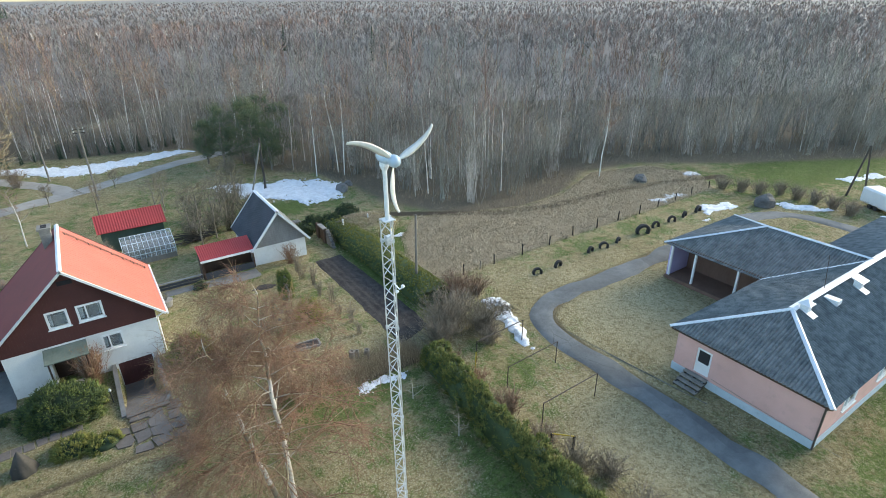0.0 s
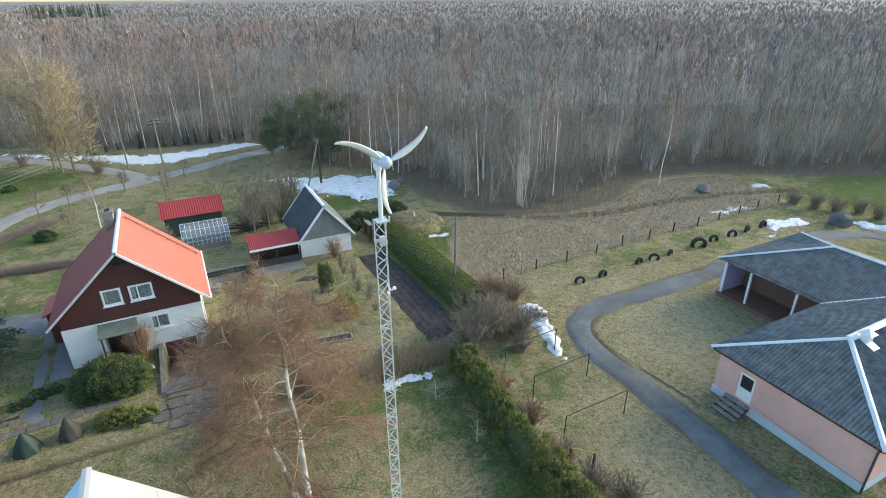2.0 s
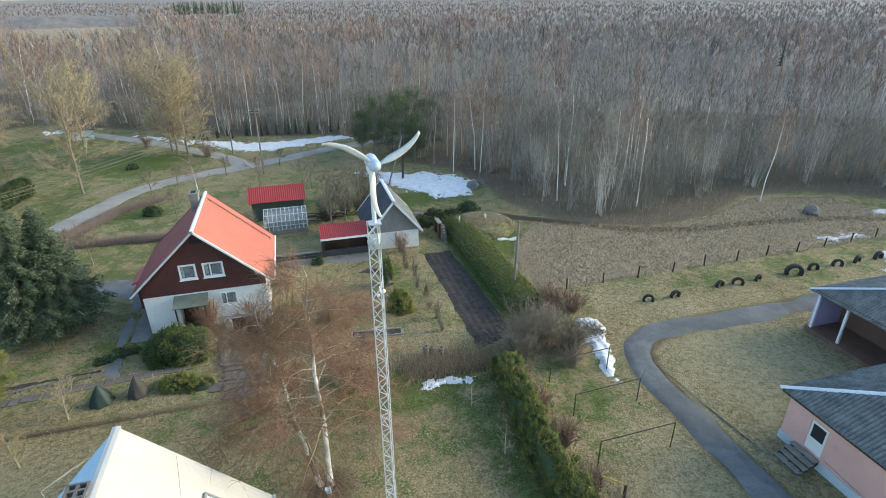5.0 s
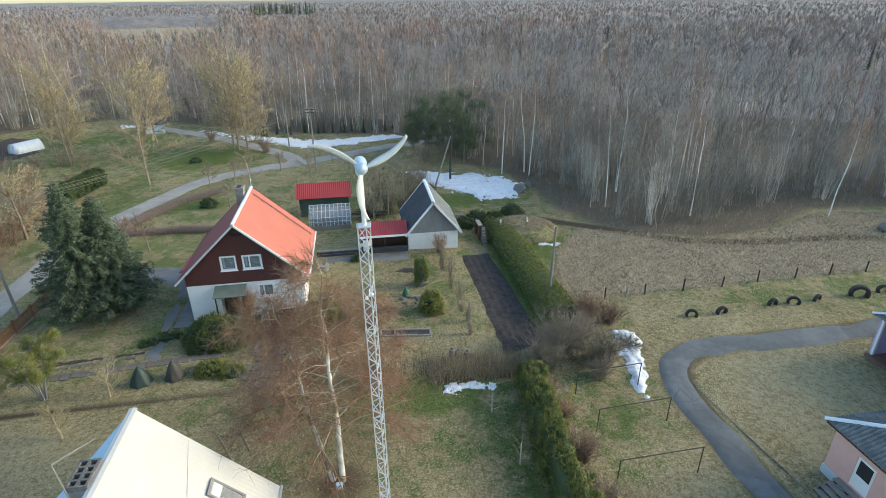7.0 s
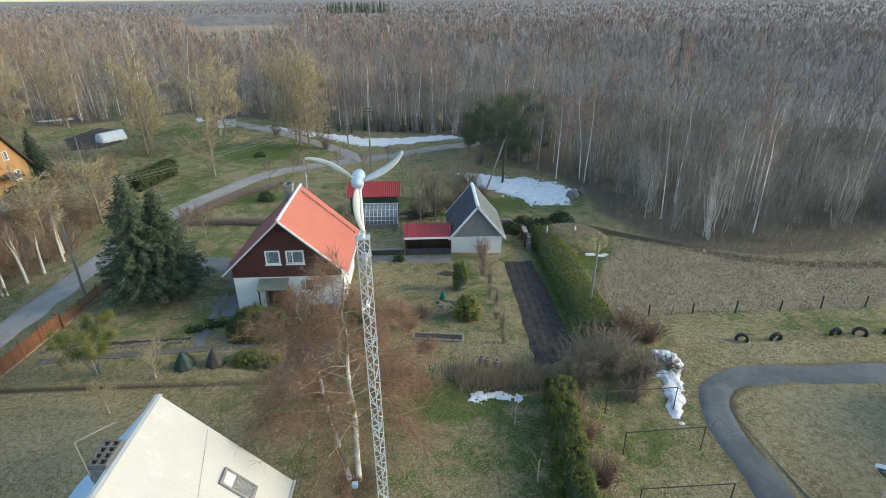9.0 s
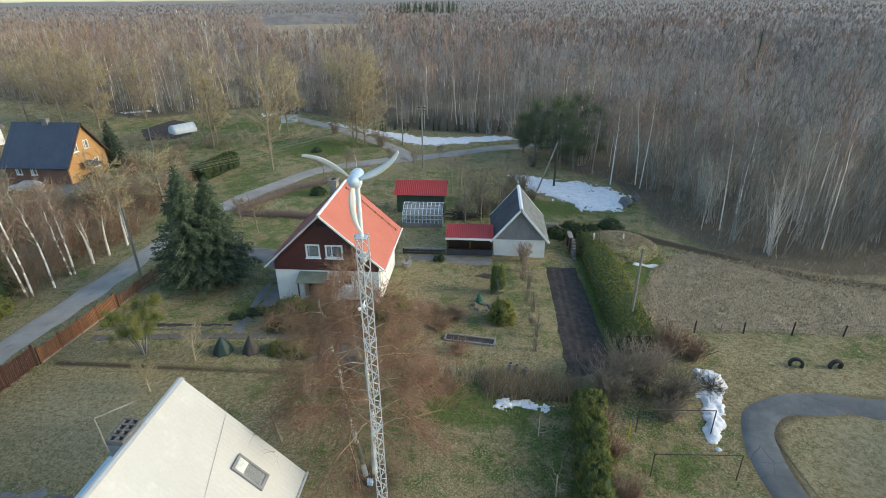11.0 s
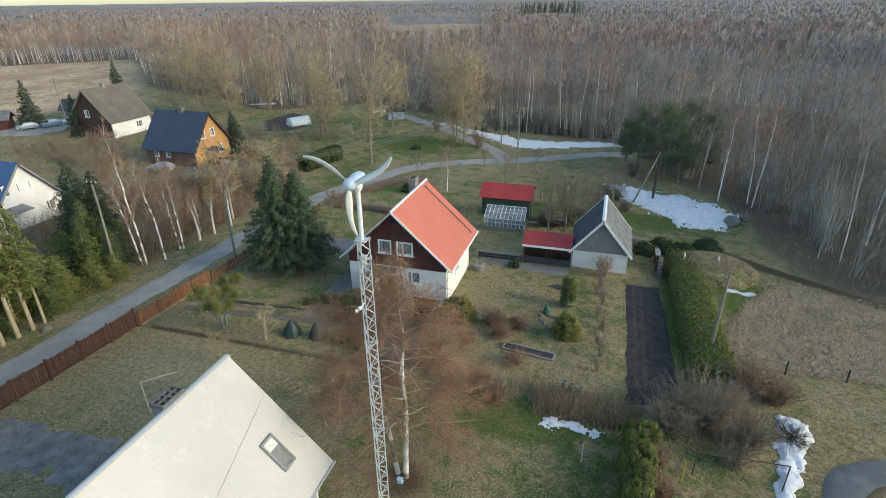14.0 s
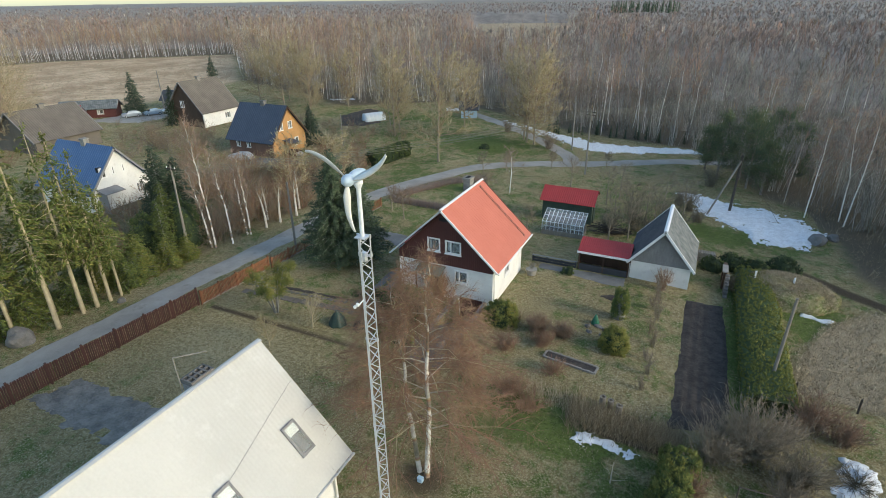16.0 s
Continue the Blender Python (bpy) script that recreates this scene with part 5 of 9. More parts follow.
def far_house(name, loc, turn, lx, ly, ze, zr, wall_mat, roof_mat, label, windows=(), chimney=True, gable_mat=None, zb=-0.6, over=0.4):
    """A plain gabled house, ridge along its own x, standing about its middle."""
    h = thing(name, loc, label, "house", turn=turn)
    x, y = lx / 2, ly / 2
    g = gable_mat or wall_mat
    holes = {0: [], 1: [], 2: [], 3: []}
    for side, s, z, w, hh in windows:
        holes[side].append((s, s + w, z, z + hh))
    walls(h, "wall", wall_mat, "",
          ((-x, -y), (x, -y), zb, ze, 0.2, holes[0]),
          ((x, y), (-x, y), zb, ze, 0.2, holes[2]))
    walls(h, "gable_wall", g, "",
          ((x, -y + 0.2), (x, y - 0.2), zb, [(0, ze), (y - 0.2, zr - 0.15), (2 * y - 0.4, ze)], 0.2, holes[1]),
          ((-x, y - 0.2), (-x, -y + 0.2), zb, [(0, ze), (y - 0.2, zr - 0.15), (2 * y - 0.4, ze)], 0.2, holes[3]))
    sl = (zr - ze) / y
    for s in (-1, 1):
        bm = bmesh.new()
        ey = s * (y + over)
        slab(bm, [(-x - over, 0, zr), (x + over, 0, zr), (x + over, ey, ze - over * sl), (-x - over, ey, ze - over * sl)], 0.1)
        r = part("roof", bm, roof_mat, h)
        bm = bmesh.new()
        waves(bm, (-x - over, ey, ze - over * sl + 0.03), (x + over, ey, ze - over * sl + 0.03), (-x - over, 0, zr + 0.03), (x + over, 0, zr + 0.03), 0.35, 0.04)
        part("roof_sheet", bm, roof_mat, r)
    for sx in (-1, 1):
        for s in (-1, 1):
            xe = sx * (x + over)
            part("bargeboard", slab(bmesh.new(), [(xe - 0.06, 0, zr + 0.04), (xe + 0.06, 0, zr + 0.04), (xe + 0.06, s * (y + over), ze - over * sl + 0.04), (xe - 0.06, s * (y + over), ze - over * sl + 0.04)], 0.2), M["dark_wood"] if g is M["orange_wood"] else M["grey_boards"], h, "")
    for side, s, z, w, hh in windows:
        if side == 0:
            window(h, (-x + s, -y, z), 0, w, hh, M["white_paint"], 1)
        elif side == 1:
            window(h, (x, -y + 0.2 + s, z), 90, w, hh, M["white_paint"], 1)
        elif side == 2:
            window(h, (x - s, y, z), 180, w, hh, M["white_paint"], 1)
        else:
            window(h, (-x, y - 0.2 - s, z), 270, w, hh, M["white_paint"], 1)
    if chimney:
        part("chimney", boxes((-0.36, 0.36, -0.3, 0.3, zr - 0.8, zr + 0.42), (-0.43, 0.43, -0.37, 0.37, zr + 0.42, zr + 0.52)), M["brick"], h)
    return h


red_house()
outbuilding()
green_shed()
pink_building()
white_house()


# ---- plants ----
class Growth:
    """Collects stems (tubes) and twigs or needles (three-sided spikes) as arrays."""

    def __init__(self):
        self.v, self.q, self.t, self.c, self.n = [], [], [], [], 0

    def stem(self, pts, radii, tint, sides=5):
        pts = np.asarray(pts, float)
        k = len(pts)
        d = np.gradient(pts, axis=0)
        d /= np.linalg.norm(d, axis=1, keepdims=True) + 1e-9
        ref = np.array([0.31, 0.95, 0.02]) if abs(d[0, 2]) > 0.5 else np.array([0.02, 0.05, 1.0])
        u = np.cross(d, ref)
        u /= np.linalg.norm(u, axis=1, keepdims=True) + 1e-9
        w = np.cross(d, u)
        a = np.arange(sides) * 2 * np.pi / sides
        ring = pts[:, None] + np.asarray(radii, float)[:, None, None] * (u[:, None] * np.cos(a)[None, :, None] + w[:, None] * np.sin(a)[None, :, None])
        self.v.append(ring.reshape(-1, 3))
        i = np.arange(k * sides).reshape(k, sides) + self.n
        j = np.roll(i, -1, axis=1)
        self.q.append(np.stack([i[:-1], j[:-1], j[1:], i[1:]], -1).reshape(-1, 4))
        self.c.append(np.broadcast_to(np.repeat(np.asarray(tint, float).reshape(-1), sides if np.ndim(tint) else k * sides), k * sides) if np.ndim(tint) else np.full(k * sides, tint))
        self.n += k * sides

    def spikes(self, p0, p1, r, tint, bend=None):
        """Tapering twigs from p0 to p1; with bend, each has a joint displaced by it."""
        p0, p1 = np.asarray(p0, float), np.asarray(p1, float)
        m = len(p0)
        if not m:
            return
        r = np.broadcast_to(np.asarray(r, float), (m,))
        tint = np.broadcast_to(np.asarray(tint, float), (m,))
        d = p1 - p0
        d /= np.linalg.norm(d, axis=1, keepdims=True) + 1e-9
        u = np.cross(d, np.array([0.37, 0.21, 0.9]))
        u /= np.linalg.norm(u, axis=1, keepdims=True) + 1e-9
        w = np.cross(d, u)
        a = np.arange(3) * 2 * np.pi / 3
        off = u[:, None] * np.cos(a)[None, :, None] + w[:, None] * np.sin(a)[None, :, None]
        base = p0[:, None] + off * r[:, None, None]
        if bend is None:
            self.v.append(np.concatenate([base, p1[:, None]], 1).reshape(-1, 3))
            i = np.arange(m)[:, None] * 4 + self.n
            for k in range(3):
                self.t.append(np.concatenate([i + k, i + (k + 1) % 3, i + 3], 1))
            self.c.append(np.repeat(tint, 4))
            self.n += 4 * m
        else:
            mid = (p0 + p1) / 2 + bend
            ring = mid[:, None] + off * (r * 0.7)[:, None, None]
            self.v.append(np.concatenate([base, ring, p1[:, None]], 1).reshape(-1, 3))
            i = np.arange(m)[:, None] * 7 + self.n
            for k in range(3):
                self.q.append(np.concatenate([i + k, i + (k + 1) % 3, i + 3 + (k + 1) % 3, i + 3 + k], 1))
                self.t.append(np.concatenate([i + 3 + k, i + 3 + (k + 1) % 3, i + 6], 1))
            self.c.append(np.repeat(tint, 7))
            self.n += 7 * m

    def slivers(self, p0, p1, r, tint):
        """Thin twigs seen only from far off, a single face each."""
        p0, p1 = np.asarray(p0, float), np.asarray(p1, float)
        m = len(p0)
        side = unit(np.cross(p1 - p0, np.random.default_rng(m).normal(0, 1, (m, 3)))) * np.broadcast_to(np.asarray(r, float), (m,))[:, None]
        self.v.append(np.stack([p0 - side, p0 + side, p1], 1).reshape(-1, 3))
        self.t.append(np.arange(3 * m).reshape(m, 3) + self.n)
        self.c.append(np.repeat(np.broadcast_to(np.asarray(tint, float), (m,)), 3))
        self.n += 3 * m

    def arrays(self):
        cat = lambda a, w: np.concatenate(a) if a else np.zeros((0, w), int)
        return np.concatenate(self.v), cat(self.q, 4), cat(self.t, 3), np.concatenate(self.c)

    def mesh(self, name, material, parent=None, label=""):
        v, q, t, c = self.arrays()
        return mesh_np(name, v, [q, t], c, material, parent, label)


def unit(a):
    return a / (np.linalg.norm(a, axis=-1, keepdims=True) + 1e-9)


def bare_tree(rng, height, r0, crown=0.3, start=0.3, limbs=14, rise=0.7, subs=4, twigs=10, twig_len=0.9, twig_r=0.012, droop=0.0, bark=0.3, tone=0.3, lean=(0, 0), bend=True, sides=6, jitter=0.08, white_to=0.75, lite=False, loose=0.55, lift=0.25, oval=False):
    """A leafless tree. crown: limb length as a part of the height; rise: how steeply limbs climb; droop: how far twigs hang."""
    wood, fine = Growth(), Growth()
    n = 8 if sides < 8 else 30
    tt = np.linspace(0, 1, n)
    wob = np.cumsum(rng.normal(0, 0.011 * height * (8 / n) ** 0.5, (n, 2)), 0) * tt[:, None]
    pts = np.stack([wob[:, 0] + lean[0] * tt * height, wob[:, 1] + lean[1] * tt * height, tt * height * 0.96], 1)
    rad = r0 * (1 - tt) ** 0.8 + 0.012
    skin = np.where(tt < white_to, bark, bark * 0.6 + tone * 0.4)
    if sides >= 8:
        skin = np.where(rng.random(n) < 0.38, np.where(rng.random(n) < 0.5, 0.15, 0.89), skin)
    wood.stem(pts, rad, skin, sides)
    src, dirs, scale = [], [], []
    for k in range(limbs):
        f = start + (0.97 - start) * (k + rng.random()) / limbs
        base = np.array([np.interp(f, tt, pts[:, j]) for j in range(3)])
        az = k * 2.4 + rng.normal(0, 0.5)
        length = height * crown * (1.0 - 0.55 * (f - start) / (1 - start)) * rng.uniform(0.7, 1.2)
        el = rise + rng.normal(0, 0.15)
        if oval:
            ff = (f - start) / (1 - start)
            length = height * crown * (0.45 + 0.75 * math.sin(math.pi * (0.12 + 0.72 * ff))) * rng.uniform(0.8, 1.15)
            el += 0.55 * ff - 0.1
        d = np.array([math.cos(az) * math.cos(el), math.sin(az) * math.cos(el), math.sin(el)])
        ks = 3 if lite else 5
        s = np.linspace(0, 1, ks)
        limb = base + d * length * s[:, None] + rng.normal(0, 0.03 * length, (ks, 3)) * s[:, None]
        limb[:, 2] += (0.18 - droop) * length * s ** 2
        lr = max(0.012, r0 * 0.34 * (1 - f) + 0.012) * (1 - 0.85 * s)
        wood.stem(limb, lr, (np.clip(bark - 0.08 - 0.2 * s, 0.78, 1) if bark > 0.9 and not lite else bark * 0.55 + tone * 0.45), 3 if lite else 4)
        for _ in range(twigs // 2 + 2):
            g = rng.random() ** 0.7
            src.append([np.interp(g, s, limb[:, j]) for j in range(3)])
            dirs.append(d)
            scale.append(1.0)
        for _ in range(subs):
            g = rng.uniform(0.25, 0.95)
            b = np.array([np.interp(g, s, limb[:, j]) for j in range(3)])
            sd = unit(d + rng.normal(0, 0.65, 3) + np.array([0, 0, 0.25 - droop * 0.6]))
            sl = length * rng.uniform(0.3, 0.6)
            s3 = np.linspace(0, 1, 3)
            sub = b + sd * sl * s3[:, None]
            sub[:, 2] -= droop * 0.6 * sl * s3 ** 2
            if lite:
                wood.spikes(sub[:1], sub[-1:], max(lr[0] * 0.5, 0.012), tone * 0.8 + bark * 0.2 if bark < 0.9 else tone)
            else:
                wood.stem(sub, np.array([0.5, 0.3, 0.1]) * max(lr[0] * 0.9, 0.012) + 0.003, tone * 0.8 + bark * 0.2 if bark < 0.9 else tone, 3)
            for _ in range(twigs):
                g2 = rng.random() ** 0.6
                src.append([np.interp(g2, s3, sub[:, j]) for j in range(3)])
                dirs.append(sd)
                scale.append(1.0)
    src, dirs = np.array(src), np.array(dirs)
    m = len(src)
    d2 = unit(dirs * 0.8 + rng.normal(0, loose, (m, 3)) + np.array([0, 0, lift - droop * 1.5]))
    ln = twig_len * rng.uniform(0.5, 1.3, m)
    end = src + d2 * ln[:, None]
    bd = np.zeros((m, 3))
    bd[:, 2] = droop * 0.25 * ln + rng.normal(0, 0.04, m) * ln
    fine.spikes(src, end, twig_r * rng.uniform(0.7, 1.3, m), np.clip(tone + rng.normal(0, jitter, m), 0, 0.8), bd if bend else None)
    return wood, fine


def tree_thing(name, loc, label, growth, material="twig", turn=0.0, group="", crown_label="", category="tree"):
    wood, fine = growth
    ob = thing(name, loc, label, category, group, turn=turn)
    wood.mesh("trunk", M["shrub" if material == "shrub" else "twig"], ob)
    tagged(fine.mesh("crown", M[material], ob, crown_label), kind="stuff")
    return ob


def spruce(rng, height, radius, bare=0.06, tone=0.3, dense=1.0, sag=0.25, trunk_tone=0.2, irregular=0.15, spray=0.34, skip=0.0, hang=(-0.25, 0.25), fuzz=0.0):
    wood, fine = Growth(), Growth()
    tt = np.linspace(0, 1, 7)
    wood.stem(np.stack([tt * 0, tt * 0, tt * height], 1), (0.016 if bare < 0.15 else 0.0115) * height * (1 - tt) + 0.012, trunk_tone, 7)
    z = bare * height
    while z < height * 0.985:
        f = z / height
        rr = radius * (1 - f) ** 0.8 * (0.55 + 0.45 * min(1, (f - bare) / 0.12 + 0.3))
        nb = max(4, int(9 * dense * (1 - f * 0.45)))
        a0 = rng.random() * 6.28
        for k in range(nb):
            if rng.random() < skip:
                continue
            az = a0 + 2 * math.pi * k / nb + rng.normal(0, 0.15)
            ln = rr * rng.uniform(1 - irregular * 2, 1 + irregular)
            s = np.linspace(0, 1, 5)
            out = ln * s
            zz = z + rng.normal(0, 0.06) + 0.12 * ln * s - sag * ln * 1.6 * s ** 2 + 0.18 * ln * s ** 4
            br = np.stack([np.cos(az) * out, np.sin(az) * out, zz], 1)
            wood.stem(br, 0.02 * (1 - 0.8 * s) * (0.4 + ln), trunk_tone, 3)
            m = max(5, int(ln / 0.055 * dense))
            g = np.sqrt(rng.random(m)) * 0.97
            p = np.stack([np.interp(g, s, br[:, j]) for j in range(3)], 1)
            p = p + rng.normal(0, 1, (m, 3)) * fuzz
            fw = np.array([math.cos(az), math.sin(az), 0.0])
            sw = np.array([-math.sin(az), math.cos(az), 0.0])
            side = rng.choice([-1, 1], m) * rng.uniform(0.2, 1.0, m)
            d = unit(fw * rng.uniform(0.3, 1.0, m)[:, None] + sw * side[:, None] + np.array([0, 0, 1]) * rng.normal(*hang, m)[:, None])
            L = spray * rng.uniform(0.6, 1.3, m) * (0.6 + 0.6 * (1 - g)) * min(1.0, 0.45 + ln)
            fine.spikes(p, p + d * L[:, None], 0.05 * rng.uniform(0.7, 1.3, m) * (spray / 0.34), np.clip(tone + rng.normal(0, 0.1, m) + 0.18 * (g - 0.6), 0, 1))
        z += height * 0.026 / dense ** 0.5 + 0.05
    top = np.array([[0, 0, height * 0.95]])
    fine.spikes(top, top + [[0, 0, height * 0.06]], 0.05, tone)
    return wood, fine


def clumped(rng, pos, nrm, n, size):
    """Gathers the places of leaves into rounded sprays: the places, the way each leaf looks, and how light its tone is."""
    centres = rng.integers(len(pos), size=max(24, n // 15))
    radius = size * rng.uniform(0.6, 1.35, len(centres))
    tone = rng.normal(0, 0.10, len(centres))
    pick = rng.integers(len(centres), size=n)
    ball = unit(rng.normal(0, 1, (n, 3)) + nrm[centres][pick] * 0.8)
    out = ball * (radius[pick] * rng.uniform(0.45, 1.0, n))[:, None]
    # leaves turned inward get a darker tone, as shade between the sprays
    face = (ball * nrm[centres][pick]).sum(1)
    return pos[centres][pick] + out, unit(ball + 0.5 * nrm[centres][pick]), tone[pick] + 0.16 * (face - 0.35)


def leafy(rng, rx, ry, height, n, tone=0.35, leaf=0.16, flat_top=0.0, rough=0.18, up=0.4, base=0.0, leaf_r=0.03):
    """A rounded or clipped evergreen bush: a solid core, dark as its shaded inside, under a coat of small sprays."""
    fine, core = Growth(), Growth()
    u, th = rng.random(n), rng.random(n) * 2 * np.pi
    el = np.arccos(1 - u * (1.0))
    prof = np.stack([np.sin(el) * np.cos(th), np.sin(el) * np.sin(th), np.cos(el)], 1)
    if flat_top:
        prof = np.sign(prof) * np.abs(prof) ** (1 - flat_top)
    nz = np.array([noise.noise((p[0] * 2.3 + rx, p[1] * 2.3 + ry, p[2] * 2.3)) for p in prof])
    k = 1 + rough * nz + rng.normal(0, 0.04, n)
    pos = prof * k[:, None] * np.array([rx, ry, height - base]) * rng.uniform(0.86, 1.0, n)[:, None] + np.array([0, 0, base])
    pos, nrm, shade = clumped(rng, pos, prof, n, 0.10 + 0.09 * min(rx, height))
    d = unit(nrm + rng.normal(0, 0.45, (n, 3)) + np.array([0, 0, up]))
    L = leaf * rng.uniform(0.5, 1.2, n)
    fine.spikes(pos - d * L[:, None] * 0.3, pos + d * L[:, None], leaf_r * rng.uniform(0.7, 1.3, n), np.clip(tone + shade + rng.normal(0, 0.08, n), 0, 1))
    a = np.arange(12) * 2 * np.pi / 12
    hs = np.linspace(0, 1, 6)
    ring = np.array([[(rx * 0.8 * math.sqrt(max(0.02, 1 - h * h)) * math.cos(t), ry * 0.8 * math.sqrt(max(0.02, 1 - h * h)) * math.sin(t), base + (height - base) * 0.82 * h) for t in a] for h in hs])
    core.v.append(ring.reshape(-1, 3))
    i = np.arange(72).reshape(6, 12)
    j = np.roll(i, -1, 1)
    core.q.append(np.stack([i[:-1], j[:-1], j[1:], i[1:]], -1).reshape(-1, 4))
    core.q.append(np.array([[60, 61, 62, 63], [63, 64, 65, 66], [66, 67, 68, 69], [69, 70, 71, 60], [60, 63, 66, 69]]))
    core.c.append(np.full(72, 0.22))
    core.n = 72
    return core, fine


def bush_thing(name, loc, label, growth, category="bush", group="", fine_mat="leaf", turn=0.0):
    core, fine = growth
    ob = thing(name, loc, label, category, group, turn=turn)
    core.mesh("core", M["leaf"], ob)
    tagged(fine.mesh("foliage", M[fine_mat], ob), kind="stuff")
    return ob


def hedge(rng, line, width, height, n, tone=0.4, leaf=0.15, rough=0.15, leaf_r=0.03, boxy=0.55, clump=0.17, vary=1.0):
    """A clipped or ragged hedge along a line of the plan."""
    core, fine = Growth(), Growth()
    pts = [Vector((*p, 0)) for p in line]
    lens = [(b - a).length for a, b in zip(pts, pts[1:])]
    total = sum(lens)
    s = rng.random(n) * total
    th = rng.random(n) * math.pi
    cx, cz = np.cos(th), np.sin(th)
    cx, cz = np.sign(cx) * np.abs(cx) ** boxy, np.abs(cz) ** boxy
    flat = rng.random(n) < 0.4
    cx = np.where(flat, rng.uniform(-0.75, 0.75, n), cx)
    cz = np.where(flat, (1 - np.abs(cx) ** (2 / boxy)) ** (boxy / 2), cz)
    caps = rng.random(n) < 0.05
    cz = np.where(caps, cz * rng.random(n), cz)
    s = np.where(caps, np.where(rng.random(n) < 0.5, 0.002, 0.998) * total, s)
    pos, nrm = np.zeros((n, 3)), np.zeros((n, 3))
    acc = 0
    for a, b, ln in zip(pts, pts[1:], lens):
        sel = (s >= acc) & (s <= acc + ln)
        f = (s[sel] - acc) / ln
        d = (b - a) / ln
        side = np.array([-d.y, d.x])
        c = np.array(a)[:2] + np.outer(f, np.array(b - a)[:2])
        pos[sel, :2] = c + np.outer(cx[sel] * width / 2, side)
        pos[sel, 2] = cz[sel] * height
        nrm[sel, :2] = np.outer(cx[sel], side)
        nrm[sel, 2] = cz[sel]
        acc += ln
    nz = np.array([noise.noise((p[0] * 0.9, p[1] * 0.9, p[2] * 1.3)) + 0.5 * noise.noise((p[0] * 2.9, p[1] * 2.9, 3)) for p in pos])
    gz = np.array([ground_z(p[0], p[1]) for p in pos])
    nrm = unit(nrm)
    pos = pos + nrm * (rough * nz)[:, None]
    pos[:, 2] = np.maximum(pos[:, 2], 0.03) + gz
    along = np.zeros((n, 3))
    along[caps, :2] = np.sign(s[caps] - total / 2)[:, None] * np.array((pts[-1] - pts[0]).normalized())[:2]
    pos = pos + along * rng.uniform(0, 0.3, n)[:, None]
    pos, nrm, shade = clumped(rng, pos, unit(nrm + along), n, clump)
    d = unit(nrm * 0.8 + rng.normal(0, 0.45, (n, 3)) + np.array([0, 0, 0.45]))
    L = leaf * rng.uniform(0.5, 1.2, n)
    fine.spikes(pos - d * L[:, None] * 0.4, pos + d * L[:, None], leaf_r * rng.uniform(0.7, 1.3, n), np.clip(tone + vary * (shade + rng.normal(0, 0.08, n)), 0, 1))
    prof = [(-0.46, -0.1), (-0.46, 0.6), (-0.3, 0.88), (0.3, 0.88), (0.46, 0.6), (0.46, -0.1)]
    rings = []
    for k, p in enumerate(pts):
        d = (pts[min(k + 1, len(pts) - 1)] - pts[max(k - 1, 0)]).normalized()
        rings.append([(p.x - d.y * width * a, p.y + d.x * width * a, ground_z(p.x, p.y) + height * b) for a, b in prof])
    core.v.append(np.array(rings).reshape(-1, 3))
    i = np.arange(len(pts) * 6).reshape(len(pts), 6)
    core.q.append(np.stack([i[:-1, :-1], i[:-1, 1:], i[1:, 1:], i[1:, :-1]], -1).reshape(-1, 4))
    core.q.append(np.array([[0, 1, 2, 3], [0, 3, 4, 5]] + [[i[-1, 0], i[-1, 1], i[-1, 2], i[-1, 3]], [i[-1, 0], i[-1, 3], i[-1, 4], i[-1, 5]]]))
    # core in a darkened leaf tone, for the shade inside the hedge
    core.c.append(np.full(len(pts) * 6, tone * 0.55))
    core.n = len(pts) * 6
    return core, fine


def shrub(rng, radius, height, stems, tone=0.35, twigs=9, stem_r=0.012, twig_r=0.006, spread=0.75, twig_len=0.45, jitter=0.08, stem_tone=None):
    """A leafless shrub: many arching stems from one foot."""
    wood, fine = Growth(), Growth()
    src, dr = [], []
    for _ in range(stems):
        az, out = rng.random() * 6.28, radius * math.sqrt(rng.random()) * spread
        h = height * rng.uniform(0.6, 1.05) * (1 - 0.25 * (out / radius) ** 2)
        s = np.linspace(0, 1, 4)
        foot = rng.normal(0, 0.16 * radius, 2)
        pts = np.stack([foot[0] + math.cos(az) * out * s ** 1.3, foot[1] + math.sin(az) * out * s ** 1.3, h * s ** 0.85 - 0.03], 1) + rng.normal(0, 0.03 * height, (4, 3)) * s[:, None]
        wood.stem(pts, stem_r * (1 - 0.7 * s), max(0, tone - 0.06) if stem_tone is None else stem_tone, 3)
        for _ in range(twigs):
            g = rng.uniform(0.2, 1.0)
            src.append([np.interp(g, s, pts[:, j]) for j in range(3)])
            dr.append([math.cos(az) * out, math.sin(az) * out, h])
    src, dr = np.array(src), unit(np.array(dr))
    m = len(src)
    d = unit(dr + rng.normal(0, 0.5, (m, 3)))
    L = twig_len * rng.uniform(0.5, 1.3, m)
    fine.spikes(src, src + d * L[:, None], twig_r * rng.uniform(0.7, 1.3, m), np.clip(tone + rng.normal(0, jitter, m), 0, 0.85))
    return wood, fine


def shrub_thing(name, loc, label, growth, category="shrub", group="", turn=0.0):
    wood, fine = growth
    ob = thing(name, loc, label, category, group, turn=turn)
    tagged(wood.mesh("brushwood", M["shrub"], ob), kind="stuff")
    tagged(fine.mesh("twig_mass", M["shrub"], ob), kind="stuff")
    return ob


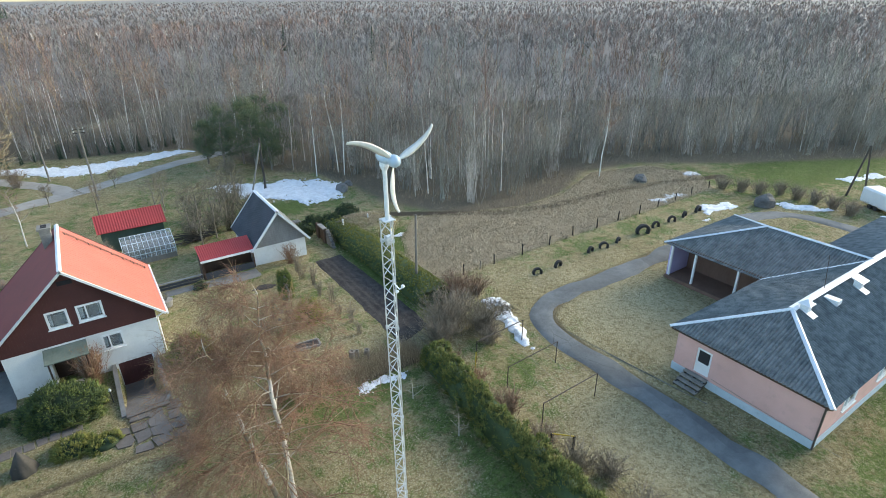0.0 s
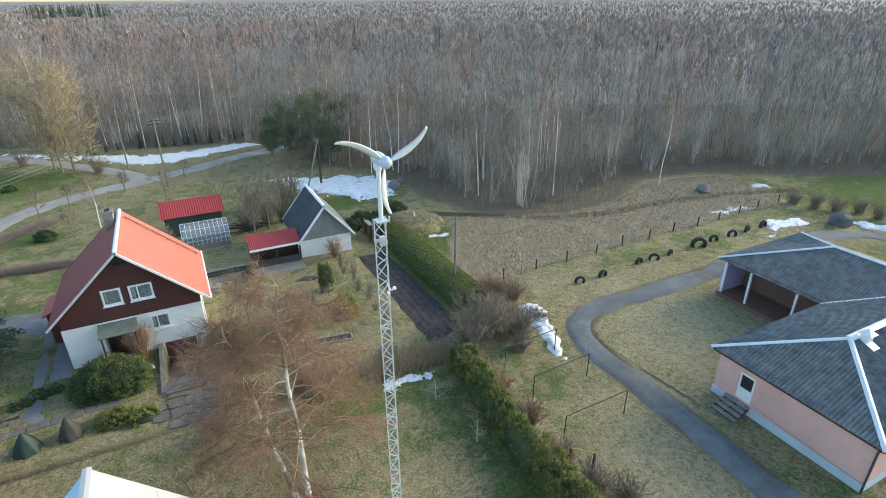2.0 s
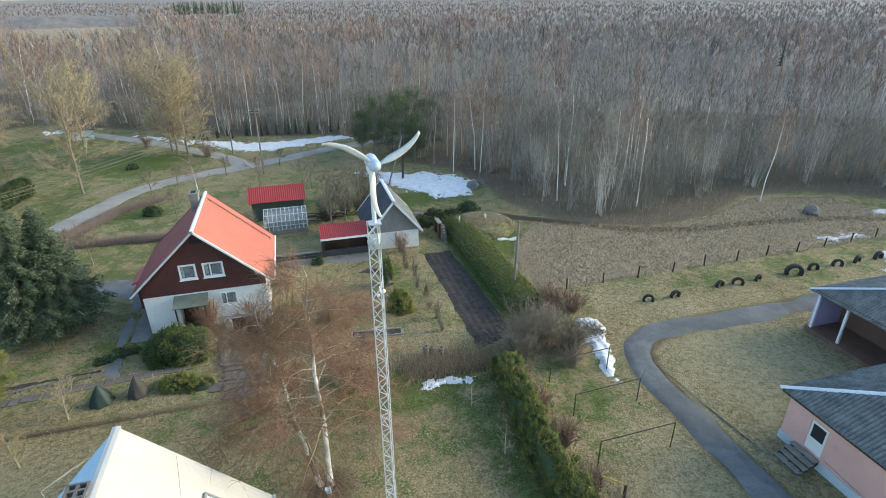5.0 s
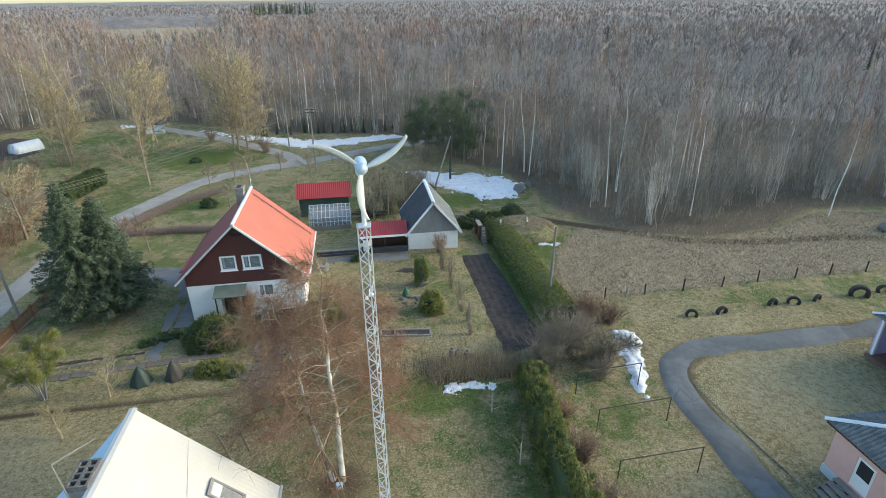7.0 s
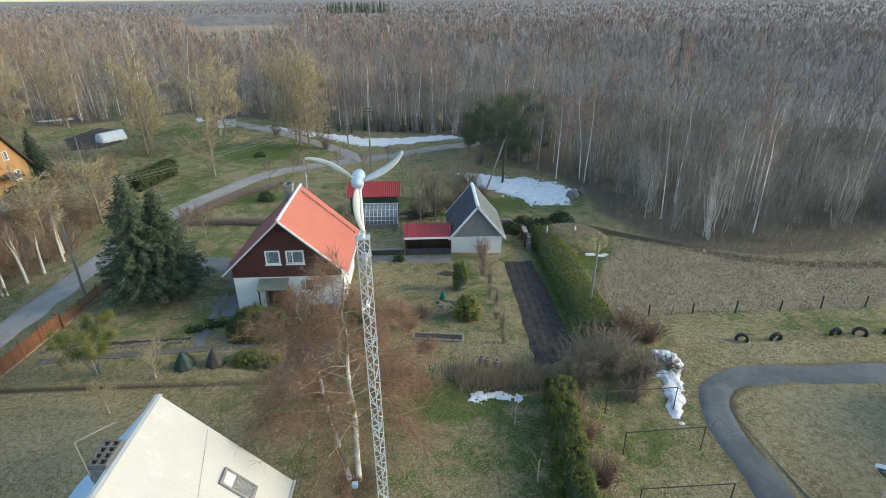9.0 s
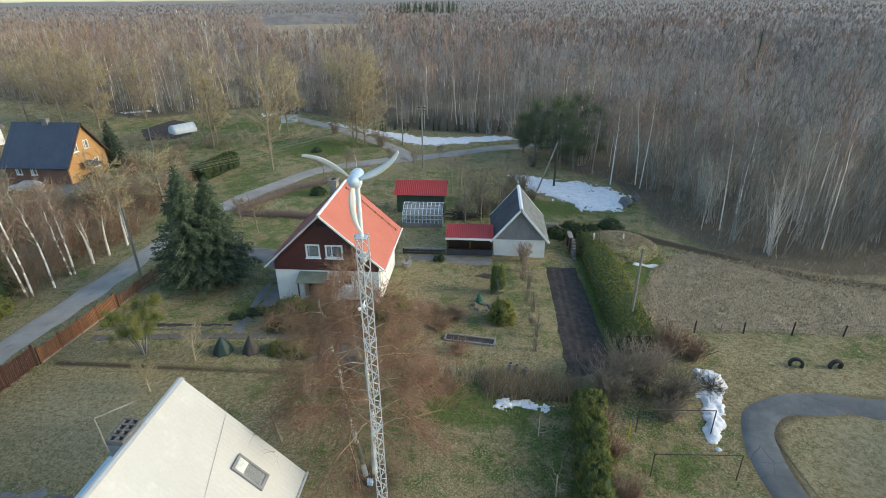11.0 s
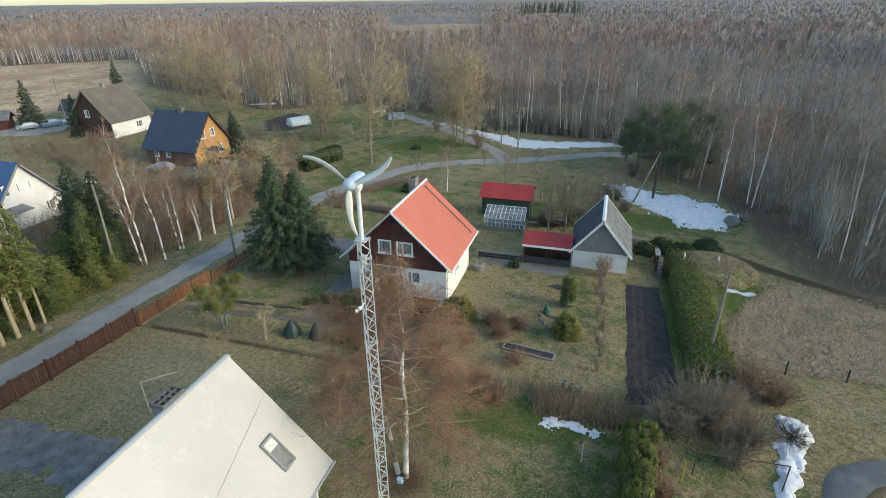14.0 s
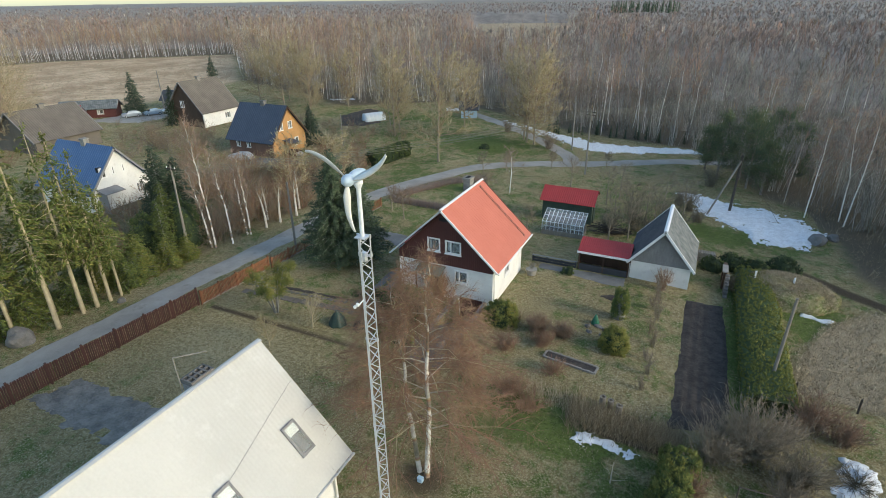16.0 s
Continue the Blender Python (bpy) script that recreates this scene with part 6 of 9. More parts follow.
def scatter(variants, places, name, label, category, material):
    """One object of many plants: places are rows of x, y, scale, turn, variant, tint shift, lean."""
    vs, qs, ts, cs, n = [], [], [], [], 0
    for x, y, sc, turn, k, dt, lx in places:
        v, q, t, c = variants[k]
        ca, sa = math.cos(turn) * sc, math.sin(turn) * sc
        w = np.empty_like(v)
        w[:, 0] = v[:, 0] * ca - v[:, 1] * sa + x + lx * v[:, 2]
        w[:, 1] = v[:, 0] * sa + v[:, 1] * ca + y + lx * 0.6 * v[:, 2]
        w[:, 2] = v[:, 2] * sc + ground_z(x, y) - 0.05
        vs.append(w)
        qs.append(q + n)
        ts.append(t + n)
        cs.append(np.where(c < 0.84, np.clip(c + dt, 0, 0.83), c))
        n += len(v)
    ob = mesh_np(name, np.concatenate(vs), [np.concatenate(qs), np.concatenate(ts)], np.concatenate(cs), M[material])
    return tagged(ob, label, category, kind="stuff")


def joined(growth):
    a, b = growth
    va, qa, ta, ca = a.arrays()
    vb, qb, tb, cb = b.arrays()
    return np.concatenate([va, vb]), np.concatenate([qa, qb + len(va)]), np.concatenate([ta, tb + len(va)]), np.concatenate([ca, cb])


rng = np.random.default_rng(7)
# woods: near trees in full, farther ones plainer
kinds_near = []
for k in range(5):  # grey-olive alders and willows
    kinds_near.append(joined(bare_tree(rng, 9.6, 0.05, crown=0.26, start=0.16, limbs=12, rise=1.0, subs=3, twigs=6, twig_len=1.2, twig_r=0.0125, bark=(0.85, 0.5, 0.84, 0.25, 0.86)[k], tone=0.08 + 0.06 * k, lean=rng.normal(0, 0.06, 2), bend=False, sides=4, lite=True, jitter=0.12, loose=0.38, lift=0.55)))
for k in range(3):  # birches
    kinds_near.append(joined(bare_tree(rng, 11.3, 0.055, crown=0.18, start=0.40, limbs=11, rise=0.9, subs=3, twigs=5, twig_len=1.1, twig_r=0.013, bark=0.97, tone=0.5, lean=rng.normal(0, 0.05, 2), bend=False, sides=4, lite=True, white_to=0.9, loose=0.4, lift=0.4)))
for k in range(4):  # thicket clumps
    kinds_near.append(joined(shrub(rng, 2.4, 8.0, 14, tone=0.06 + 0.09 * k, twigs=13, stem_r=0.029, twig_r=0.012, spread=0.9, twig_len=1.3, jitter=0.10, stem_tone=(0.845, 0.25, 0.10, 0.845)[k])))


def plain_tree(height, bark, tone, limbs, twigs, twig_r, low=0.34, wide=0.17, up=0.5):
    """A leafless tree deep in the wood: a stem, rising limbs and a rounded crown of fine twigs."""
    g = Growth()
    t3 = np.linspace(0, 1, 4)
    bx, by = rng.normal(0, 0.3, 2)
    g.stem(np.stack([bx * t3 + rng.normal(0, 0.08, 4), by * t3, t3 * height * 0.93], 1), (0.0056 if bark > 0.8 else 0.0050) * height * (1 - 0.85 * t3), np.array([bark, bark, bark * 0.6 + tone * 0.4, tone]), 3)
    f = low + (0.86 - low) * (np.arange(limbs) + rng.random(limbs)) / limbs
    az = np.arange(limbs) * 2.4 + rng.normal(0, 0.4, limbs)
    base = np.stack([bx * f, by * f, f * height * 0.93], 1)
    q = (f - low) / (1 - low)
    ln = height * wide * (0.55 + 0.75 * np.sin(np.pi * (0.15 + 0.7 * q))) * rng.uniform(0.75, 1.2, limbs)
    rise = up + 0.55 * q + rng.normal(0, 0.12, limbs)
    d = np.stack([np.cos(az) * np.cos(rise), np.sin(az) * np.cos(rise), np.sin(rise)], 1)
    tip = base + d * ln[:, None]
    g.spikes(base, tip, twig_r * 1.1, tone)
    k = np.repeat(np.arange(limbs), twigs)
    s_ = rng.uniform(0.3, 1.0, len(k))
    foot = base[k] + d[k] * (ln[k] * s_)[:, None]
    dd = unit(d[k] * 0.6 + rng.normal(0, 0.36, (len(k), 3)) + np.array([0, 0, 0.65]))
    out = height * rng.uniform(0.035, 0.085, len(k)) * (1.15 - 0.4 * s_)
    g.slivers(foot, foot + dd * out[:, None], twig_r * rng.uniform(0.7, 1.3, len(k)), np.clip(tone + rng.normal(0, 0.06, len(k)), 0, 0.8))
    return g.arrays()


kinds_mid = [plain_tree(rng.uniform(10.4, 12.0), (0.30, 0.95, 0.2, 0.80, 0.40, 0.25, 0.5, 0.15)[k], (0.44, 0.56, 0.22, 0.34, 0.60, 0.28, 0.5, 0.14)[k], 10, 18, 0.022, (0.3, 0.42, 0.26, 0.3, 0.44, 0.28, 0.36, 0.2)[k], (0.17, 0.13, 0.19, 0.18, 0.12, 0.2, 0.16, 0.2)[k], (0.95, 1.0, 0.9, 0.9, 1.05, 0.85, 0.95, 0.85)[k]) for k in range(8)]
kinds_far = [plain_tree(12.0, (0.82, 0.4, 0.84, 0.3)[k], (0.5, 0.42, 0.57, 0.34)[k], 8, 7, 0.050, 0.42, 0.2) for k in range(4)]
row_birch = [plain_tree(11.5, 0.97, 0.58, 9, 8, 0.03, 0.46, 0.12, 0.8) for k in range(3)] + [plain_tree(10.5, 0.4, 0.5, 9, 8, 0.03, 0.3)]


def wood_places(lo, hi, step, bounds, choose, size):
    x0, x1, y0, y1 = bounds
    ax, ay = np.arange(x0, x1, step), np.arange(y0, y1, step)
    X, Y = (a.ravel() for a in np.meshgrid(ax, ay))
    X, Y = X + rng.uniform(-0.5, 0.5, len(X)) * step, Y + rng.uniform(-0.5, 0.5, len(Y)) * step
    ang = np.degrees(np.arctan2(X - 6, Y + 2))
    sd = inside(FOREST, X, Y)
    open_ = np.maximum(inside(FAR_FIELD_2, X, Y), -1e9)
    keep = (sd > lo) & (sd <= hi) & (ang > -66) & (ang < 74.5) & (open_ < 0)
    rows = []
    for x, y, s in zip(X[keep], Y[keep], sd[keep]):
        if s > 9 and noise.noise((x * 0.045, y * 0.045, 33)) > 0.42:
            continue
        rows.append((x, y, size(s) * rng.uniform(0.74, 1.18) * (1 + 0.25 * noise.noise((x * 0.07, y * 0.07, 21))), rng.random() * 6.28, choose(x, y, s), rng.normal(0, 0.10) + 0.30 * noise.noise((x * 0.035, y * 0.035, 2)) + 0.15 * np.clip((-5 - x) / 40, 0, 1) - 0.12 * np.clip((x + 5) / 25, 0, 1), rng.normal(0, 0.03)))
    return rows


def near_kind(x, y, s):
    birch = 0.02 + 0.05 * (x < 27) + 0.35 * (x < 5) + 0.25 * noise.noise((x * 0.05, y * 0.05, 7))
    if rng.random() < (0.55 if s < 5 else 0.2) + 0.28 * (x > 24):
        return 8 + rng.integers(4)
    return 5 + rng.integers(3) if rng.random() < birch else rng.integers(5)


def mid_kind(x, y, s):
    v = noise.noise((x * 0.03, y * 0.03, 12)) + 0.5 * noise.noise((x * 0.11, y * 0.11, 14)) + rng.normal(0, 0.22) + 0.25 * (x < 0)
    return (1, 4, 6)[rng.integers(3)] if v > 0.12 else (2, 5, 7)[rng.integers(3)] if v < -0.15 else (0, 3, 6)[rng.integers(3)]


rows = wood_places(0.3, 13, 2.45, (-130, 125, 5, 190), near_kind, lambda s: 0.90 + 0.022 * min(s, 12))
scatter(kinds_near, rows, "woodland_edge", "dense leafless edge of alder and birch woodland", "woodland", "wood_twig")
rows = wood_places(0.3, 16, 2.3, (-330, -130, 60, 260), lambda x, y, s: rng.integers(4), lambda s: 1.0)
scatter(row_birch, rows, "far_birch_row", "pale-trunked leafless birches behind the far field", "woodland", "wood_twig")
rows = wood_places(6, 78, 3.1, (-270, 190, -10, 270), mid_kind, lambda s: 0.97 + 0.16 * rng.normal())
scatter(kinds_mid, rows, "woodland", "dense leafless birch and alder woodland", "woodland", "wood_twig")
rows = wood_places(78, 240, 6.6, (-480, 400, -60, 470), lambda x, y, s: rng.integers(4), lambda s: 1.0)
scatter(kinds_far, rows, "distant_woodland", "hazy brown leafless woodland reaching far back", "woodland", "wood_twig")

# undergrowth between the stems at the wood's edge
n = 90000
ux, uy = rng.uniform(-130, 120, n), rng.uniform(20, 135, n)
us = inside(FOREST, ux, uy)
ok = (us > 0.4) & (us < 9 + rng.normal(0, 2, n)) & (rng.random(n) < 0.25 + 0.75 * np.clip(2 - np.abs(us - 3), 0, 1) + 0.3)
ux, uy, us = ux[ok], uy[ok], us[ok]
foot = np.stack([ux, uy, np.array([ground_z(x, y) for x, y in zip(ux, uy)]) + rng.uniform(0, 2.6, len(ux)) * np.clip(us / 3, 0.1, 1)], 1)
low = Growth()
low.spikes(foot, foot + np.column_stack([rng.normal(0, 0.45, (len(ux), 2)), rng.uniform(0.8, 2.4, len(ux)) * np.clip(us / 2.5, 0.4, 1)]), 0.016, np.clip(0.2 + rng.normal(0, 0.13, len(ux)), 0, 0.7))
tagged(low.mesh("undergrowth", M["twig"]), "tangled leafless undergrowth at the wood's edge", "undergrowth", kind="stuff")

# the closed canopy of the far woods
az = np.radians(np.linspace(-80, 88, 190))
rr_ = np.concatenate([np.arange(70, 460, 6), np.geomspace(465, 3600, 60)])
AZ, RR = np.meshgrid(az, rr_)
X, Y = RR * np.sin(AZ) + 6, RR * np.cos(AZ)
sd = inside(FOREST, X, Y)
clear = inside(FAR_FIELD_2, X, Y)
Z = (np.clip((sd - 40) / 40, 0, 1) * 4.4 + np.clip((sd - 78) / 30, 0, 1) * 3.4) * np.clip(-clear / 6, 0, 1)
Z = Z + np.clip(Z / 8, 0, 1) * np.array([[1.8 * noise.noise((x * 0.07, y * 0.07, 1)) + 1.2 * noise.noise((x * 0.3, y * 0.3, 4)) for x, y in zip(a, b)] for a, b in zip(X, Y)]) - 1.6
Z = Z + np.clip((RR - 700) / 2900, 0, 1) ** 1.3 * 10.5
ii = np.arange(X.size).reshape(X.shape)
ok = (sd > 30)[:-1, :-1] & (sd > 30)[1:, 1:] & (sd > 30)[:-1, 1:] & (sd > 30)[1:, :-1]
q = np.stack([ii[:-1, :-1][ok], ii[:-1, 1:][ok], ii[1:, 1:][ok], ii[1:, :-1][ok]], 1)
tagged(mesh_np("forest_canopy", np.stack([X.ravel(), Y.ravel(), Z.ravel()], 1), [q], None, M["canopy"]), "closed brown canopy of leafless far woods", "woodland", kind="stuff")
# bare crowns standing out of it
n = 34000
ra, aa = np.exp(rng.uniform(math.log(150), math.log(1500), n)), np.radians(rng.uniform(-68, 76, n))
tx, ty = ra * np.sin(aa) + 6, ra * np.cos(aa)
ok = (inside(FOREST, tx, ty) > 66) & (inside(FAR_FIELD_2, tx, ty) < -6)
tx, ty, ra = tx[ok], ty[ok], ra[ok]
clump = np.array([noise.noise((x * 0.02, y * 0.02, 9)) + 0.6 * noise.noise((x * 0.12, y * 0.12, 5)) for x, y in zip(tx, ty)])
hz = 9.4 + 2.4 * clump + rng.uniform(-1.4, 2.4, len(tx)) + np.clip((ra - 700) / 2900, 0, 1) ** 1.3 * 10.5
tone = np.where(rng.random(len(tx)) < 0.04, 0.86, np.clip(0.40 + 0.2 * clump + rng.normal(0, 0.05, len(tx)), 0.05, 0.7))
tops = Growth()
for k in range(8):
    foot = np.column_stack([tx, ty, hz - 2.2 + rng.uniform(-0.6, 0.8, len(tx))])
    a = rng.uniform(0, 6.28, len(tx))
    reach = rng.uniform(0.2, 1.9, len(tx))
    tip = np.column_stack([tx + np.cos(a) * reach, ty + np.sin(a) * reach, hz - 0.28 * reach ** 2 + rng.normal(0, 0.3, len(tx))])
    tops.slivers(foot, tip, 0.035 + ra * 0.00028, tone)
tagged(tops.mesh("horizon_woodland", M["wood_twig"]), "endless brown leafless woodland on the horizon", "woodland", kind="stuff")

# dark conifers among the far woods
def plain_fir():
    g = Growth()
    g.stem([(0, 0, 0), (0, 0, 6), (0, 0, 12)], [0.16, 0.1, 0.02], 0.1, 3)
    f = np.linspace(0.06, 0.97, 84)
    a = np.arange(84) * 2.4
    p0 = np.stack([0 * f, 0 * f, f * 12], 1)
    ln = 2.3 * (1 - f) ** 0.85 * rng.uniform(0.7, 1.15, 84) + 0.2
    g.spikes(p0, p0 + np.stack([np.cos(a) * ln, np.sin(a) * ln, -0.28 * ln], 1), 0.30 * (1 - 0.6 * f), np.clip(0.2 + rng.normal(0, 0.06, 84), 0, 1))
    return g.arrays()


fir = [plain_fir() for _ in range(3)]
rows = []
for _ in range(60):
    a, d = radians(rng.uniform(-66, 76)), rng.uniform(150, 900)
    x, y = d * math.sin(a) + 6, d * math.cos(a)
    if inside(FOREST, [x], [y])[0] > 30 and inside(FAR_FIELD_2, [x], [y])[0] < -4:
        rows.append((x, y, rng.uniform(0.8, 1.15), rng.random() * 6, rng.integers(3), 0, 0))
for _ in range(70):
    x, y = rng.uniform(-84, -26), 565 + rng.normal(0, 12)
    rows.append((x, y, rng.uniform(1.15, 1.6), rng.random() * 6, rng.integers(3), 0.3, 0))
for _ in range(26):
    x, y = rng.uniform(-12, 12), 90 + rng.uniform(0.5, 3)
    rows.append((x, y, rng.uniform(0.14, 0.28), rng.random() * 6, rng.integers(3), 0.2, 0))
scatter(fir, rows, "distant_conifers", "scattered dark spruces rising from the leafless woods", "conifer", "needle")


# ---- trees and plants, one by one ----
rng = np.random.default_rng(11)
G = ground_z


def at(x, y, dz=0.0):
    return (x, y, G(x, y) + dz)


# two weeping birches in the near garden
tree_thing("birch_tree", at(3.75, 17.35, -0.05), "leafless birch with white trunk and reddish hanging twigs", bare_tree(rng, 11.2, 0.125, crown=0.41, start=0.25, limbs=34, rise=0.55, subs=9, twigs=25, twig_len=0.8, twig_r=0.0064, droop=0.62, bark=0.96, tone=0.58, lean=(-0.02, 0.10), sides=9, loose=0.7), "shrub", group="garden birches")
tree_thing("birch_tree", at(3.3, 17.45, -0.05), "leaning leafless birch with grey-white trunk and hanging twigs", bare_tree(rng, 9.4, 0.11, crown=0.45, start=0.27, limbs=30, rise=0.5, subs=9, twigs=25, twig_len=0.8, twig_r=0.0064, droop=0.62, bark=0.92, tone=0.56, lean=(-0.20, 0.13), sides=9, loose=0.7), "shrub", group="garden birches")

# double spruce by the road
for x, y, hh, r in ((-13.4, 34.4, 9.8, 3.3), (-11.9, 35.2, 8.7, 2.9)):
    tree_thing("spruce_tree", at(x, y, -0.05), "dense dark blue-green spruce on the lawn", spruce(rng, hh, r, 0.09, 0.60, 1.7, irregular=0.3, spray=0.30, hang=(-0.1, 0.5), fuzz=0.10), "needle", group="lawn spruces")
# tall thinned spruces beyond the road
for x, y, hh in ((-25.8, 18.3, 15.0), (-26.3, 20.4, 13.8), (-26.2, 21.4, 13.4), (-26.1, 22.4, 11.6), (-26.1, 23.3, 9.6), (-29.0, 17.0, 11.5), (-29.5, 21.0, 10.0), (-28.5, 14.5, 12.5), (-27.8, 19.3, 10.8), (-28.6, 23.0, 9.4), (-27.6, 16.4, 11.4), (-30.8, 18.8, 10.4), (-31.5, 15.5, 11.5)):
    tree_thing("spruce_tree", at(x, y, -0.05), "tall olive-green spruce with bare pale lower trunk", spruce(rng, hh * rng.uniform(0.96, 1.03), rng.uniform(2.0, 2.6), rng.uniform(0.27, 0.36), 0.72, 0.92, sag=0.34, trunk_tone=0.77, irregular=0.45, spray=0.40, skip=0.28, hang=(-0.45, 0.5), fuzz=0.13), "leaf", group="roadside spruces")
for k, (x, y, hh, r) in enumerate(((-27.5, 25.5, 2.6, 1.6), (-28.8, 27.2, 3.4, 1.7), (-27.2, 28.6, 2.6, 1.5), (-29.0, 30.0, 5.4, 1.5), (-30.2, 31.5, 6.4, 1.6), (-28.6, 23.6, 2.2, 1.3), (-31.5, 24.5, 3.0, 2.0), (-30, 19, 2.4, 2.0), (-31, 15, 2.6, 2.0), (-28.2, 20.8, 2.6, 1.7), (-28.4, 18.0, 2.8, 1.8), (-27.9, 26.4, 3.4, 1.6), (-26.9, 24.6, 2.4, 1.4), (-29.6, 25.0, 4.0, 1.8), (-26.9, 30.4, 2.2, 1.2), (-28.3, 15.8, 2.6, 1.8))):
    tree_thing("young_spruce", at(x, y, -0.05), "bushy young spruce thicket beside the road", spruce(rng, hh, r, 0.0, 0.58 + 0.1 * (k % 3), 0.9, irregular=0.35, spray=0.34, fuzz=0.12), "leaf", group="roadside thicket")
# roadside birches, some with cut tops
for x, y, hh, ln in ((-26.2, 32.9, 12.2, (-0.06, 0.04)), (-26.6, 32.8, 8.0, (-0.16, 0.0)), (-25.5, 34.3, 9.0, (-0.05, 0.03)), (-25.9, 36.6, 8.0, (-0.10, 0.02)), (-25.6, 36.7, 7.8, (0.0, 0.03))):
    tree_thing("birch_tree", at(x, y, -0.05), "slender leafless birch with white trunk by the road", bare_tree(rng, hh, 0.08, crown=0.20, start=0.35, limbs=20, rise=0.95, subs=4, twigs=7, twig_len=0.6, twig_r=0.009, bark=0.97, tone=0.58, lean=ln, bend=False, sides=8), group="roadside birches")
for x, y, hh in ((-25.3, 38.6, 4.4), (-25.0, 40.3, 4.2), (-26.8, 40.4, 4.3), (-24.7, 42.5, 4.0), (-25.8, 44.3, 4.8)):
    tree_thing("pollard_tree", at(x, y, -0.05), "pollarded pale tree with stubby limbs by the road", bare_tree(rng, hh, 0.12, crown=0.3, start=0.5, limbs=9, rise=1.0, subs=2, twigs=5, twig_len=0.6, twig_r=0.010, bark=0.90, tone=0.66, sides=6), group="roadside pollards")
# large ochre trees of the far gardens
for x, y, hh, cr, sp in ((-20.3, 67.6, 12.2, 0.34, 0.2), (-34.4, 79.6, 11.9, 0.26, 0.25), (-12.4, 83.3, 11.6, 0.34, 0.12), (-10.9, 82.3, 10.6, 0.34, 0.12), (-13.4, 85.0, 11.0, 0.34, 0.15), (-26.5, 91.0, 9.4, 0.32, 0.2), (-58, 100, 9.2, 0.34, 0.2), (-66, 97.5, 10.3, 0.36, 0.18), (-75.0, 101, 11.5, 0.36, 0.18), (-70.5, 94, 10.5, 0.36, 0.15), (-80, 97, 9.5, 0.36, 0.15), (-62, 92, 9.0, 0.36, 0.15), (-93.7, 53.3, 11.5, 0.36, 0.15), (-90.5, 49.0, 11.8, 0.36, 0.15), (-84, 47, 8.5, 0.36, 0.15), (-26.5, 52.0, 5.5, 0.36, 0.15), (-29, 47, 5.5, 0.36, 0.15), (-36, 84, 8.5, 0.3, 0.25)):
    tree_thing("deciduous_tree", at(x, y, -0.05), "broad leafless tree with ochre twigs", bare_tree(rng, hh, 0.155, crown=cr * 1.15, start=sp * 0.8, limbs=30, rise=0.42, subs=9, twigs=12, twig_len=0.06 * hh, twig_r=0.026, bark=0.30, tone=0.785, bend=False, sides=6, oval=True, lift=0.35, lite=True, jitter=0.03), "shrub", group="far garden trees")
# white birches standing before the woods
for x, y, hh, ln in ((23.5, 64.1, 10.2, (0.01, 0)), (26.5, 64.2, 11.0, (-0.02, 0)), (26.7, 62.8, 11.2, (0.04, 0.0)), (51.7, 42.8, 10.0, (0.05, 0)), (19.0, 84.0, 11.5, (0.06, 0.02)), (20.5, 86.0, 12, (0.0, 0.0)), (22.8, 83.0, 11.8, (0.09, 0.0)), (6, 93.5, 11.8, (0.02, 0)), (8.5, 93, 12.2, (-0.03, 0)), (10.5, 94, 11.5, (0.05, 0)), (-47, 112, 11.5, (-0.12, 0))):
    tree_thing("birch_tree", at(x, y, -0.05), "tall leafless birch, white trunk against dark woods", bare_tree(rng, hh, 0.06, crown=0.20, start=0.42, limbs=18, rise=0.9, subs=5, twigs=7, twig_len=0.9, twig_r=0.010, droop=0.1, bark=1.0, tone=0.6, lean=ln, bend=False, sides=6, white_to=0.95), group="woodland birches")


def pine(hh, r, tone=0.50):
    wood, fine = bare_tree(rng, hh, 0.13, crown=0.30, start=0.14, limbs=26, rise=0.3, subs=3, twigs=1, twig_len=0.3, bark=0.45, tone=0.38, sides=6)
    v = wood.arrays()[0]
    pts = v[(np.hypot(v[:, 0], v[:, 1]) > 0.7) | (v[:, 2] > hh * 0.9)]
    pts = pts[rng.permutation(len(pts))[:170]]
    m = 8000
    pick = rng.integers(len(pts), size=m)
    ball = unit(rng.normal(0, 1, (m, 3)) + np.array([0, 0, 0.3]))
    p = pts[pick] + ball * rng.uniform(0.05, 0.72, m)[:, None]
    d = unit(ball + np.array([0, 0, 0.5]))
    fine = Growth()
    # needles on top of each tuft are toned lighter, as lit from above
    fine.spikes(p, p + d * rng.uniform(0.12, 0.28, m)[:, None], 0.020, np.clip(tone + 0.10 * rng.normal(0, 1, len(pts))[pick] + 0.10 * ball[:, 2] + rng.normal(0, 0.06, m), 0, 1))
    return wood, fine


for x, y, hh in ((15.1, 75.7, 8.6), (18.3, 72.3, 9.8), (17.6, 75.5, 8.8), (21.0, 77.0, 9.2), (13.6, 78.5, 6.0), (19.8, 70.4, 6.5), (22.8, 74.6, 8.2)):
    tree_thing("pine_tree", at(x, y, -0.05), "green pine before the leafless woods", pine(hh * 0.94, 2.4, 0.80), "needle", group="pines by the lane")
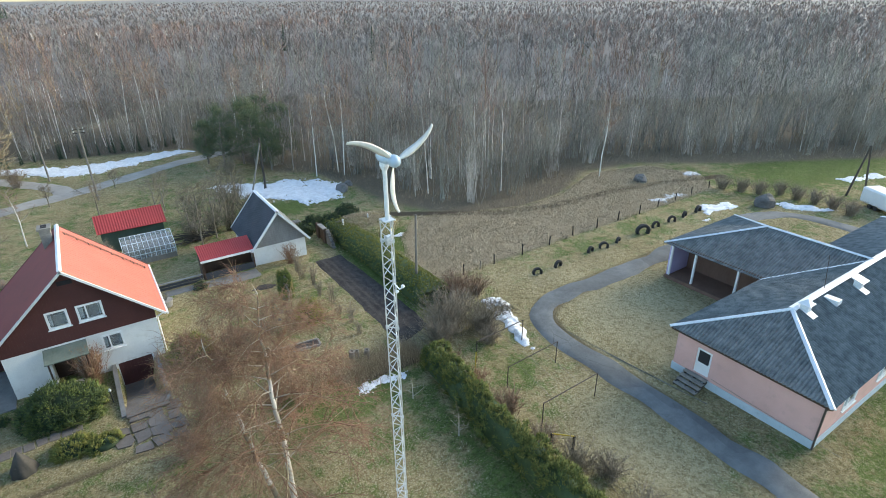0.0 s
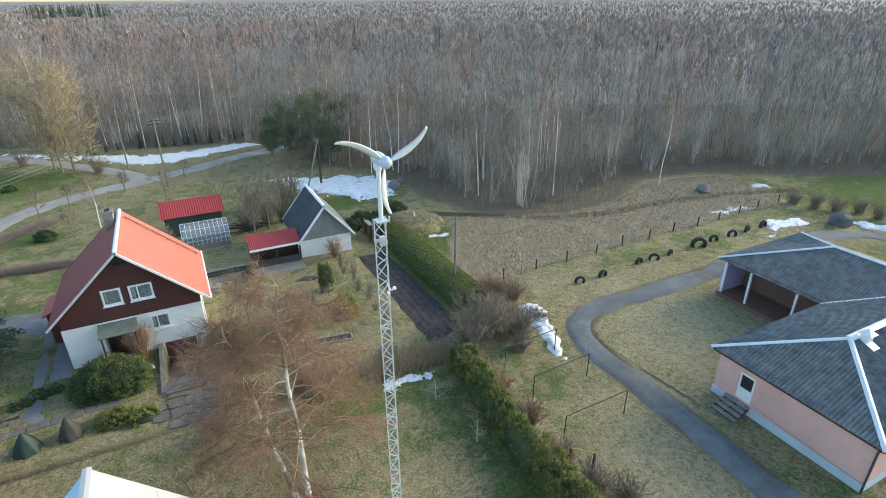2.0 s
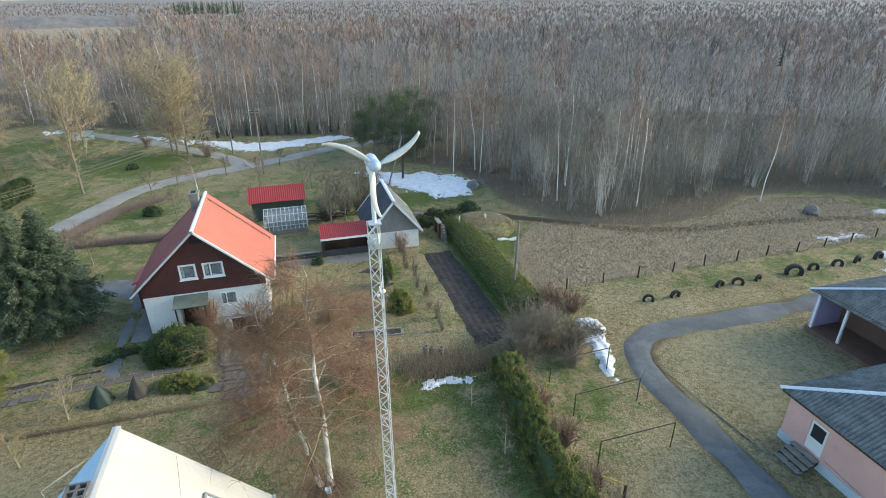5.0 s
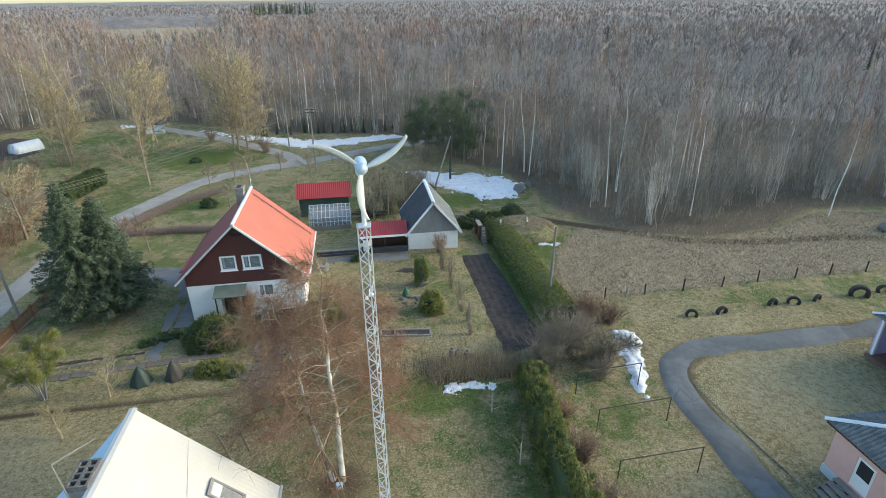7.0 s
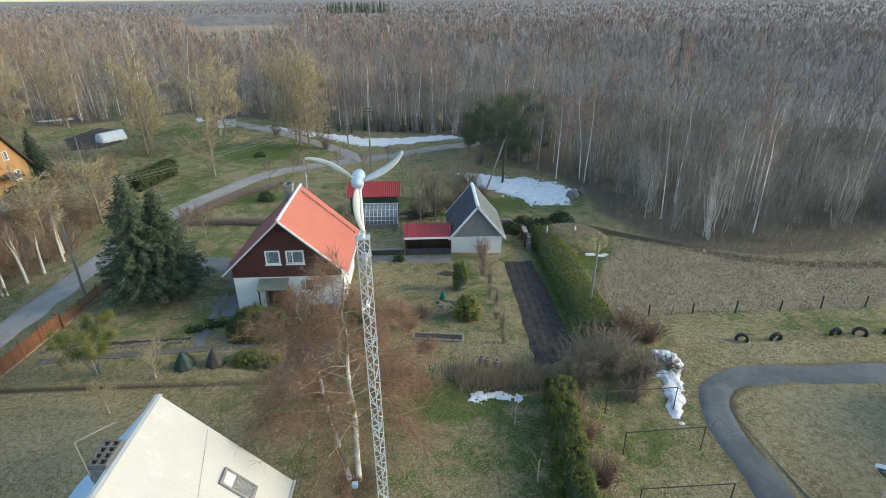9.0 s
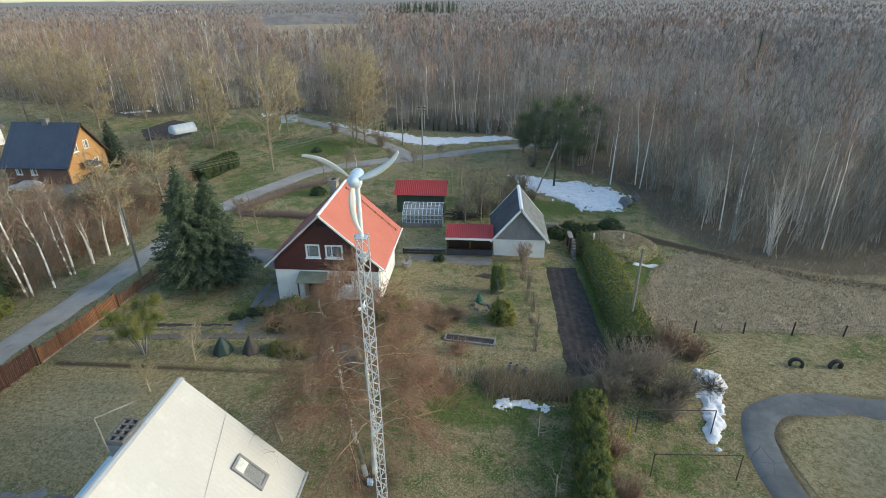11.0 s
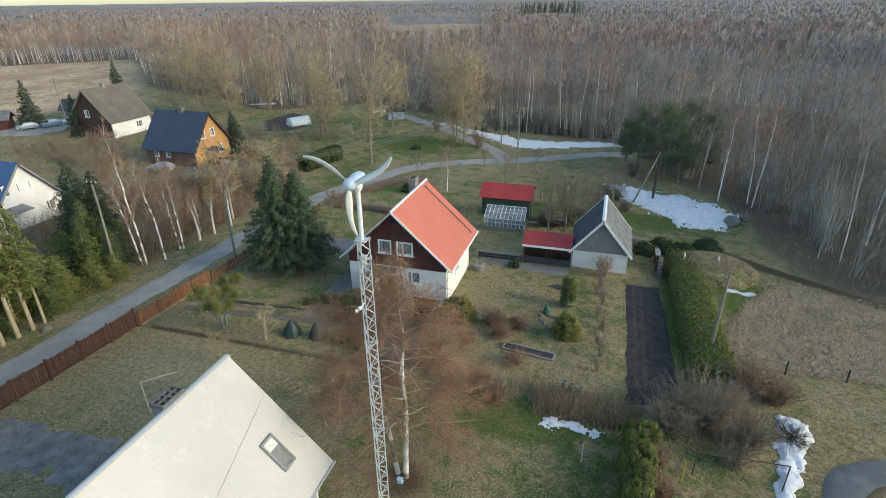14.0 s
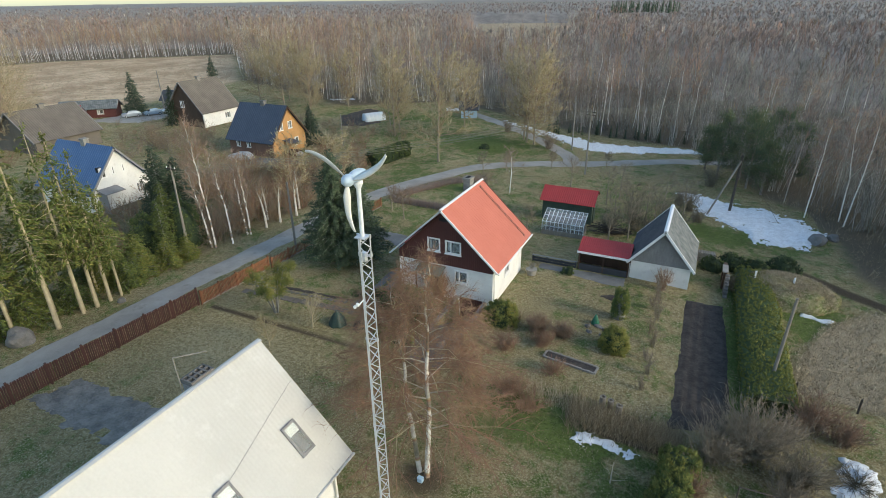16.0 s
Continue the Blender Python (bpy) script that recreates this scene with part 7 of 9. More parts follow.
# conifers of the far gardens
for x, y, hh, r in ((-43.6, 69.2, 6.4, 1.9), (-94.1, 76.0, 8.6, 2.6), (-77.8, 71.8, 7.2, 2.1), (-106.0, 108, 8.6, 2.2), (-34.6, 34.6, 8.3, 2.9), (-33.6, 36.0, 7.2, 2.4), (-35.8, 35.8, 7.4, 2.4)):
    tree_thing("spruce_tree", at(x, y, -0.05), "dark green garden spruce", spruce(rng, hh, r, 0.02, 0.36, 1.0, spray=0.36, irregular=0.25, fuzz=0.10), "needle", group="far garden spruces")

# bare fruit trees and small trees
for x, y, hh, tone, bark in ((-13.2, 45.2, 3.0, 0.42, 0.3), (-0.8, 46.8, 2.6, 0.2, 0.2), (6.3, 52.2, 4.0, 0.2, 0.25), (7.5, 54.0, 4.2, 0.2, 0.25), (8.9, 55.0, 3.8, 0.22, 0.25), (9.8, 53.0, 3.6, 0.22, 0.25), (6.5, 48.0, 3.0, 0.22, 0.25), (8.0, 49.5, 3.2, 0.22, 0.25), (10.2, 57.5, 4.6, 0.22, 0.25), (12.2, 58.6, 4.4, 0.22, 0.25), (4.4, 58.8, 4.0, 0.24, 0.25), (-4.8, 70.2, 2.4, 0.3, 0.3), (1.8, 73.2, 2.2, 0.3, 0.3), (-12.5, 65.0, 2.6, 0.3, 0.3), (-10, 67.0, 2.6, 0.3, 0.3), (-15.5, 46.8, 2.6, 0.4, 0.3), (-8.6, 56.5, 2.6, 0.32, 0.3), (-0.5, 63.0, 3.8, 0.34, 0.3), (5.4, 61.5, 4.0, 0.24, 0.25)):
    tree_thing("fruit_tree", at(x, y, -0.03), "small leafless fruit tree with crooked limbs", bare_tree(rng, hh, 0.035 + 0.012 * hh, crown=0.42, start=0.3, limbs=9, rise=0.7, subs=4, twigs=7, twig_len=0.16 * hh + 0.12, twig_r=0.010, bark=bark, tone=tone, sides=6), "shrub", group="fruit trees")
for x, y, hh, tone in ((-9.1, 25.3, 2.2, 0.80), (-10.3, 22.4, 2.0, 0.77)):
    tree_thing("fruit_tree", at(x, y, -0.03), "small leafless fruit tree with pale spreading twigs", bare_tree(rng, hh, 0.05, crown=0.55, start=0.12, limbs=16, rise=0.75, subs=5, twigs=6, twig_len=0.32, twig_r=0.008, bark=0.8, tone=tone, sides=6, jitter=0.03), "shrub", group="fruit trees")
for x, y, hh in ((-1.4, 19.2, 2.2), (-0.8, 20.0, 1.9)):
    tree_thing("fruit_tree", at(x, y, -0.03), "leaning old fruit tree with cut-back limbs", bare_tree(rng, hh, 0.06, crown=0.5, start=0.3, limbs=6, rise=0.6, subs=2, twigs=3, twig_len=0.35, twig_r=0.009, bark=0.3, tone=0.35, lean=(-0.25, 0.12), sides=6), "shrub", group="fruit trees")
for x, y, hh in ((11.5, 20.6, 1.3), (12.0, 17.0, 1.5)):
    tree_thing("sapling", at(x, y, -0.03), "thin pale leafless sapling on the lawn", bare_tree(rng, hh, 0.028, crown=0.55, start=0.15, limbs=5, rise=0.5, subs=2, twigs=3, twig_len=0.3, twig_r=0.007, bark=0.86, tone=0.80, sides=6, jitter=0.04), "shrub", group="fruit trees")
tree_thing("birch_tree", at(-6.6, 58.6, -0.03), "small leafless birch with white stem on the lawn", bare_tree(rng, 5.6, 0.06, crown=0.24, start=0.4, limbs=14, rise=0.8, subs=4, twigs=8, twig_len=0.5, twig_r=0.007, droop=0.2, bark=0.98, tone=0.56, sides=6))
# multi-stemmed young pine near the fence
stems, lf = Growth(), Growth()
tips = []
for k in range(6):
    a = k * 1.05 + rng.normal(0, 0.2)
    out = rng.uniform(0.4, 1.25)
    tt = np.linspace(0, 1, 6)
    pts = np.stack([0.12 * math.cos(a) + out * math.cos(a) * tt ** 1.2, 0.12 * math.sin(a) + out * math.sin(a) * tt ** 1.2, 3.1 * rng.uniform(0.8, 1.1) * tt], 1)
    stems.stem(pts, 0.045 * (1 - 0.75 * tt) + 0.006, 0.26, 6)
    for _ in range(9):
        f = rng.uniform(0.58, 1.0)
        b = np.array([np.interp(f, tt, pts[:, q]) for q in range(3)])
        e = b + np.array([math.cos(a + rng.normal(0, 0.9)), math.sin(a + rng.normal(0, 0.9)), rng.uniform(0.1, 0.7)]) * rng.uniform(0.25, 0.8)
        stems.stem([b, e], [0.016, 0.006], 0.26, 4)
        tips.append(e)
tips = np.array(tips)
m = 9500
pick = rng.integers(len(tips), size=m)
ball = unit(rng.normal(0, 1, (m, 3)) + np.array([0, 0, 0.5]))
p = tips[pick] + ball * rng.uniform(0.05, 0.36, m)[:, None]
d = unit(ball + np.array([0, 0, 0.6]))
# light from above is put into the tone of the upper needles
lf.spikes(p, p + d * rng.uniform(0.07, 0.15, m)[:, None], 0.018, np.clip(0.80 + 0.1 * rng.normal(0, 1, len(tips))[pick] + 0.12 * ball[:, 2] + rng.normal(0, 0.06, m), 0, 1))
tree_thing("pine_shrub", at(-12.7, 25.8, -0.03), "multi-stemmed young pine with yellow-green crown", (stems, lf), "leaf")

# evergreen bushes
for x, y, rx, ry, hh, n, tone, text in (
        (-4.3, 30.0, 2.0, 1.5, 1.65, 8000, 0.47, "large dark green juniper before the house"),
        (2.3, 31.3, 1.25, 1.05, 1.55, 4200, 0.82, "green garden bush at the house corner"),
        (-4.0, 26.8, 1.0, 0.75, 0.6, 1500, 0.85, "low yellow-green juniper cushion"),
        (-2.7, 26.3, 0.8, 0.6, 0.5, 900, 0.85, "low yellow-green juniper cushion"),
        (9.8, 31.3, 0.85, 0.85, 1.55, 3000, 0.94, "round green thuja on the lawn"),
        (-29.6, 32.4, 1.9, 1.9, 4.6, 4200, 0.46, "tall dark green bush by the road"),
        (-31.6, 30.2, 1.8, 1.8, 3.4, 3600, 0.52, "tall dark green bush by the road"),
        (-28.4, 26.8, 1.5, 1.4, 1.7, 2600, 0.74, "yellow-green bush at the roadside"),
        (-27.6, 24.9, 1.3, 1.2, 1.5, 2200, 0.78, "yellow-green bush at the roadside"),
        (15.2, 46.5, 1.0, 0.9, 1.0, 1500, 0.32, "low dark green round bush"),
        (16.6, 47.6, 1.15, 1.1, 1.15, 1800, 0.36, "round dark green clipped bush"),
        (18.3, 47.3, 1.1, 1.0, 1.15, 1800, 0.36, "round dark green clipped bush"),
        (20.3, 48.2, 1.3, 1.2, 1.35, 2200, 0.30, "round dark green clipped bush"),
        (-11.0, 57.5, 0.9, 0.9, 0.9, 1100, 0.35, "small dark green bush on the lawn"),
        (-7.6, 31.0, 0.9, 0.6, 0.22, 700, 0.42, "low dark creeping juniper"),
        (-8.6, 30.4, 0.6, 0.4, 0.18, 400, 0.42, "low dark creeping juniper"),
        (-17.0, 77.0, 0.7, 0.7, 0.7, 500, 0.35, "small dark bush on the far lawn"),
        (4.7, 40.4, 0.5, 0.5, 0.5, 400, 0.4, "small green bush by the yard")):
    bush_thing("bush", at(x, y, -0.03), text, leafy(rng, rx, ry, hh, n, tone))
tree_thing("thuja", at(9.55, 35.1, -0.03), "narrow columnar green thuja", leafy(rng, 0.46, 0.46, 2.3, 3600, 0.62, leaf=0.12, flat_top=0.4, rough=0.08, up=1.0), "leaf", category="conifer")
# hedges
bush_thing("thuja_hedge", (0, 0, 0), "long clipped green thuja hedge beside the vegetable bed", hedge(rng, [(18.4, 28.9), (18.3, 34), (18.2, 40), (18.0, 45.5)], 2.7, 1.35, 32000, 0.84, 0.085, 0.10, leaf_r=0.026, clump=0.05, vary=0.3), "hedge")
bush_thing("juniper_hedge", (0, 0, 0), "ragged green juniper hedge between the gardens", hedge(rng, [(13.6, 4), (13.6, 11.5), (13.7, 15), (13.9, 18.5), (14.2, 22.6)], 1.4, 1.45, 19000, 0.74, 0.17, 0.50, boxy=0.85, clump=0.20), "hedge")
bush_thing("spruce_hedge", (0, 0, 0), "dark green clipped spruce hedge in the far garden", hedge(rng, [(-28.2, 62.6), (-26.9, 70.2)], 2.0, 1.7, 9000, 0.42, 0.28, 0.2, leaf_r=0.05), "hedge")
for line, wd, hh in (([(-17.6, 50.5), (-16.2, 54.5), (-14.4, 59.2), (-11, 62.4)], 1.0, 1.0), ([(-16.8, 49.6), (-12, 49.6), (-7.8, 49.3)], 0.9, 0.8)):
    wood, fine = Growth(), Growth()
    n = 3800
    pts = [Vector((*q, 0)) for q in line]
    seg = rng.integers(len(pts) - 1, size=n)
    f = rng.random(n)
    a = np.array([pts[i][:2] for i in seg])
    b = np.array([pts[i + 1][:2] for i in seg])
    xy = a + (b - a) * f[:, None] + rng.normal(0, wd * 0.24, (n, 2))
    base = np.column_stack([xy, [G(x, y) for x, y in xy]])
    tipp = base + np.column_stack([rng.normal(0, 0.16, (n, 2)), hh * rng.uniform(0.55, 1.05, n)])
    fine.spikes(base, tipp, 0.014, np.clip(0.48 + rng.normal(0, 0.1, n), 0, 0.8))
    ob = fine.mesh("bare_hedge", M["twig"])
    tagged(ob, "leafless brown clipped hedge by the road", "hedge")

# leafless shrubs
SHRUBS = [(17.3, 25.5, 2.6, 2.3, 260, 0.27), (15.7, 24.3, 1.8, 1.9, 140, 0.30), (19.3, 24.4, 1.9, 1.8, 150, 0.22), (18.6, 22.9, 1.3, 1.3, 70, 0.3), (20.3, 29.0, 1.7, 1.7, 150, 0.50), (21.6, 28.4, 1.3, 1.4, 90, 0.50), (18.9, 27.2, 1.4, 1.6, 70, 0.36), (15.0, 19.5, 0.9, 1.3, 60, 0.56), (15.1, 16.9, 1.1, 1.5, 80, 0.5), (15.0, 14.2, 1.0, 1.2, 60, 0.4), (15.3, 12.3, 1.3, 1.3, 80, 0.28), (16.3, 11.2, 1.2, 1.1, 60, 0.25), (15.0, 21.5, 0.8, 1.2, 40, 0.52), (16.0, 9.0, 1.3, 1.2, 60, 0.26),
          (6.2, 50.2, 1.4, 2.2, 60, 0.12), (8.2, 52.0, 1.5, 2.4, 60, 0.14), (9.6, 50.8, 1.3, 2.0, 60, 0.1), (10.6, 55.0, 1.6, 2.6, 60, 0.14), (7.4, 56.4, 1.5, 2.4, 60, 0.16), (11.8, 53.2, 1.4, 2.2, 60, 0.1), (12.6, 61.0, 1.5, 2.2, 60, 0.16),
          (4.9, 31.2, 1.1, 1.1, 130, 0.48), (6.6, 31.3, 1.0, 0.85, 110, 0.44), (3.3, 31.6, 0.7, 0.9, 40, 0.4), (11.8, 40.7, 0.8, 1.5, 40, 0.6), (11.7, 38.8, 0.55, 1.9, 17, 0.33), (11.5, 37.4, 0.5, 1.2, 12, 0.36), (11.9, 36.0, 0.6, 1.7, 14, 0.30), (11.7, 34.2, 0.45, 1.1, 10, 0.36), (12.0, 32.8, 0.6, 1.5, 14, 0.32), (11.8, 31.0, 0.4, 0.9, 8, 0.36), (12.1, 29.6, 0.6, 1.4, 13, 0.28), (11.9, 28.0, 0.5, 1.0, 10, 0.33),
          (59.2, 31.4, 1.2, 1.5, 60, 0.3), (60.0, 29.6, 1.2, 1.5, 60, 0.3), (60.8, 28.0, 1.2, 1.5, 60, 0.3), (62.6, 26.6, 1.2, 1.5, 60, 0.34), (62.4, 24.8, 1.2, 1.5, 60, 0.34), (62.4, 23.0, 1.2, 1.5, 60, 0.34), (62.3, 21.2, 1.2, 1.5, 60, 0.34), (61.9, 19.4, 1.2, 1.5, 60, 0.34),
          (-28.0, 38.5, 1.6, 2.4, 60, 0.5), (-29, 42, 1.6, 2.4, 60, 0.55), (-31, 46, 1.7, 2.6, 60, 0.6), (-28.5, 34.5, 1.4, 2.0, 50, 0.45), (-33, 50, 2, 3.0, 60, 0.6), (-36, 55, 2, 2.6, 60, 0.6), (-38, 47, 2, 2.4, 60, 0.5), (-42, 52, 2.2, 2.4, 60, 0.45), (-50, 50, 2.2, 2.6, 60, 0.4), (-56, 56, 2.4, 2.8, 60, 0.4), (-60, 62, 2.4, 2.8, 60, 0.4), (-64, 58, 2.4, 2.8, 60, 0.42), (-68, 66, 2.4, 2.8, 60, 0.45), (-72, 62, 2.4, 2.6, 60, 0.4), (-33, 66, 1.2, 1.6, 40, 0.5), (-39, 66, 1.6, 2.2, 50, 0.55), (-54, 44, 2, 2.4, 50, 0.35), (-8, 80.5, 1.6, 2.4, 60, 0.4), (-17.5, 89, 1.5, 2.2, 50, 0.4), (14.5, 71.5, 1.6, 2.2, 60, 0.2), (11.6, 62.5, 1.4, 1.6, 60, 0.25), (13.5, 57.8, 1.2, 1.3, 50, 0.25),
          (0.8, 23.2, 1.1, 1.2, 70, 0.56), (2.2, 25.6, 1.3, 1.2, 80, 0.58), (5.2, 24.6, 1.4, 1.1, 90, 0.56), (7.0, 27.2, 1.0, 0.8, 50, 0.55), (3.6, 28.4, 1.2, 1.0, 70, 0.57), (5.6, 29.8, 1.2, 0.9, 70, 0.56), (6.6, 23.6, 1.1, 0.9, 60, 0.56)]
for x, y, r, hh, st, tone in SHRUBS:
    text = "reddish-brown leafless garden shrub" if tone > 0.45 else "grey-brown leafless shrub with many upright stems"
    shrub_thing("shrub", at(x, y, -0.03), text, shrub(rng, r * 1.08, hh * 1.15, int(st * 1.25), tone, twigs=10, stem_r=0.016, twig_r=0.011, twig_len=0.25 + 0.12 * hh), group="leafless shrubs")
shrub_thing("shrub", at(21.7, 25.5, 0.2), "thin dark twigs poking through a snow heap", shrub(rng, 1.2, 0.24, 90, 0.0, twigs=5, stem_r=0.013, twig_r=0.010, twig_len=0.45, spread=1.0), group="leafless shrubs")
# brown vine over the porch
shrub_thing("vine", (-2.75, 31.9, 0.0), "dry brown climber hanging over the porch", shrub(rng, 1.0, 2.6, 150, 0.6, twigs=12, spread=0.85, twig_len=0.5, twig_r=0.009), "climber")

# dead stems, straw and tussocks
def straw(name, label, n, place, h0, h1, r=0.012, tone=(0.2, 0.7), lean=0.12):
    g = Growth()
    xy = place(n)
    base = np.column_stack([xy, [G(x, y) - 0.02 for x, y in xy]])
    h = rng.uniform(h0, h1, len(xy))
    g.spikes(base, base + np.column_stack([rng.normal(0, lean, (len(xy), 2)) * h[:, None], h]), r, rng.uniform(*tone, len(xy)))
    ob = g.mesh(name, M["straw"])
    return tagged(ob, label, "dry plants", kind="stuff")


straw("dead_stems", "dense grey-brown dead flower stems in a bed", 5200, lambda n: np.column_stack([rng.uniform(8.6, 14.3, n), 24.4 + rng.normal(0, 0.6, n)]), 0.25, 1.15, 0.009, (0.05, 0.75), 0.3)
straw("dead_stems", "thin pale dead stems along the lawn edge", 700, lambda n: np.column_stack([rng.uniform(6.0, 9.2, n), 25.2 + rng.normal(0, 0.5, n)]), 0.3, 0.7, 0.010, (0.4, 1.0))


def over(x0, x1, y0, y1, ok):
    def place(n):
        xy = np.column_stack([rng.uniform(x0, x1, n), rng.uniform(y0, y1, n)])
        return xy[ok(xy[:, 0], xy[:, 1])]
    return place


straw("field_tussocks", "pale dry grass tussocks covering the field", 42000, over(19, 62, 31.5, 45, lambda x, y: inside(FIELD, x, y) > -0.3), 0.10, 0.34, 0.022, (0.25, 1.0), 0.7)
straw("far_field_grass", "rough dry grass of the far field", 26000, over(-240, -98, 50, 190, lambda x, y: inside(FAR_FIELD, x, y) > 1), 0.15, 0.5, 0.06, (0.4, 1.0), 0.9)
straw("wood_edge_grass", "tangled dry grass along the wood's edge", 22000, over(10, 92, 26, 70, lambda x, y: np.abs(inside(FOREST, x, y) - 0.6) < 2.4), 0.15, 0.6, 0.020, (0.1, 0.8), 0.6)
lawn_ok = lambda x, y: (inside(FOREST, x, y) < -1) & (inside(FIELD, x, y) < 0) & (near_line(PATHS, x, y) > 1.15) & ~((x > -6.6) & (x < 1.3) & (y > 27.7) & (y < 40)) & ~((x > 25.9) & (y < 15)) & ~((x > 35.4) & (y < 22.2)) & ~((x > 13.4) & (x < 16.6) & (y > 25.4) & (y < 40.4)) & ~((x > -6.3) & (x < 1) & (y < 14.5)) & ~((x > 9.1) & (x < 13.7) & (y > 41.5) & (y < 47.3))
tufted = lambda x, y: lawn_ok(x, y) & (np.array([noise.noise((a * 0.8, b * 0.8, 4)) + 0.7 * noise.noise((a * 2.6, b * 2.6, 6)) for a, b in zip(x, y)]) > 0.12)
straw("lawn_straw", "withered grass tufts and litter on the lawns", 110000, over(-19, 35, 8, 42, tufted), 0.03, 0.085, 0.020, (0.25, 1.0), 0.9)


# brush between the far gardens
brush_kinds = [joined(shrub(rng, 1.8, 2.4, 13, tone=(0.3, 0.45, 0.6)[k], twigs=6, stem_r=0.02, twig_r=0.014, spread=0.95, twig_len=0.8, jitter=0.1)) for k in range(3)]
rows = []
for _ in range(420):
    x, y = rng.uniform(-88, -27), rng.uniform(28, 84)
    house = min(abs(x + 47.9) / 8 + abs(y - 64.2) / 8, abs(x + 49.5) / 8 + abs(y - 37.6) / 7, abs(x + 73.7) / 8 + abs(y - 75.5) / 8, abs(x + 80) / 9 + abs(y - 52.3) / 10, abs(x + 42) / 6 + abs(y - 58.5) / 4, abs(x + 91) / 8 + abs(y - 75) / 10)
    if house < 1.0 or noise.noise((x * 0.08, y * 0.08, 3)) < -0.12 or x + 0.45 * y > 4:
        continue
    rows.append((x, y, rng.uniform(0.5, 1.2), rng.random() * 6.28, rng.integers(3), rng.normal(0, 0.05), 0))
for _ in range(230):
    x, y = rng.uniform(-45, -25.5), rng.uniform(33, 60)
    if min(abs(x + 47.9) / 8 + abs(y - 64.2) / 8, abs(x + 49.5) / 8 + abs(y - 37.6) / 7, abs(x + 42) / 6 + abs(y - 58.5) / 4) > 1.0 and x < -25 - 0.1 * abs(y - 46):
        rows.append((x, y, rng.uniform(0.5, 1.3), rng.random() * 6.28, rng.integers(3), rng.normal(0.06, 0.05), 0))
scatter(brush_kinds, rows, "garden_brush", "tangled leafless brush between the far gardens", "shrubs", "shrub")


# ---- wind turbine ----
def wind_turbine():
    X, Y = 5.62, 11.1
    h = thing("wind_turbine", at(X, Y), "small three-bladed wind turbine on a galvanised lattice mast", "wind turbine")
    top, rad = 15.0, 0.178
    half = 0.15
    mast = thing("mast", (0, 0, 0), "", "")
    for key in ("label", "category"):
        if key in mast:
            del mast[key]
    mast.parent = h
    corners = [(rad * math.cos(radians(a)), rad * math.sin(radians(a))) for a in (-78, 42, 162)]
    for c in corners:
        part("leg", pipe([(*c, -0.2), (*c, top)], 0.017, 6), M["zinc"], mast)
    n = 50
    step = top / n
    zig = bmesh.new()
    for i in range(n):
        z0, z1 = i * step, (i + 1) * step
        for k in range(3):
            a, b = corners[k], corners[(k + 1) % 3]
            if i % 2:
                a, b = b, a
            tube(zig, (*a, z0), (*b, z1), 0.014, 0.014, 4, False)
    brace = part("brace", zig, M["zinc"], mast, "zigzag lattice bracing")
    brace["kind"] = "stuff"
    for z in (3.0, 6.0, 9.0, 12.0, 14.5, 15.0):
        bm = bmesh.new()
        for k in range(3):
            a, b = corners[k], corners[(k + 1) % 3]
            tube(bm, (*a, z), (*b, z), 0.016, 0.016, 4)
            box(bm, a[0] - 0.025, a[0] + 0.025, a[1] - 0.025, a[1] + 0.025, z - 0.05, z + 0.05)
        part("joint_ring", bm, M["zinc"], mast)
    part("top_plate", boxes((-half, half, -half, half, top, top + 0.03), bevel=0.005), M["zinc"], mast)
    part("inverter_box", boxes((-0.07, 0.07, -0.06, 0.06, 14.35, 14.6), bevel=0.01), M["zinc"], mast, "small grey junction box")
    # small instrument arm ending in two white balls, no light source
    bm = pipe([(0, -half, 13.35), (0, -half - 0.28, 13.3), (0.05, -half - 0.36, 13.38)], 0.018)
    bmesh.ops.create_uvsphere(bm, u_segments=10, v_segments=7, radius=0.05, matrix=Matrix.Translation((0.05, -half - 0.36, 13.4)))
    bmesh.ops.create_uvsphere(bm, u_segments=10, v_segments=7, radius=0.045, matrix=Matrix.Translation((-0.08, -half - 0.3, 13.27)))
    part("instrument_arm", bm, M["white_paint"], mast, "short white arm with round instrument housings")
    part("pole", pipe([(0, 0.0, top), (0, 0.0, 16.38)], 0.055, 12), M["ridge_metal"], h, "pale steel pole")
    bm = bmesh.new()
    for p0, p1, r0, r1 in (((0, 0, 16.25), (0, 0, 16.36), 0.07, 0.12), ((0, 0, 16.36), (0, 0, 16.44), 0.12, 0.11)):
        tube(bm, p0, p1, r0, r1, 14)
    part("yaw_bearing", bm, M["ridge_metal"], h)
    hub = Vector((0.03, -0.42, 16.55))
    bm = bmesh.new()
    bmesh.ops.create_uvsphere(bm, u_segments=20, v_segments=14, radius=1.0, matrix=Matrix.Translation((0.01, -0.02, 16.55)) @ Matrix.Diagonal((0.155, 0.34, 0.15, 1)))
    part("nacelle", bm, M["nacelle"], h, "rounded pale blue-grey casing", True)
    rotor = thing("rotor", tuple(hub), "", "")
    for key in ("label", "category"):
        if key in rotor:
            del rotor[key]
    rotor.parent = h
    bm = bmesh.new()
    bmesh.ops.create_uvsphere(bm, u_segments=18, v_segments=12, radius=1.0, matrix=Matrix.Diagonal((0.145, 0.18, 0.145, 1)))
    part("spinner", bm, M["nacelle"], rotor, "", True)
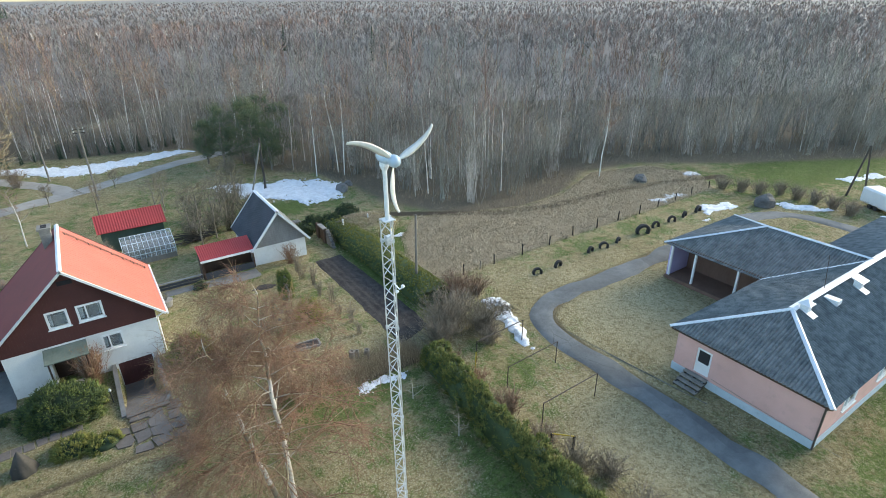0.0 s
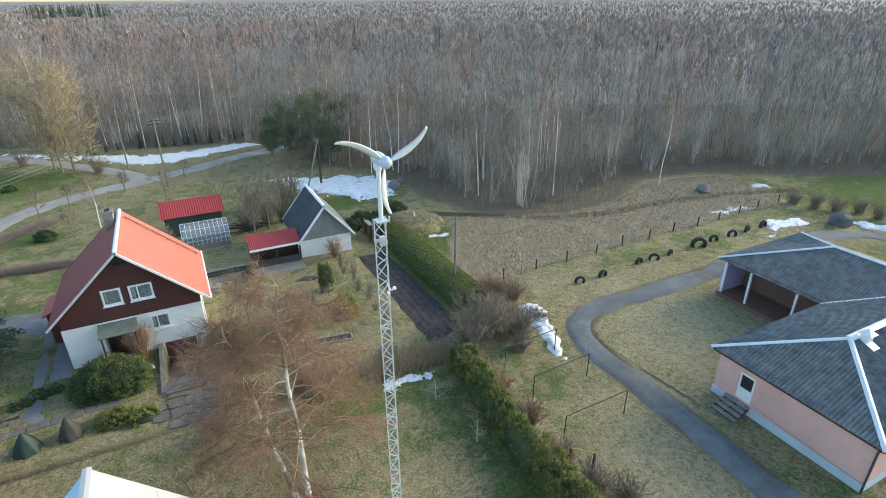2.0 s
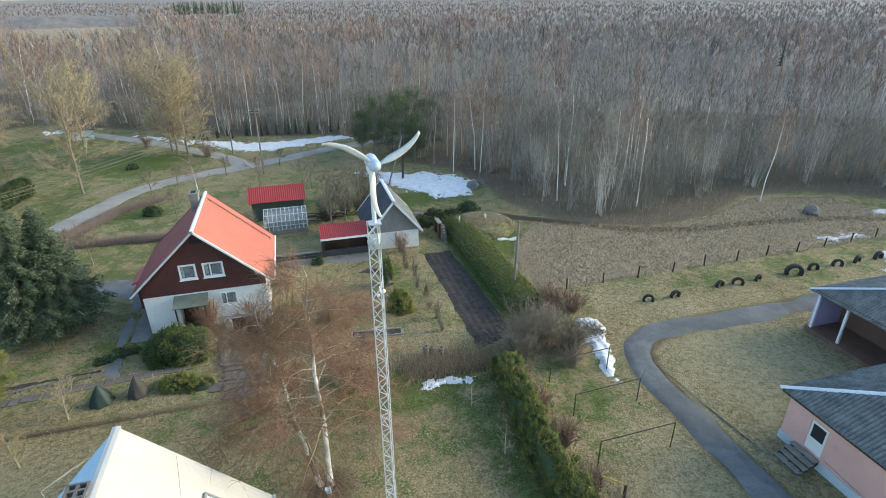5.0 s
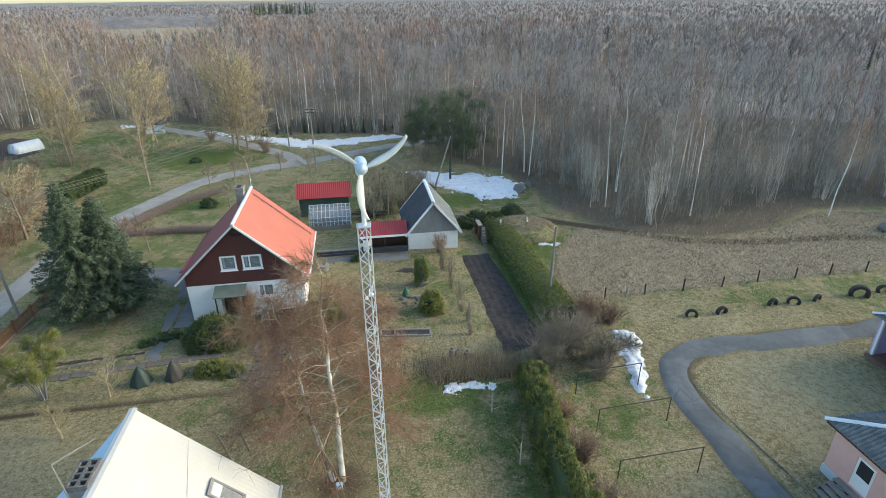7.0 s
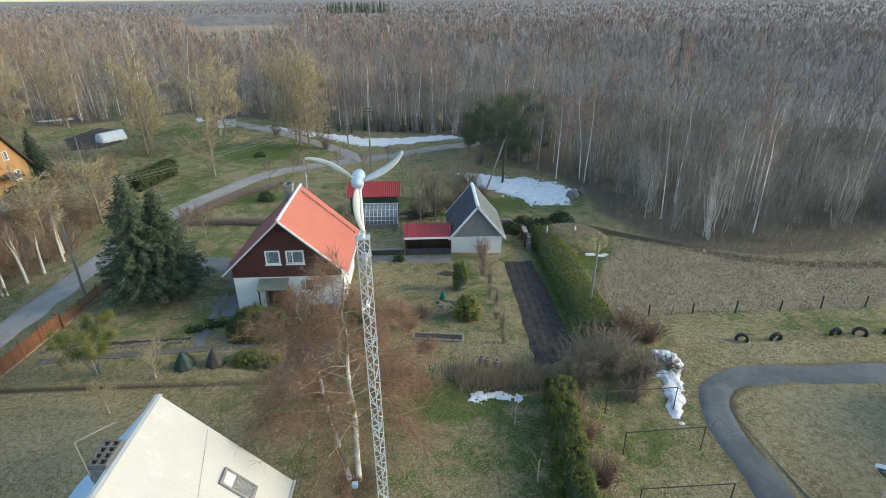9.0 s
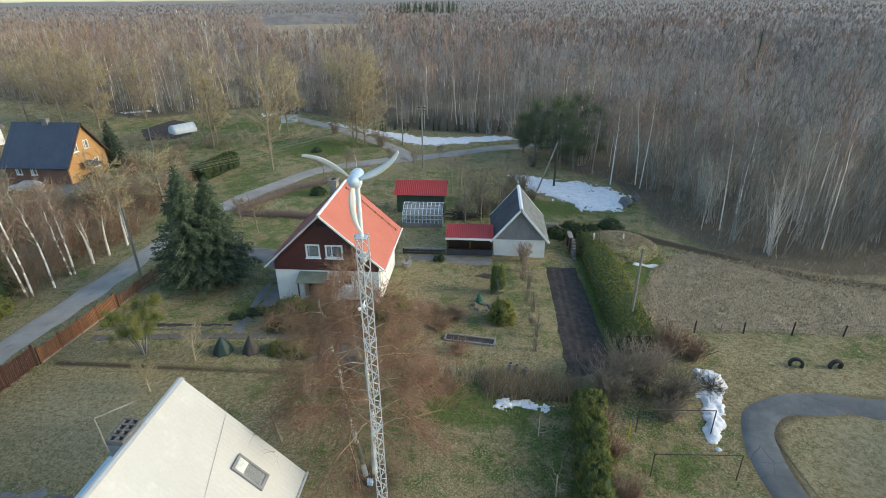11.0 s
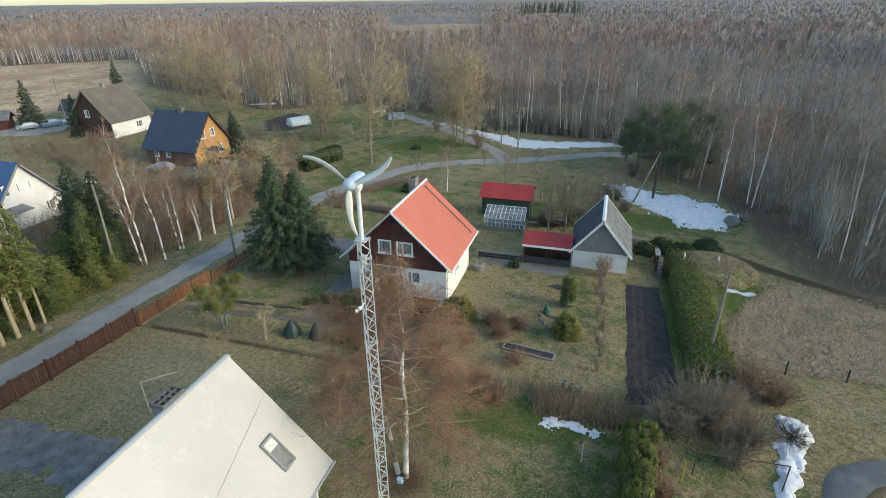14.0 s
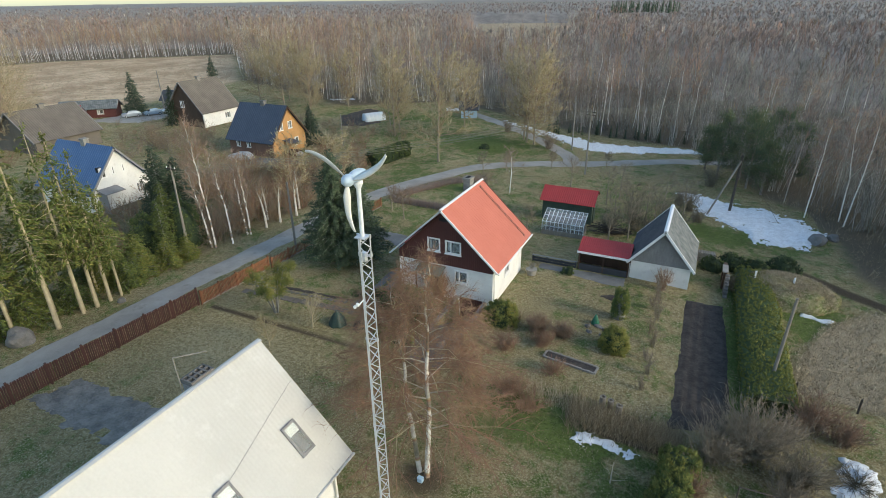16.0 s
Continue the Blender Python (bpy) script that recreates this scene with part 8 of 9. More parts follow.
    for k in range(3):
        ang = radians(-103 + 120 * k)
        bm = bmesh.new()
        rings = []
        nseg = 18
        for i in range(nseg + 1):
            t = i / nseg
            r = 0.10 + 1.14 * t
            sweep = 0.62 * max(0, t - 0.35) ** 1.9
            a = ang + sweep + 0.10 * math.sin(t * 3.0)
            chord = (0.05 + 0.13 * math.sin(min(1, t * 3.2) * math.pi / 2)) * (1 - 0.62 * t ** 2.2)
            pitch = radians(34 * (1 - t) ** 1.5 + 6)
            c = Vector((math.cos(a) * r, 0, math.sin(a) * r))
            tang = Vector((-math.sin(a), 0, math.cos(a)))
            flat = tang * math.cos(pitch) + Vector((0, 1, 0)) * math.sin(pitch)
            thickv = flat.cross(Vector((math.cos(a), 0, math.sin(a)))).normalized()
            th = chord * (0.20 - 0.10 * t)
            prof = ((-0.5, 0), (-0.25, 0.5), (0.1, 0.45), (0.5, 0), (0.1, -0.4), (-0.25, -0.5))
            rings.append([bm.verts.new(c + flat * chord * u + thickv * th * v) for u, v in prof])
        for ra, rb in zip(rings, rings[1:]):
            for j in range(6):
                bm.faces.new((ra[j], ra[(j + 1) % 6], rb[(j + 1) % 6], rb[j]))
        bm.faces.new(rings[0][::-1])
        bm.faces.new(rings[-1])
        part("blade", bm, M["blade"], rotor, "white swept blade", True)
    return h


wind_turbine()


# ---- fences, poles, tyres ----
def paling_fence(a, b, mat, label, height, gap, pale_w, kerb=False, posts_every=2.0, group=""):
    """A picket fence from a to b: posts, two rails, upright pales of their own."""
    a, b = Vector((*a, 0)), Vector((*b, 0))
    run = (b - a).length
    d = (b - a) / run
    ob = thing("fence", at(a.x, a.y), label, "fence", group, turn=math.degrees(math.atan2(d.y, d.x)))
    z0 = G(a.x, a.y)
    nz = lambda s: G(a.x + d.x * s, a.y + d.y * s) - z0
    n = int(run / posts_every)
    for k in range(n + 1):
        s = run * k / n
        part("post", boxes((s - 0.06, s + 0.06, -0.06, 0.06, nz(s) - 0.2, nz(s) + height + 0.08), bevel=0.012), mat, ob)
    for z in (0.22, height - 0.18):
        bm = bmesh.new()
        for k in range(n):
            s0, s1 = run * k / n, run * (k + 1) / n
            tube(bm, (s0, -0.035, nz(s0) + z), (s1, -0.035, nz(s1) + z), 0.035, 0.035, 4)
        part("rail", bm, mat, ob)
    if kerb:
        for k in range(n):
            s0, s1 = run * k / n + 0.07, run * (k + 1) / n - 0.07
            bm = boxes((s0, s1, -0.05, 0.05, nz(s0) - 0.15, nz(s0) + 0.16), bevel=0.01)
            part("base_slab", bm, M["concrete"], ob, "pale concrete base slab")
    bm = bmesh.new()
    box(bm, -pale_w / 2, pale_w / 2, -0.085, -0.062, 0.10, height, bevel=0.006)
    me = bpy.data.meshes.new("pale")
    bm.to_mesh(me)
    bm.free()
    me.materials.append(mat)
    m = int(run / gap)
    for k in range(m):
        s = gap * (k + 0.5)
        p = new("pale", me)
        p.parent = ob
        p.matrix_basis = pose(s, 0, nz(s) + random.uniform(-0.02, 0.02), 0, random.uniform(-0.8, 0.8), 0)
    return ob


paling_fence((-19.85, 6.0), (-18.6, 24.2), M["fence_brown"], "dark brown wooden picket fence along the road", 1.4, 0.115, 0.09, group="road fence")
paling_fence((-18.5, 24.4), (-18.05, 31.0), M["fence_orange"], "orange-brown picket fence on a concrete base", 1.1, 0.11, 0.08, True, 1.65, group="road fence")
paling_fence((-17.9, 31.2), (-17.3, 47.5), M["fence_orange"], "faded orange-brown picket fence under the spruce", 0.95, 0.16, 0.08, True, 2.0, group="road fence")

# wire fence of the field
fence_posts = [(19.8, 31.5), (22.75, 31.35), (26.0, 31.5), (29.1, 31.5), (32.4, 31.6), (35.6, 31.8), (38.8, 31.75), (42.0, 31.9), (45.2, 31.8), (48.4, 32.0), (51.7, 32.2), (54.8, 32.3), (58.2, 32.3)]
wf = thing("wire_fence", at(19.8, 31.5), "dark leaning fence posts with thin wire round the field", "fence", fixed=True)
for x, y in fence_posts:
    z = G(x, y)
    lx, ly = random.uniform(-0.07, 0.07), random.uniform(-0.05, 0.05)
    bm = bmesh.new()
    tube(bm, (x, y, z - 0.3), (x + lx, y + ly, z + random.uniform(0.85, 1.05)), 0.06, 0.05, 7)
    part("post", bm, M["post_wood"], wf)
for zz in (0.4, 0.8):
    part("wire", pipe([(x, y, G(x, y) + zz) for x, y in fence_posts], 0.006, 3), M["rust"], wf)
bm = bmesh.new()
tube(bm, at(24.4, 31.4, -0.2), at(24.45, 31.4, 0.75), 0.03, 0.03, 6)
part("stake", bm, M["pole_wood"], wf)


def tyre(loc, r, w, turn, lean, group="half-buried tyres"):
    """A tyre sunk upright into the grass."""
    ob = thing("tyre", loc, "old black tyre half sunk into the grass", "tyre", group, turn=turn)
    bm = bmesh.new()
    sides, prof = 28, [(-0.5, 0.70), (-0.52, 0.86), (-0.42, 0.97), (-0.15, 1.0), (0.15, 1.0), (0.42, 0.97), (0.52, 0.86), (0.5, 0.70), (0.36, 0.60), (-0.36, 0.60)]
    rings = []
    for k in range(sides):
        a = 2 * math.pi * k / sides
        kn = 1.0 + (0.02 if k % 2 else 0)
        rings.append([bm.verts.new((u * w, math.cos(a) * v * r * (kn if v > 0.96 else 1), math.sin(a) * v * r * (kn if v > 0.96 else 1))) for u, v in prof])
    for k in range(sides):
        ra, rb = rings[k], rings[(k + 1) % sides]
        for j in range(len(prof)):
            bm.faces.new((ra[j], ra[(j + 1) % len(prof)], rb[(j + 1) % len(prof)], rb[j]))
    bmesh.ops.rotate(bm, verts=bm.verts, cent=(0, 0, 0), matrix=Matrix.Rotation(radians(lean), 3, "Y"))
    part("casing", bm, M["rubber"], ob)
    return ob


for x, y, r, w, turn in ((27.7, 28.1, 0.42, 0.26, 70), (30.0, 28.1, 0.42, 0.26, 95), (34.3, 28.5, 0.40, 0.26, 100), (35.9, 28.4, 0.45, 0.26, 60), (37.9, 28.5, 0.38, 0.24, 110), (41.4, 28.5, 0.68, 0.40, 62), (43.6, 28.7, 0.46, 0.26, 80), (46.1, 28.7, 0.46, 0.26, 70), (48.3, 28.8, 0.44, 0.26, 105), (50.6, 28.8, 0.50, 0.30, 95)):
    tyre(at(x, y, r * 0.35), r, w, turn, random.uniform(-6, 6))


def pole(x, y, height, r, label, lean=(0, 0), mat="pole_wood", arms=0):
    ob = thing("utility_pole", at(x, y), label, "pole")
    bm = bmesh.new()
    tube(bm, (0, 0, -0.4), (lean[0], lean[1], height), r, r * 0.7, 10)
    part("shaft", bm, M[mat], ob)
    for k in range(arms):
        z = height - 0.25 - 0.35 * k
        part("crossarm", boxes((lean[0] - 0.55, lean[0] + 0.55, lean[1] - 0.05, lean[1] + 0.05, z - 0.05, z + 0.05)), M["post_wood"], ob)
        for s in (-0.48, 0.48):
            bm = bmesh.new()
            tube(bm, (lean[0] + s, lean[1], z + 0.05), (lean[0] + s, lean[1], z + 0.2), 0.035, 0.02, 8)
            part("insulator", bm, M["white_paint"], ob, "white insulator")
    return ob


pole(18.55, 31.8, 6.0, 0.11, "weathered grey pole standing by the hedge", (0.08, -0.1))
apole = pole(16.55, 62.9, 6.2, 0.15, "dark leaning utility pole with a strut", (0.1, -0.2), "post_wood")
bm = bmesh.new()
tube(bm, (14.3 - 16.55, 61.0 - 62.9, -0.3), (0.08, -0.2, 5.6), 0.10, 0.09, 8)
part("strut", bm, M["pole_wood"], apole, "grey diagonal strut")
part("stay_wire", pipe([(0.1, -0.2, 5.9), (4.5, -2.0, 0.0)], 0.02, 4), M["rust"], apole)
pole(-4.7, 81.2, 6.2, 0.11, "grey wooden utility pole by the lane")
pole(-0.2, 69.6, 8.2, 0.12, "dark wooden utility pole with crossarms", (0, 0), "pole_wood", 2)
pole(-18.35, 34.8, 6.3, 0.11, "grey leaning utility pole by the road", (-0.1, 0.1))
pole(-28.1, 31.5, 8.0, 0.10, "weathered utility pole with insulators by the trees", (0.05, 0), "pole_wood", 1)
pole(-27.4, 30.8, 7.0, 0.085, "weathered utility pole strut by the trees", (-0.7, 0.8))
pole(-38.4, 70.3, 5.0, 0.09, "thin grey pole in the far garden")
pole(-39.3, 86.5, 6.0, 0.09, "thin grey pole in the far garden", (-0.6, 0))
pole(-90.5, 80.0, 8.5, 0.12, "grey utility pole near the far sheds", (-0.2, 0))
ap = pole(68.0, 22.3, 5.6, 0.12, "dark A-shaped utility pole near the woods", (0.9, -0.6), "post_wood")
bm = bmesh.new()
tube(bm, (1.8, -1.2, -0.3), (0.9, -0.6, 5.5), 0.11, 0.09, 8)
part("strut", bm, M["post_wood"], ap)


def cable(name, p0, p1, sag, label, r=0.012):
    g = []
    for k in range(17):
        t = k / 16
        q = Vector(p0).lerp(Vector(p1), t)
        g.append((q.x, q.y, q.z - sag * 4 * t * (1 - t)))
    gr = Growth()
    gr.stem(g, [r] * 17, 0.0, 4)
    return tagged(gr.mesh(name, M["twig"]), label, "cable")


for k, dz in enumerate((7.9, 7.55)):
    for s in (-0.48, 0.48):
        cable("power_cable", (-0.2 + s, 69.6, dz - 0.6 + 0.2), (-28.0 + s, 31.5, 7.2 - 0.3 * k), 0.9, "thin dark power cable above the road", 0.014)
        cable("power_cable", (-0.2 + s, 69.6, dz - 0.6 + 0.2), (40 + s, 108, 9.0 - 0.3 * k), 0.8, "thin dark power cable towards the woods", 0.014)
cable("power_cable", (-0.2, 69.6, 7.6), (-4.7, 81.2, 5.3), 0.2, "thin dark cable between two poles")
cable("power_cable", (26.0, 12.2, 0.2), (25.8, 5.5, 0.1), 0.05, "thin dark cable along the pink wall", 0.012)


def drying_frame(pts, zt, mat, label):
    """A washing-line frame: two posts and a bar."""
    ob = thing("drying_frame", at(*pts[0]), label, "clothes line", "clothes line frames", fixed=True)
    for x, y in pts:
        bm = bmesh.new()
        tube(bm, at(x, y, -0.2), (x, y, zt), 0.028, 0.028, 7)
        part("post", bm, mat, ob)
    part("bar", pipe([(*pts[0], zt), (*pts[1], zt)], 0.028, 7), mat, ob)
    return ob


f1 = drying_frame([(16.1, 15.35), (20.2, 15.45)], 1.12, M["rust"], "dark steel washing-line frame on the grass")
f2 = drying_frame([(16.6, 18.7), (20.6, 18.9)], 1.05, M["rust"], "dark green steel washing-line frame on the grass")
f3 = drying_frame([(16.6, 21.6), (20.45, 21.8)], 1.10, M["rust"], "rusty steel washing-line frame near snow")
cl = thing("washing_line", at(18, 18), "thin washing lines strung between the frames", "clothes line", fixed=True)
for f in (0.15, 0.4, 0.65, 0.9):
    part("line", pipe([(16.1 + 4.1 * f, 15.4, 1.14), (16.6 + 4 * f, 18.8, 1.07), (16.6 + 3.85 * f, 21.7, 1.12)], 0.007, 3), M["pole_wood"], cl)
bm = bmesh.new()
tube(bm, at(16.05, 21.0, -0.1), at(16.1, 21.0, 1.25), 0.035, 0.035, 7)
tagged(part("marker_post", bm, M["yellow"]), "bright yellow marker post beside the shrubs", "post")
gt = thing("gate", at(15.35, 13.5), "old yellow-barred garden gate among the shrubs", "gate", fixed=True)
for x, y in ((15.3, 13.9), (16.1, 13.2)):
    part("post", boxes((x - 0.05, x + 0.05, y - 0.05, y + 0.05, G(x, y) - 0.1, G(x, y) + 1.0)), M["post_wood"], gt)
part("bar", pipe([at(15.3, 13.9, 1.0), at(16.1, 13.2, 1.0)], 0.03, 6), M["yellow"], gt, "yellow top bar")

# ---- small garden things ----
def cover(x, y, r, hh, mat, label):
    """A plant wrapped for the winter: a draped cone with folds."""
    ob = thing("plant_cover", at(x, y), label, "plant cover", "winter plant covers")
    bm = bmesh.new()
    rings, n = [], 26
    for i in range(11):
        t = i / 10
        rr_ = r * (1 - t) ** 0.8 * (1 + 0.12 * math.sin(t * 3.1))
        ring = []
        for k in range(n):
            a = 2 * math.pi * k / n
            fold = 1 + 0.09 * math.sin(a * 7 + i * 0.35) * (1 - t) + 0.05 * noise.noise((x + k * 0.7, i * 0.6, y))
            ring.append(bm.verts.new((math.cos(a) * rr_ * fold, math.sin(a) * rr_ * fold, hh * t - 0.02)))
        rings.append(ring)
    for ra, rb in zip(rings, rings[1:]):
        for k in range(n):
            bm.faces.new((ra[k], ra[(k + 1) % n], rb[(k + 1) % n], rb[k]))
    bm.faces.new(rings[-1])
    part("sheet", bm, mat, ob, "", True)
    bm = bmesh.new()
    for k in range(n):
        a, b = 2 * math.pi * k / n, 2 * math.pi * (k + 1) / n
        tube(bm, (math.cos(a) * r * 0.66, math.sin(a) * r * 0.66, hh * 0.42), (math.cos(b) * r * 0.66, math.sin(b) * r * 0.66, hh * 0.42), 0.014, 0.014, 4)
    part("cord", bm, M["rust"], ob)


cover(-7.8, 26.4, 0.62, 1.15, M["tarp"], "dark green winter cover over a garden plant")
cover(-6.0, 26.55, 0.55, 1.25, M["tarp_grey"], "dark brown winter cover over a garden plant")
cover(8.2, 33.7, 0.28, 0.8, M["green_plastic"], "bright green cone cover on the lawn")


def boulder(x, y, r, hh, label, seed, group=""):
    bm = bmesh.new()
    bmesh.ops.create_icosphere(bm, subdivisions=3, radius=1.0)
    for v in bm.verts:
        q = v.co.copy()
        k = 1 + 0.28 * noise.noise(q * 1.3 + Vector((seed, 0, 0))) + 0.10 * noise.noise(q * 3.7 + Vector((0, seed, 0)))
        v.co = Vector((q.x * r * k, q.y * r * k * 0.85, q.z * hh * k))
    ob = part("boulder", bm, M["stone"])
    ob.matrix_basis = pose(*at(x, y, hh * 0.35), 0, 0, seed * 50)
    return tagged(ob, label, "boulder", group)


boulder(-26.4, 16.2, 0.95, 0.85, "large grey boulder beside the road", 3)
boulder(57.9, 25.8, 1.1, 0.9, "large grey boulder near the footpath bend", 7)
boulder(23.9, 57.3, 0.9, 0.6, "grey boulder beside the snow bank", 5)
boulder(54.1, 38.6, 0.8, 0.7, "grey boulder at the field's edge", 9)
boulder(25.3, 58.6, 0.6, 0.45, "grey boulder beside the snow bank", 2)
boulder(-25.1, 22.6, 0.3, 0.25, "small grey stone beside the road", 12)
for k in range(14):
    boulder(8.4 + 0.9 * math.cos(k * 1.3) * random.uniform(0.5, 1), 33.0 + 0.7 * math.sin(k * 1.3) * random.uniform(0.5, 1), random.uniform(0.10, 0.2), random.uniform(0.08, 0.14), "small grey rockery stone on the lawn", 20 + k, "rockery stones")

# framed flower bed
fb = thing("flower_bed", at(7.7, 28.7), "narrow raised bed edged with grey bricks", "flower bed", turn=-8)
part("soil", boxes((-1.55, 1.55, -0.28, 0.28, -0.05, 0.08)), M["soil"], fb)
bm = bmesh.new()
box(bm, -0.11, 0.11, -0.055, 0.055, -0.04, 0.13, bevel=0.012)
me = bpy.data.meshes.new("brick")
bm.to_mesh(me)
bm.free()
me.materials.append(M["concrete"])
for s in (-0.34, 0.34):
    for k in range(13):
        b = new("brick", me)
        b.parent = fb
        b.matrix_basis = pose(-1.45 + k * 0.243, s, random.uniform(-0.02, 0.02), 0, random.uniform(-4, 4), random.uniform(-5, 5))
for s in (-1.62, 1.62):
    for k in range(3):
        b = new("brick", me)
        b.parent = fb
        b.matrix_basis = pose(s, -0.23 + 0.23 * k, random.uniform(-0.02, 0.02), 0, 0, 90 + random.uniform(-5, 5))
# stepping edge stones of the garden beds
ed = thing("bed_edging", at(-10.5, 28.6), "row of flat grey slabs and slanted edging stones in the lawn", "edging", fixed=True)
bm = bmesh.new()
box(bm, -0.16, 0.16, -0.08, 0.08, -0.05, 0.09, bevel=0.02)
me = bpy.data.meshes.new("stone")
bm.to_mesh(me)
bm.free()
me.materials.append(M["stone"])
bm = bmesh.new()
box(bm, -0.23, 0.23, -0.30, 0.30, -0.06, 0.045, bevel=0.02)
flat_me = bpy.data.meshes.new("slab")
bm.to_mesh(flat_me)
bm.free()
flat_me.materials.append(M["ramp_concrete"])
for k in range(27):
    f = k / 26
    x, y = -17.0 + 13.2 * f, 27.2 + 1.2 * f ** 0.8
    b = new("slab", flat_me)
    b.parent = ed
    b.matrix_parent_inverse = ed.matrix_basis.inverted()
    b.matrix_basis = pose(x + random.uniform(-0.04, 0.04), y + random.uniform(-0.06, 0.06), G(x, y) + random.uniform(-0.02, 0.01), random.uniform(-2, 2), random.uniform(-2, 2), random.uniform(-6, 10))
for row in ((-17.5, 28.2, -8.6, 29.0),):
    n = 24
    for k in range(n):
        x, y = row[0] + (row[2] - row[0]) * k / n, row[1] + (row[3] - row[1]) * k / n
        b = new("stone", me)
        b.parent = ed
        b.matrix_parent_inverse = ed.matrix_basis.inverted()
        b.matrix_basis = pose(x + random.uniform(-0.08, 0.08), y + random.uniform(-0.06, 0.06), G(x, y), 0, 0, random.uniform(30, 75))
patch("old_flower_bed", [(-17.5, 28.55), (-8.6, 29.3), (-8.6, 29.55), (-17.5, 28.9)], 0.02, M["soil"], "dark old flower bed strip in the lawn", "flower bed", "structure", 0.2, 0.03, 0.2)
patch("pond_edge", [(7.6, 37.6), (9.2, 37.2), (9.8, 37.6), (8.6, 38.2)], 0.03, M["soil"], "dark bare patch in the lawn", "bare soil", "structure", 0.15, 0.03, 0.2)
# light-blue box at the birches, hollow stumps, planter
bx = thing("box", at(3.6, 16.95), "small pale blue plastic box under the birches", "box")
part("body", boxes((-0.13, 0.13, -0.1, 0.1, 0, 0.22), bevel=0.02), M["light_blue"], bx)
part("lid", boxes((-0.14, 0.14, -0.11, 0.11, 0.222, 0.26), bevel=0.015), M["light_blue"], bx)
for x, y, hh in ((10.2, 25.5, 0.75), (11.1, 25.3, 0.65), (10.6, 25.7, 0.5)):
    st = thing("hollow_stump", at(x, y), "pale hollow stump among dead stems", "stump", "hollow stumps")
    bm = bmesh.new()
    n = 14
    o0, o1 = [], []
    for r, z0, z1, store in ((0.17, -0.05, hh, o0), (0.10, hh - 0.4, hh, o1)):
        for z in (z0, z1):
            store.append([bm.verts.new((math.cos(2 * math.pi * k / n) * r * (1 + 0.08 * noise.noise((k, z, x))), math.sin(2 * math.pi * k / n) * r, z)) for k in range(n)])
    for k in range(n):
        j = (k + 1) % n
        bm.faces.new((o0[0][k], o0[0][j], o0[1][j], o0[1][k]))
        bm.faces.new((o0[1][k], o0[1][j], o1[1][j], o1[1][k]))
        bm.faces.new((o1[1][k], o1[1][j], o1[0][j], o1[0][k]))
    bm.faces.new(o1[0])
    part("log", bm, M["pole_wood"], st)
pt = thing("planter", at(2.1, 38.9), "round pale concrete planter with dry plants beside the house", "planter")
bm = bmesh.new()
tube(bm, (0, 0, 0), (0, 0, 0.5), 0.34, 0.45, 18)
part("pot", bm, M["concrete"], pt)
shrub_g = shrub(rng, 0.4, 0.6, 22, 0.2, twigs=6, twig_len=0.2)
shrub_g[0].mesh("stems", M["twig"], pt).location = (0, 0, 0.48)
shrub_g[1].mesh("twigs", M["twig"], pt).location = (0, 0, 0.48)
# garden lamp by the path
lp = thing("garden_lamp", at(-2.1, 29.6), "short black garden lamp with pale head", "lamp")
part("post", pipe([(0, 0, 0), (0, 0, 0.75)], 0.03, 8), M["dark"], lp)
bm = bmesh.new()
tube(bm, (0, 0, 0.752), (0, 0, 0.9), 0.07, 0.05, 10)
part("head", bm, M["curtain"], lp, "pale lamp head")

# earth cellar with a stone front
mo = thing("earth_cellar", at(19.6, 44.2), "grass-covered earth cellar with vent pipes", "cellar")
bm = bmesh.new()
bmesh.ops.create_icosphere(bm, subdivisions=5, radius=1.0)
for v in bm.verts:
    q = v.co
    k = 1 + 0.10 * noise.noise(q * 2.2) + 0.04 * noise.noise(q * 7)
    v.co = Vector((0.4 + q.x * 3.7 * k, q.y * 2.6 * k, max(q.z, -0.2) * 1.5 * k))
part("mound", bm, M["ground"], mo, "dry grassy earth mound", True)
gm = Growth()
n = 9000
th, u = rng.random(n) * 6.28, rng.random(n)
pp = np.column_stack([np.cos(th) * np.sqrt(u) * 3.65 + 0.4, np.sin(th) * np.sqrt(u) * 2.55, 1.48 * np.sqrt(np.clip(1 - u, 0, 1)) - 0.03])
gm.spikes(pp, pp + np.column_stack([rng.normal(0, 0.12, (n, 2)), rng.uniform(0.08, 0.3, n)]), 0.018, rng.uniform(0.2, 1.0, n))
tf = gm.mesh("dry_grass", M["straw"], mo, "pale dry grass")
for x, y in ((-1.6, -0.4), (0.9, -0.5)):
    part("vent_pipe", pipe([(x, y, 0.9), (x, y, 1.85)], 0.07, 10), M["white_paint"], mo, "white vent pipe")
bm = boxes((-3.75, -3.5, -1.0, -0.45, -0.1, 1.25), (-3.75, -3.5, 0.45, 1.0, -0.1, 1.25), (-3.75, -3.5, -1.0, 1.0, 1.25, 1.55), bevel=0.03)
part("portal", bm, M["dark_wood"], mo, "dark wooden portal")
part("door", boxes((-3.6, -3.52, -0.45, 0.45, -0.1, 1.25)), M["dark_wood"], mo)
part("lintel", boxes((-3.85, -3.45, -1.05, 0.3, 1.56, 1.66), bevel=0.02), M["concrete"], mo, "pale concrete lintel")
for k in range(7):
    part("stone", boxes((-3.6 + 0.02 * (k % 2), -3.3, -1.02 - 0.2 * (k + 1), -1.02 - 0.2 * k, -0.2, 1.5 - 0.2 * k + 0.05 * (k % 2)), bevel=0.03), M["stone"], mo, "stepped grey stone side wall")
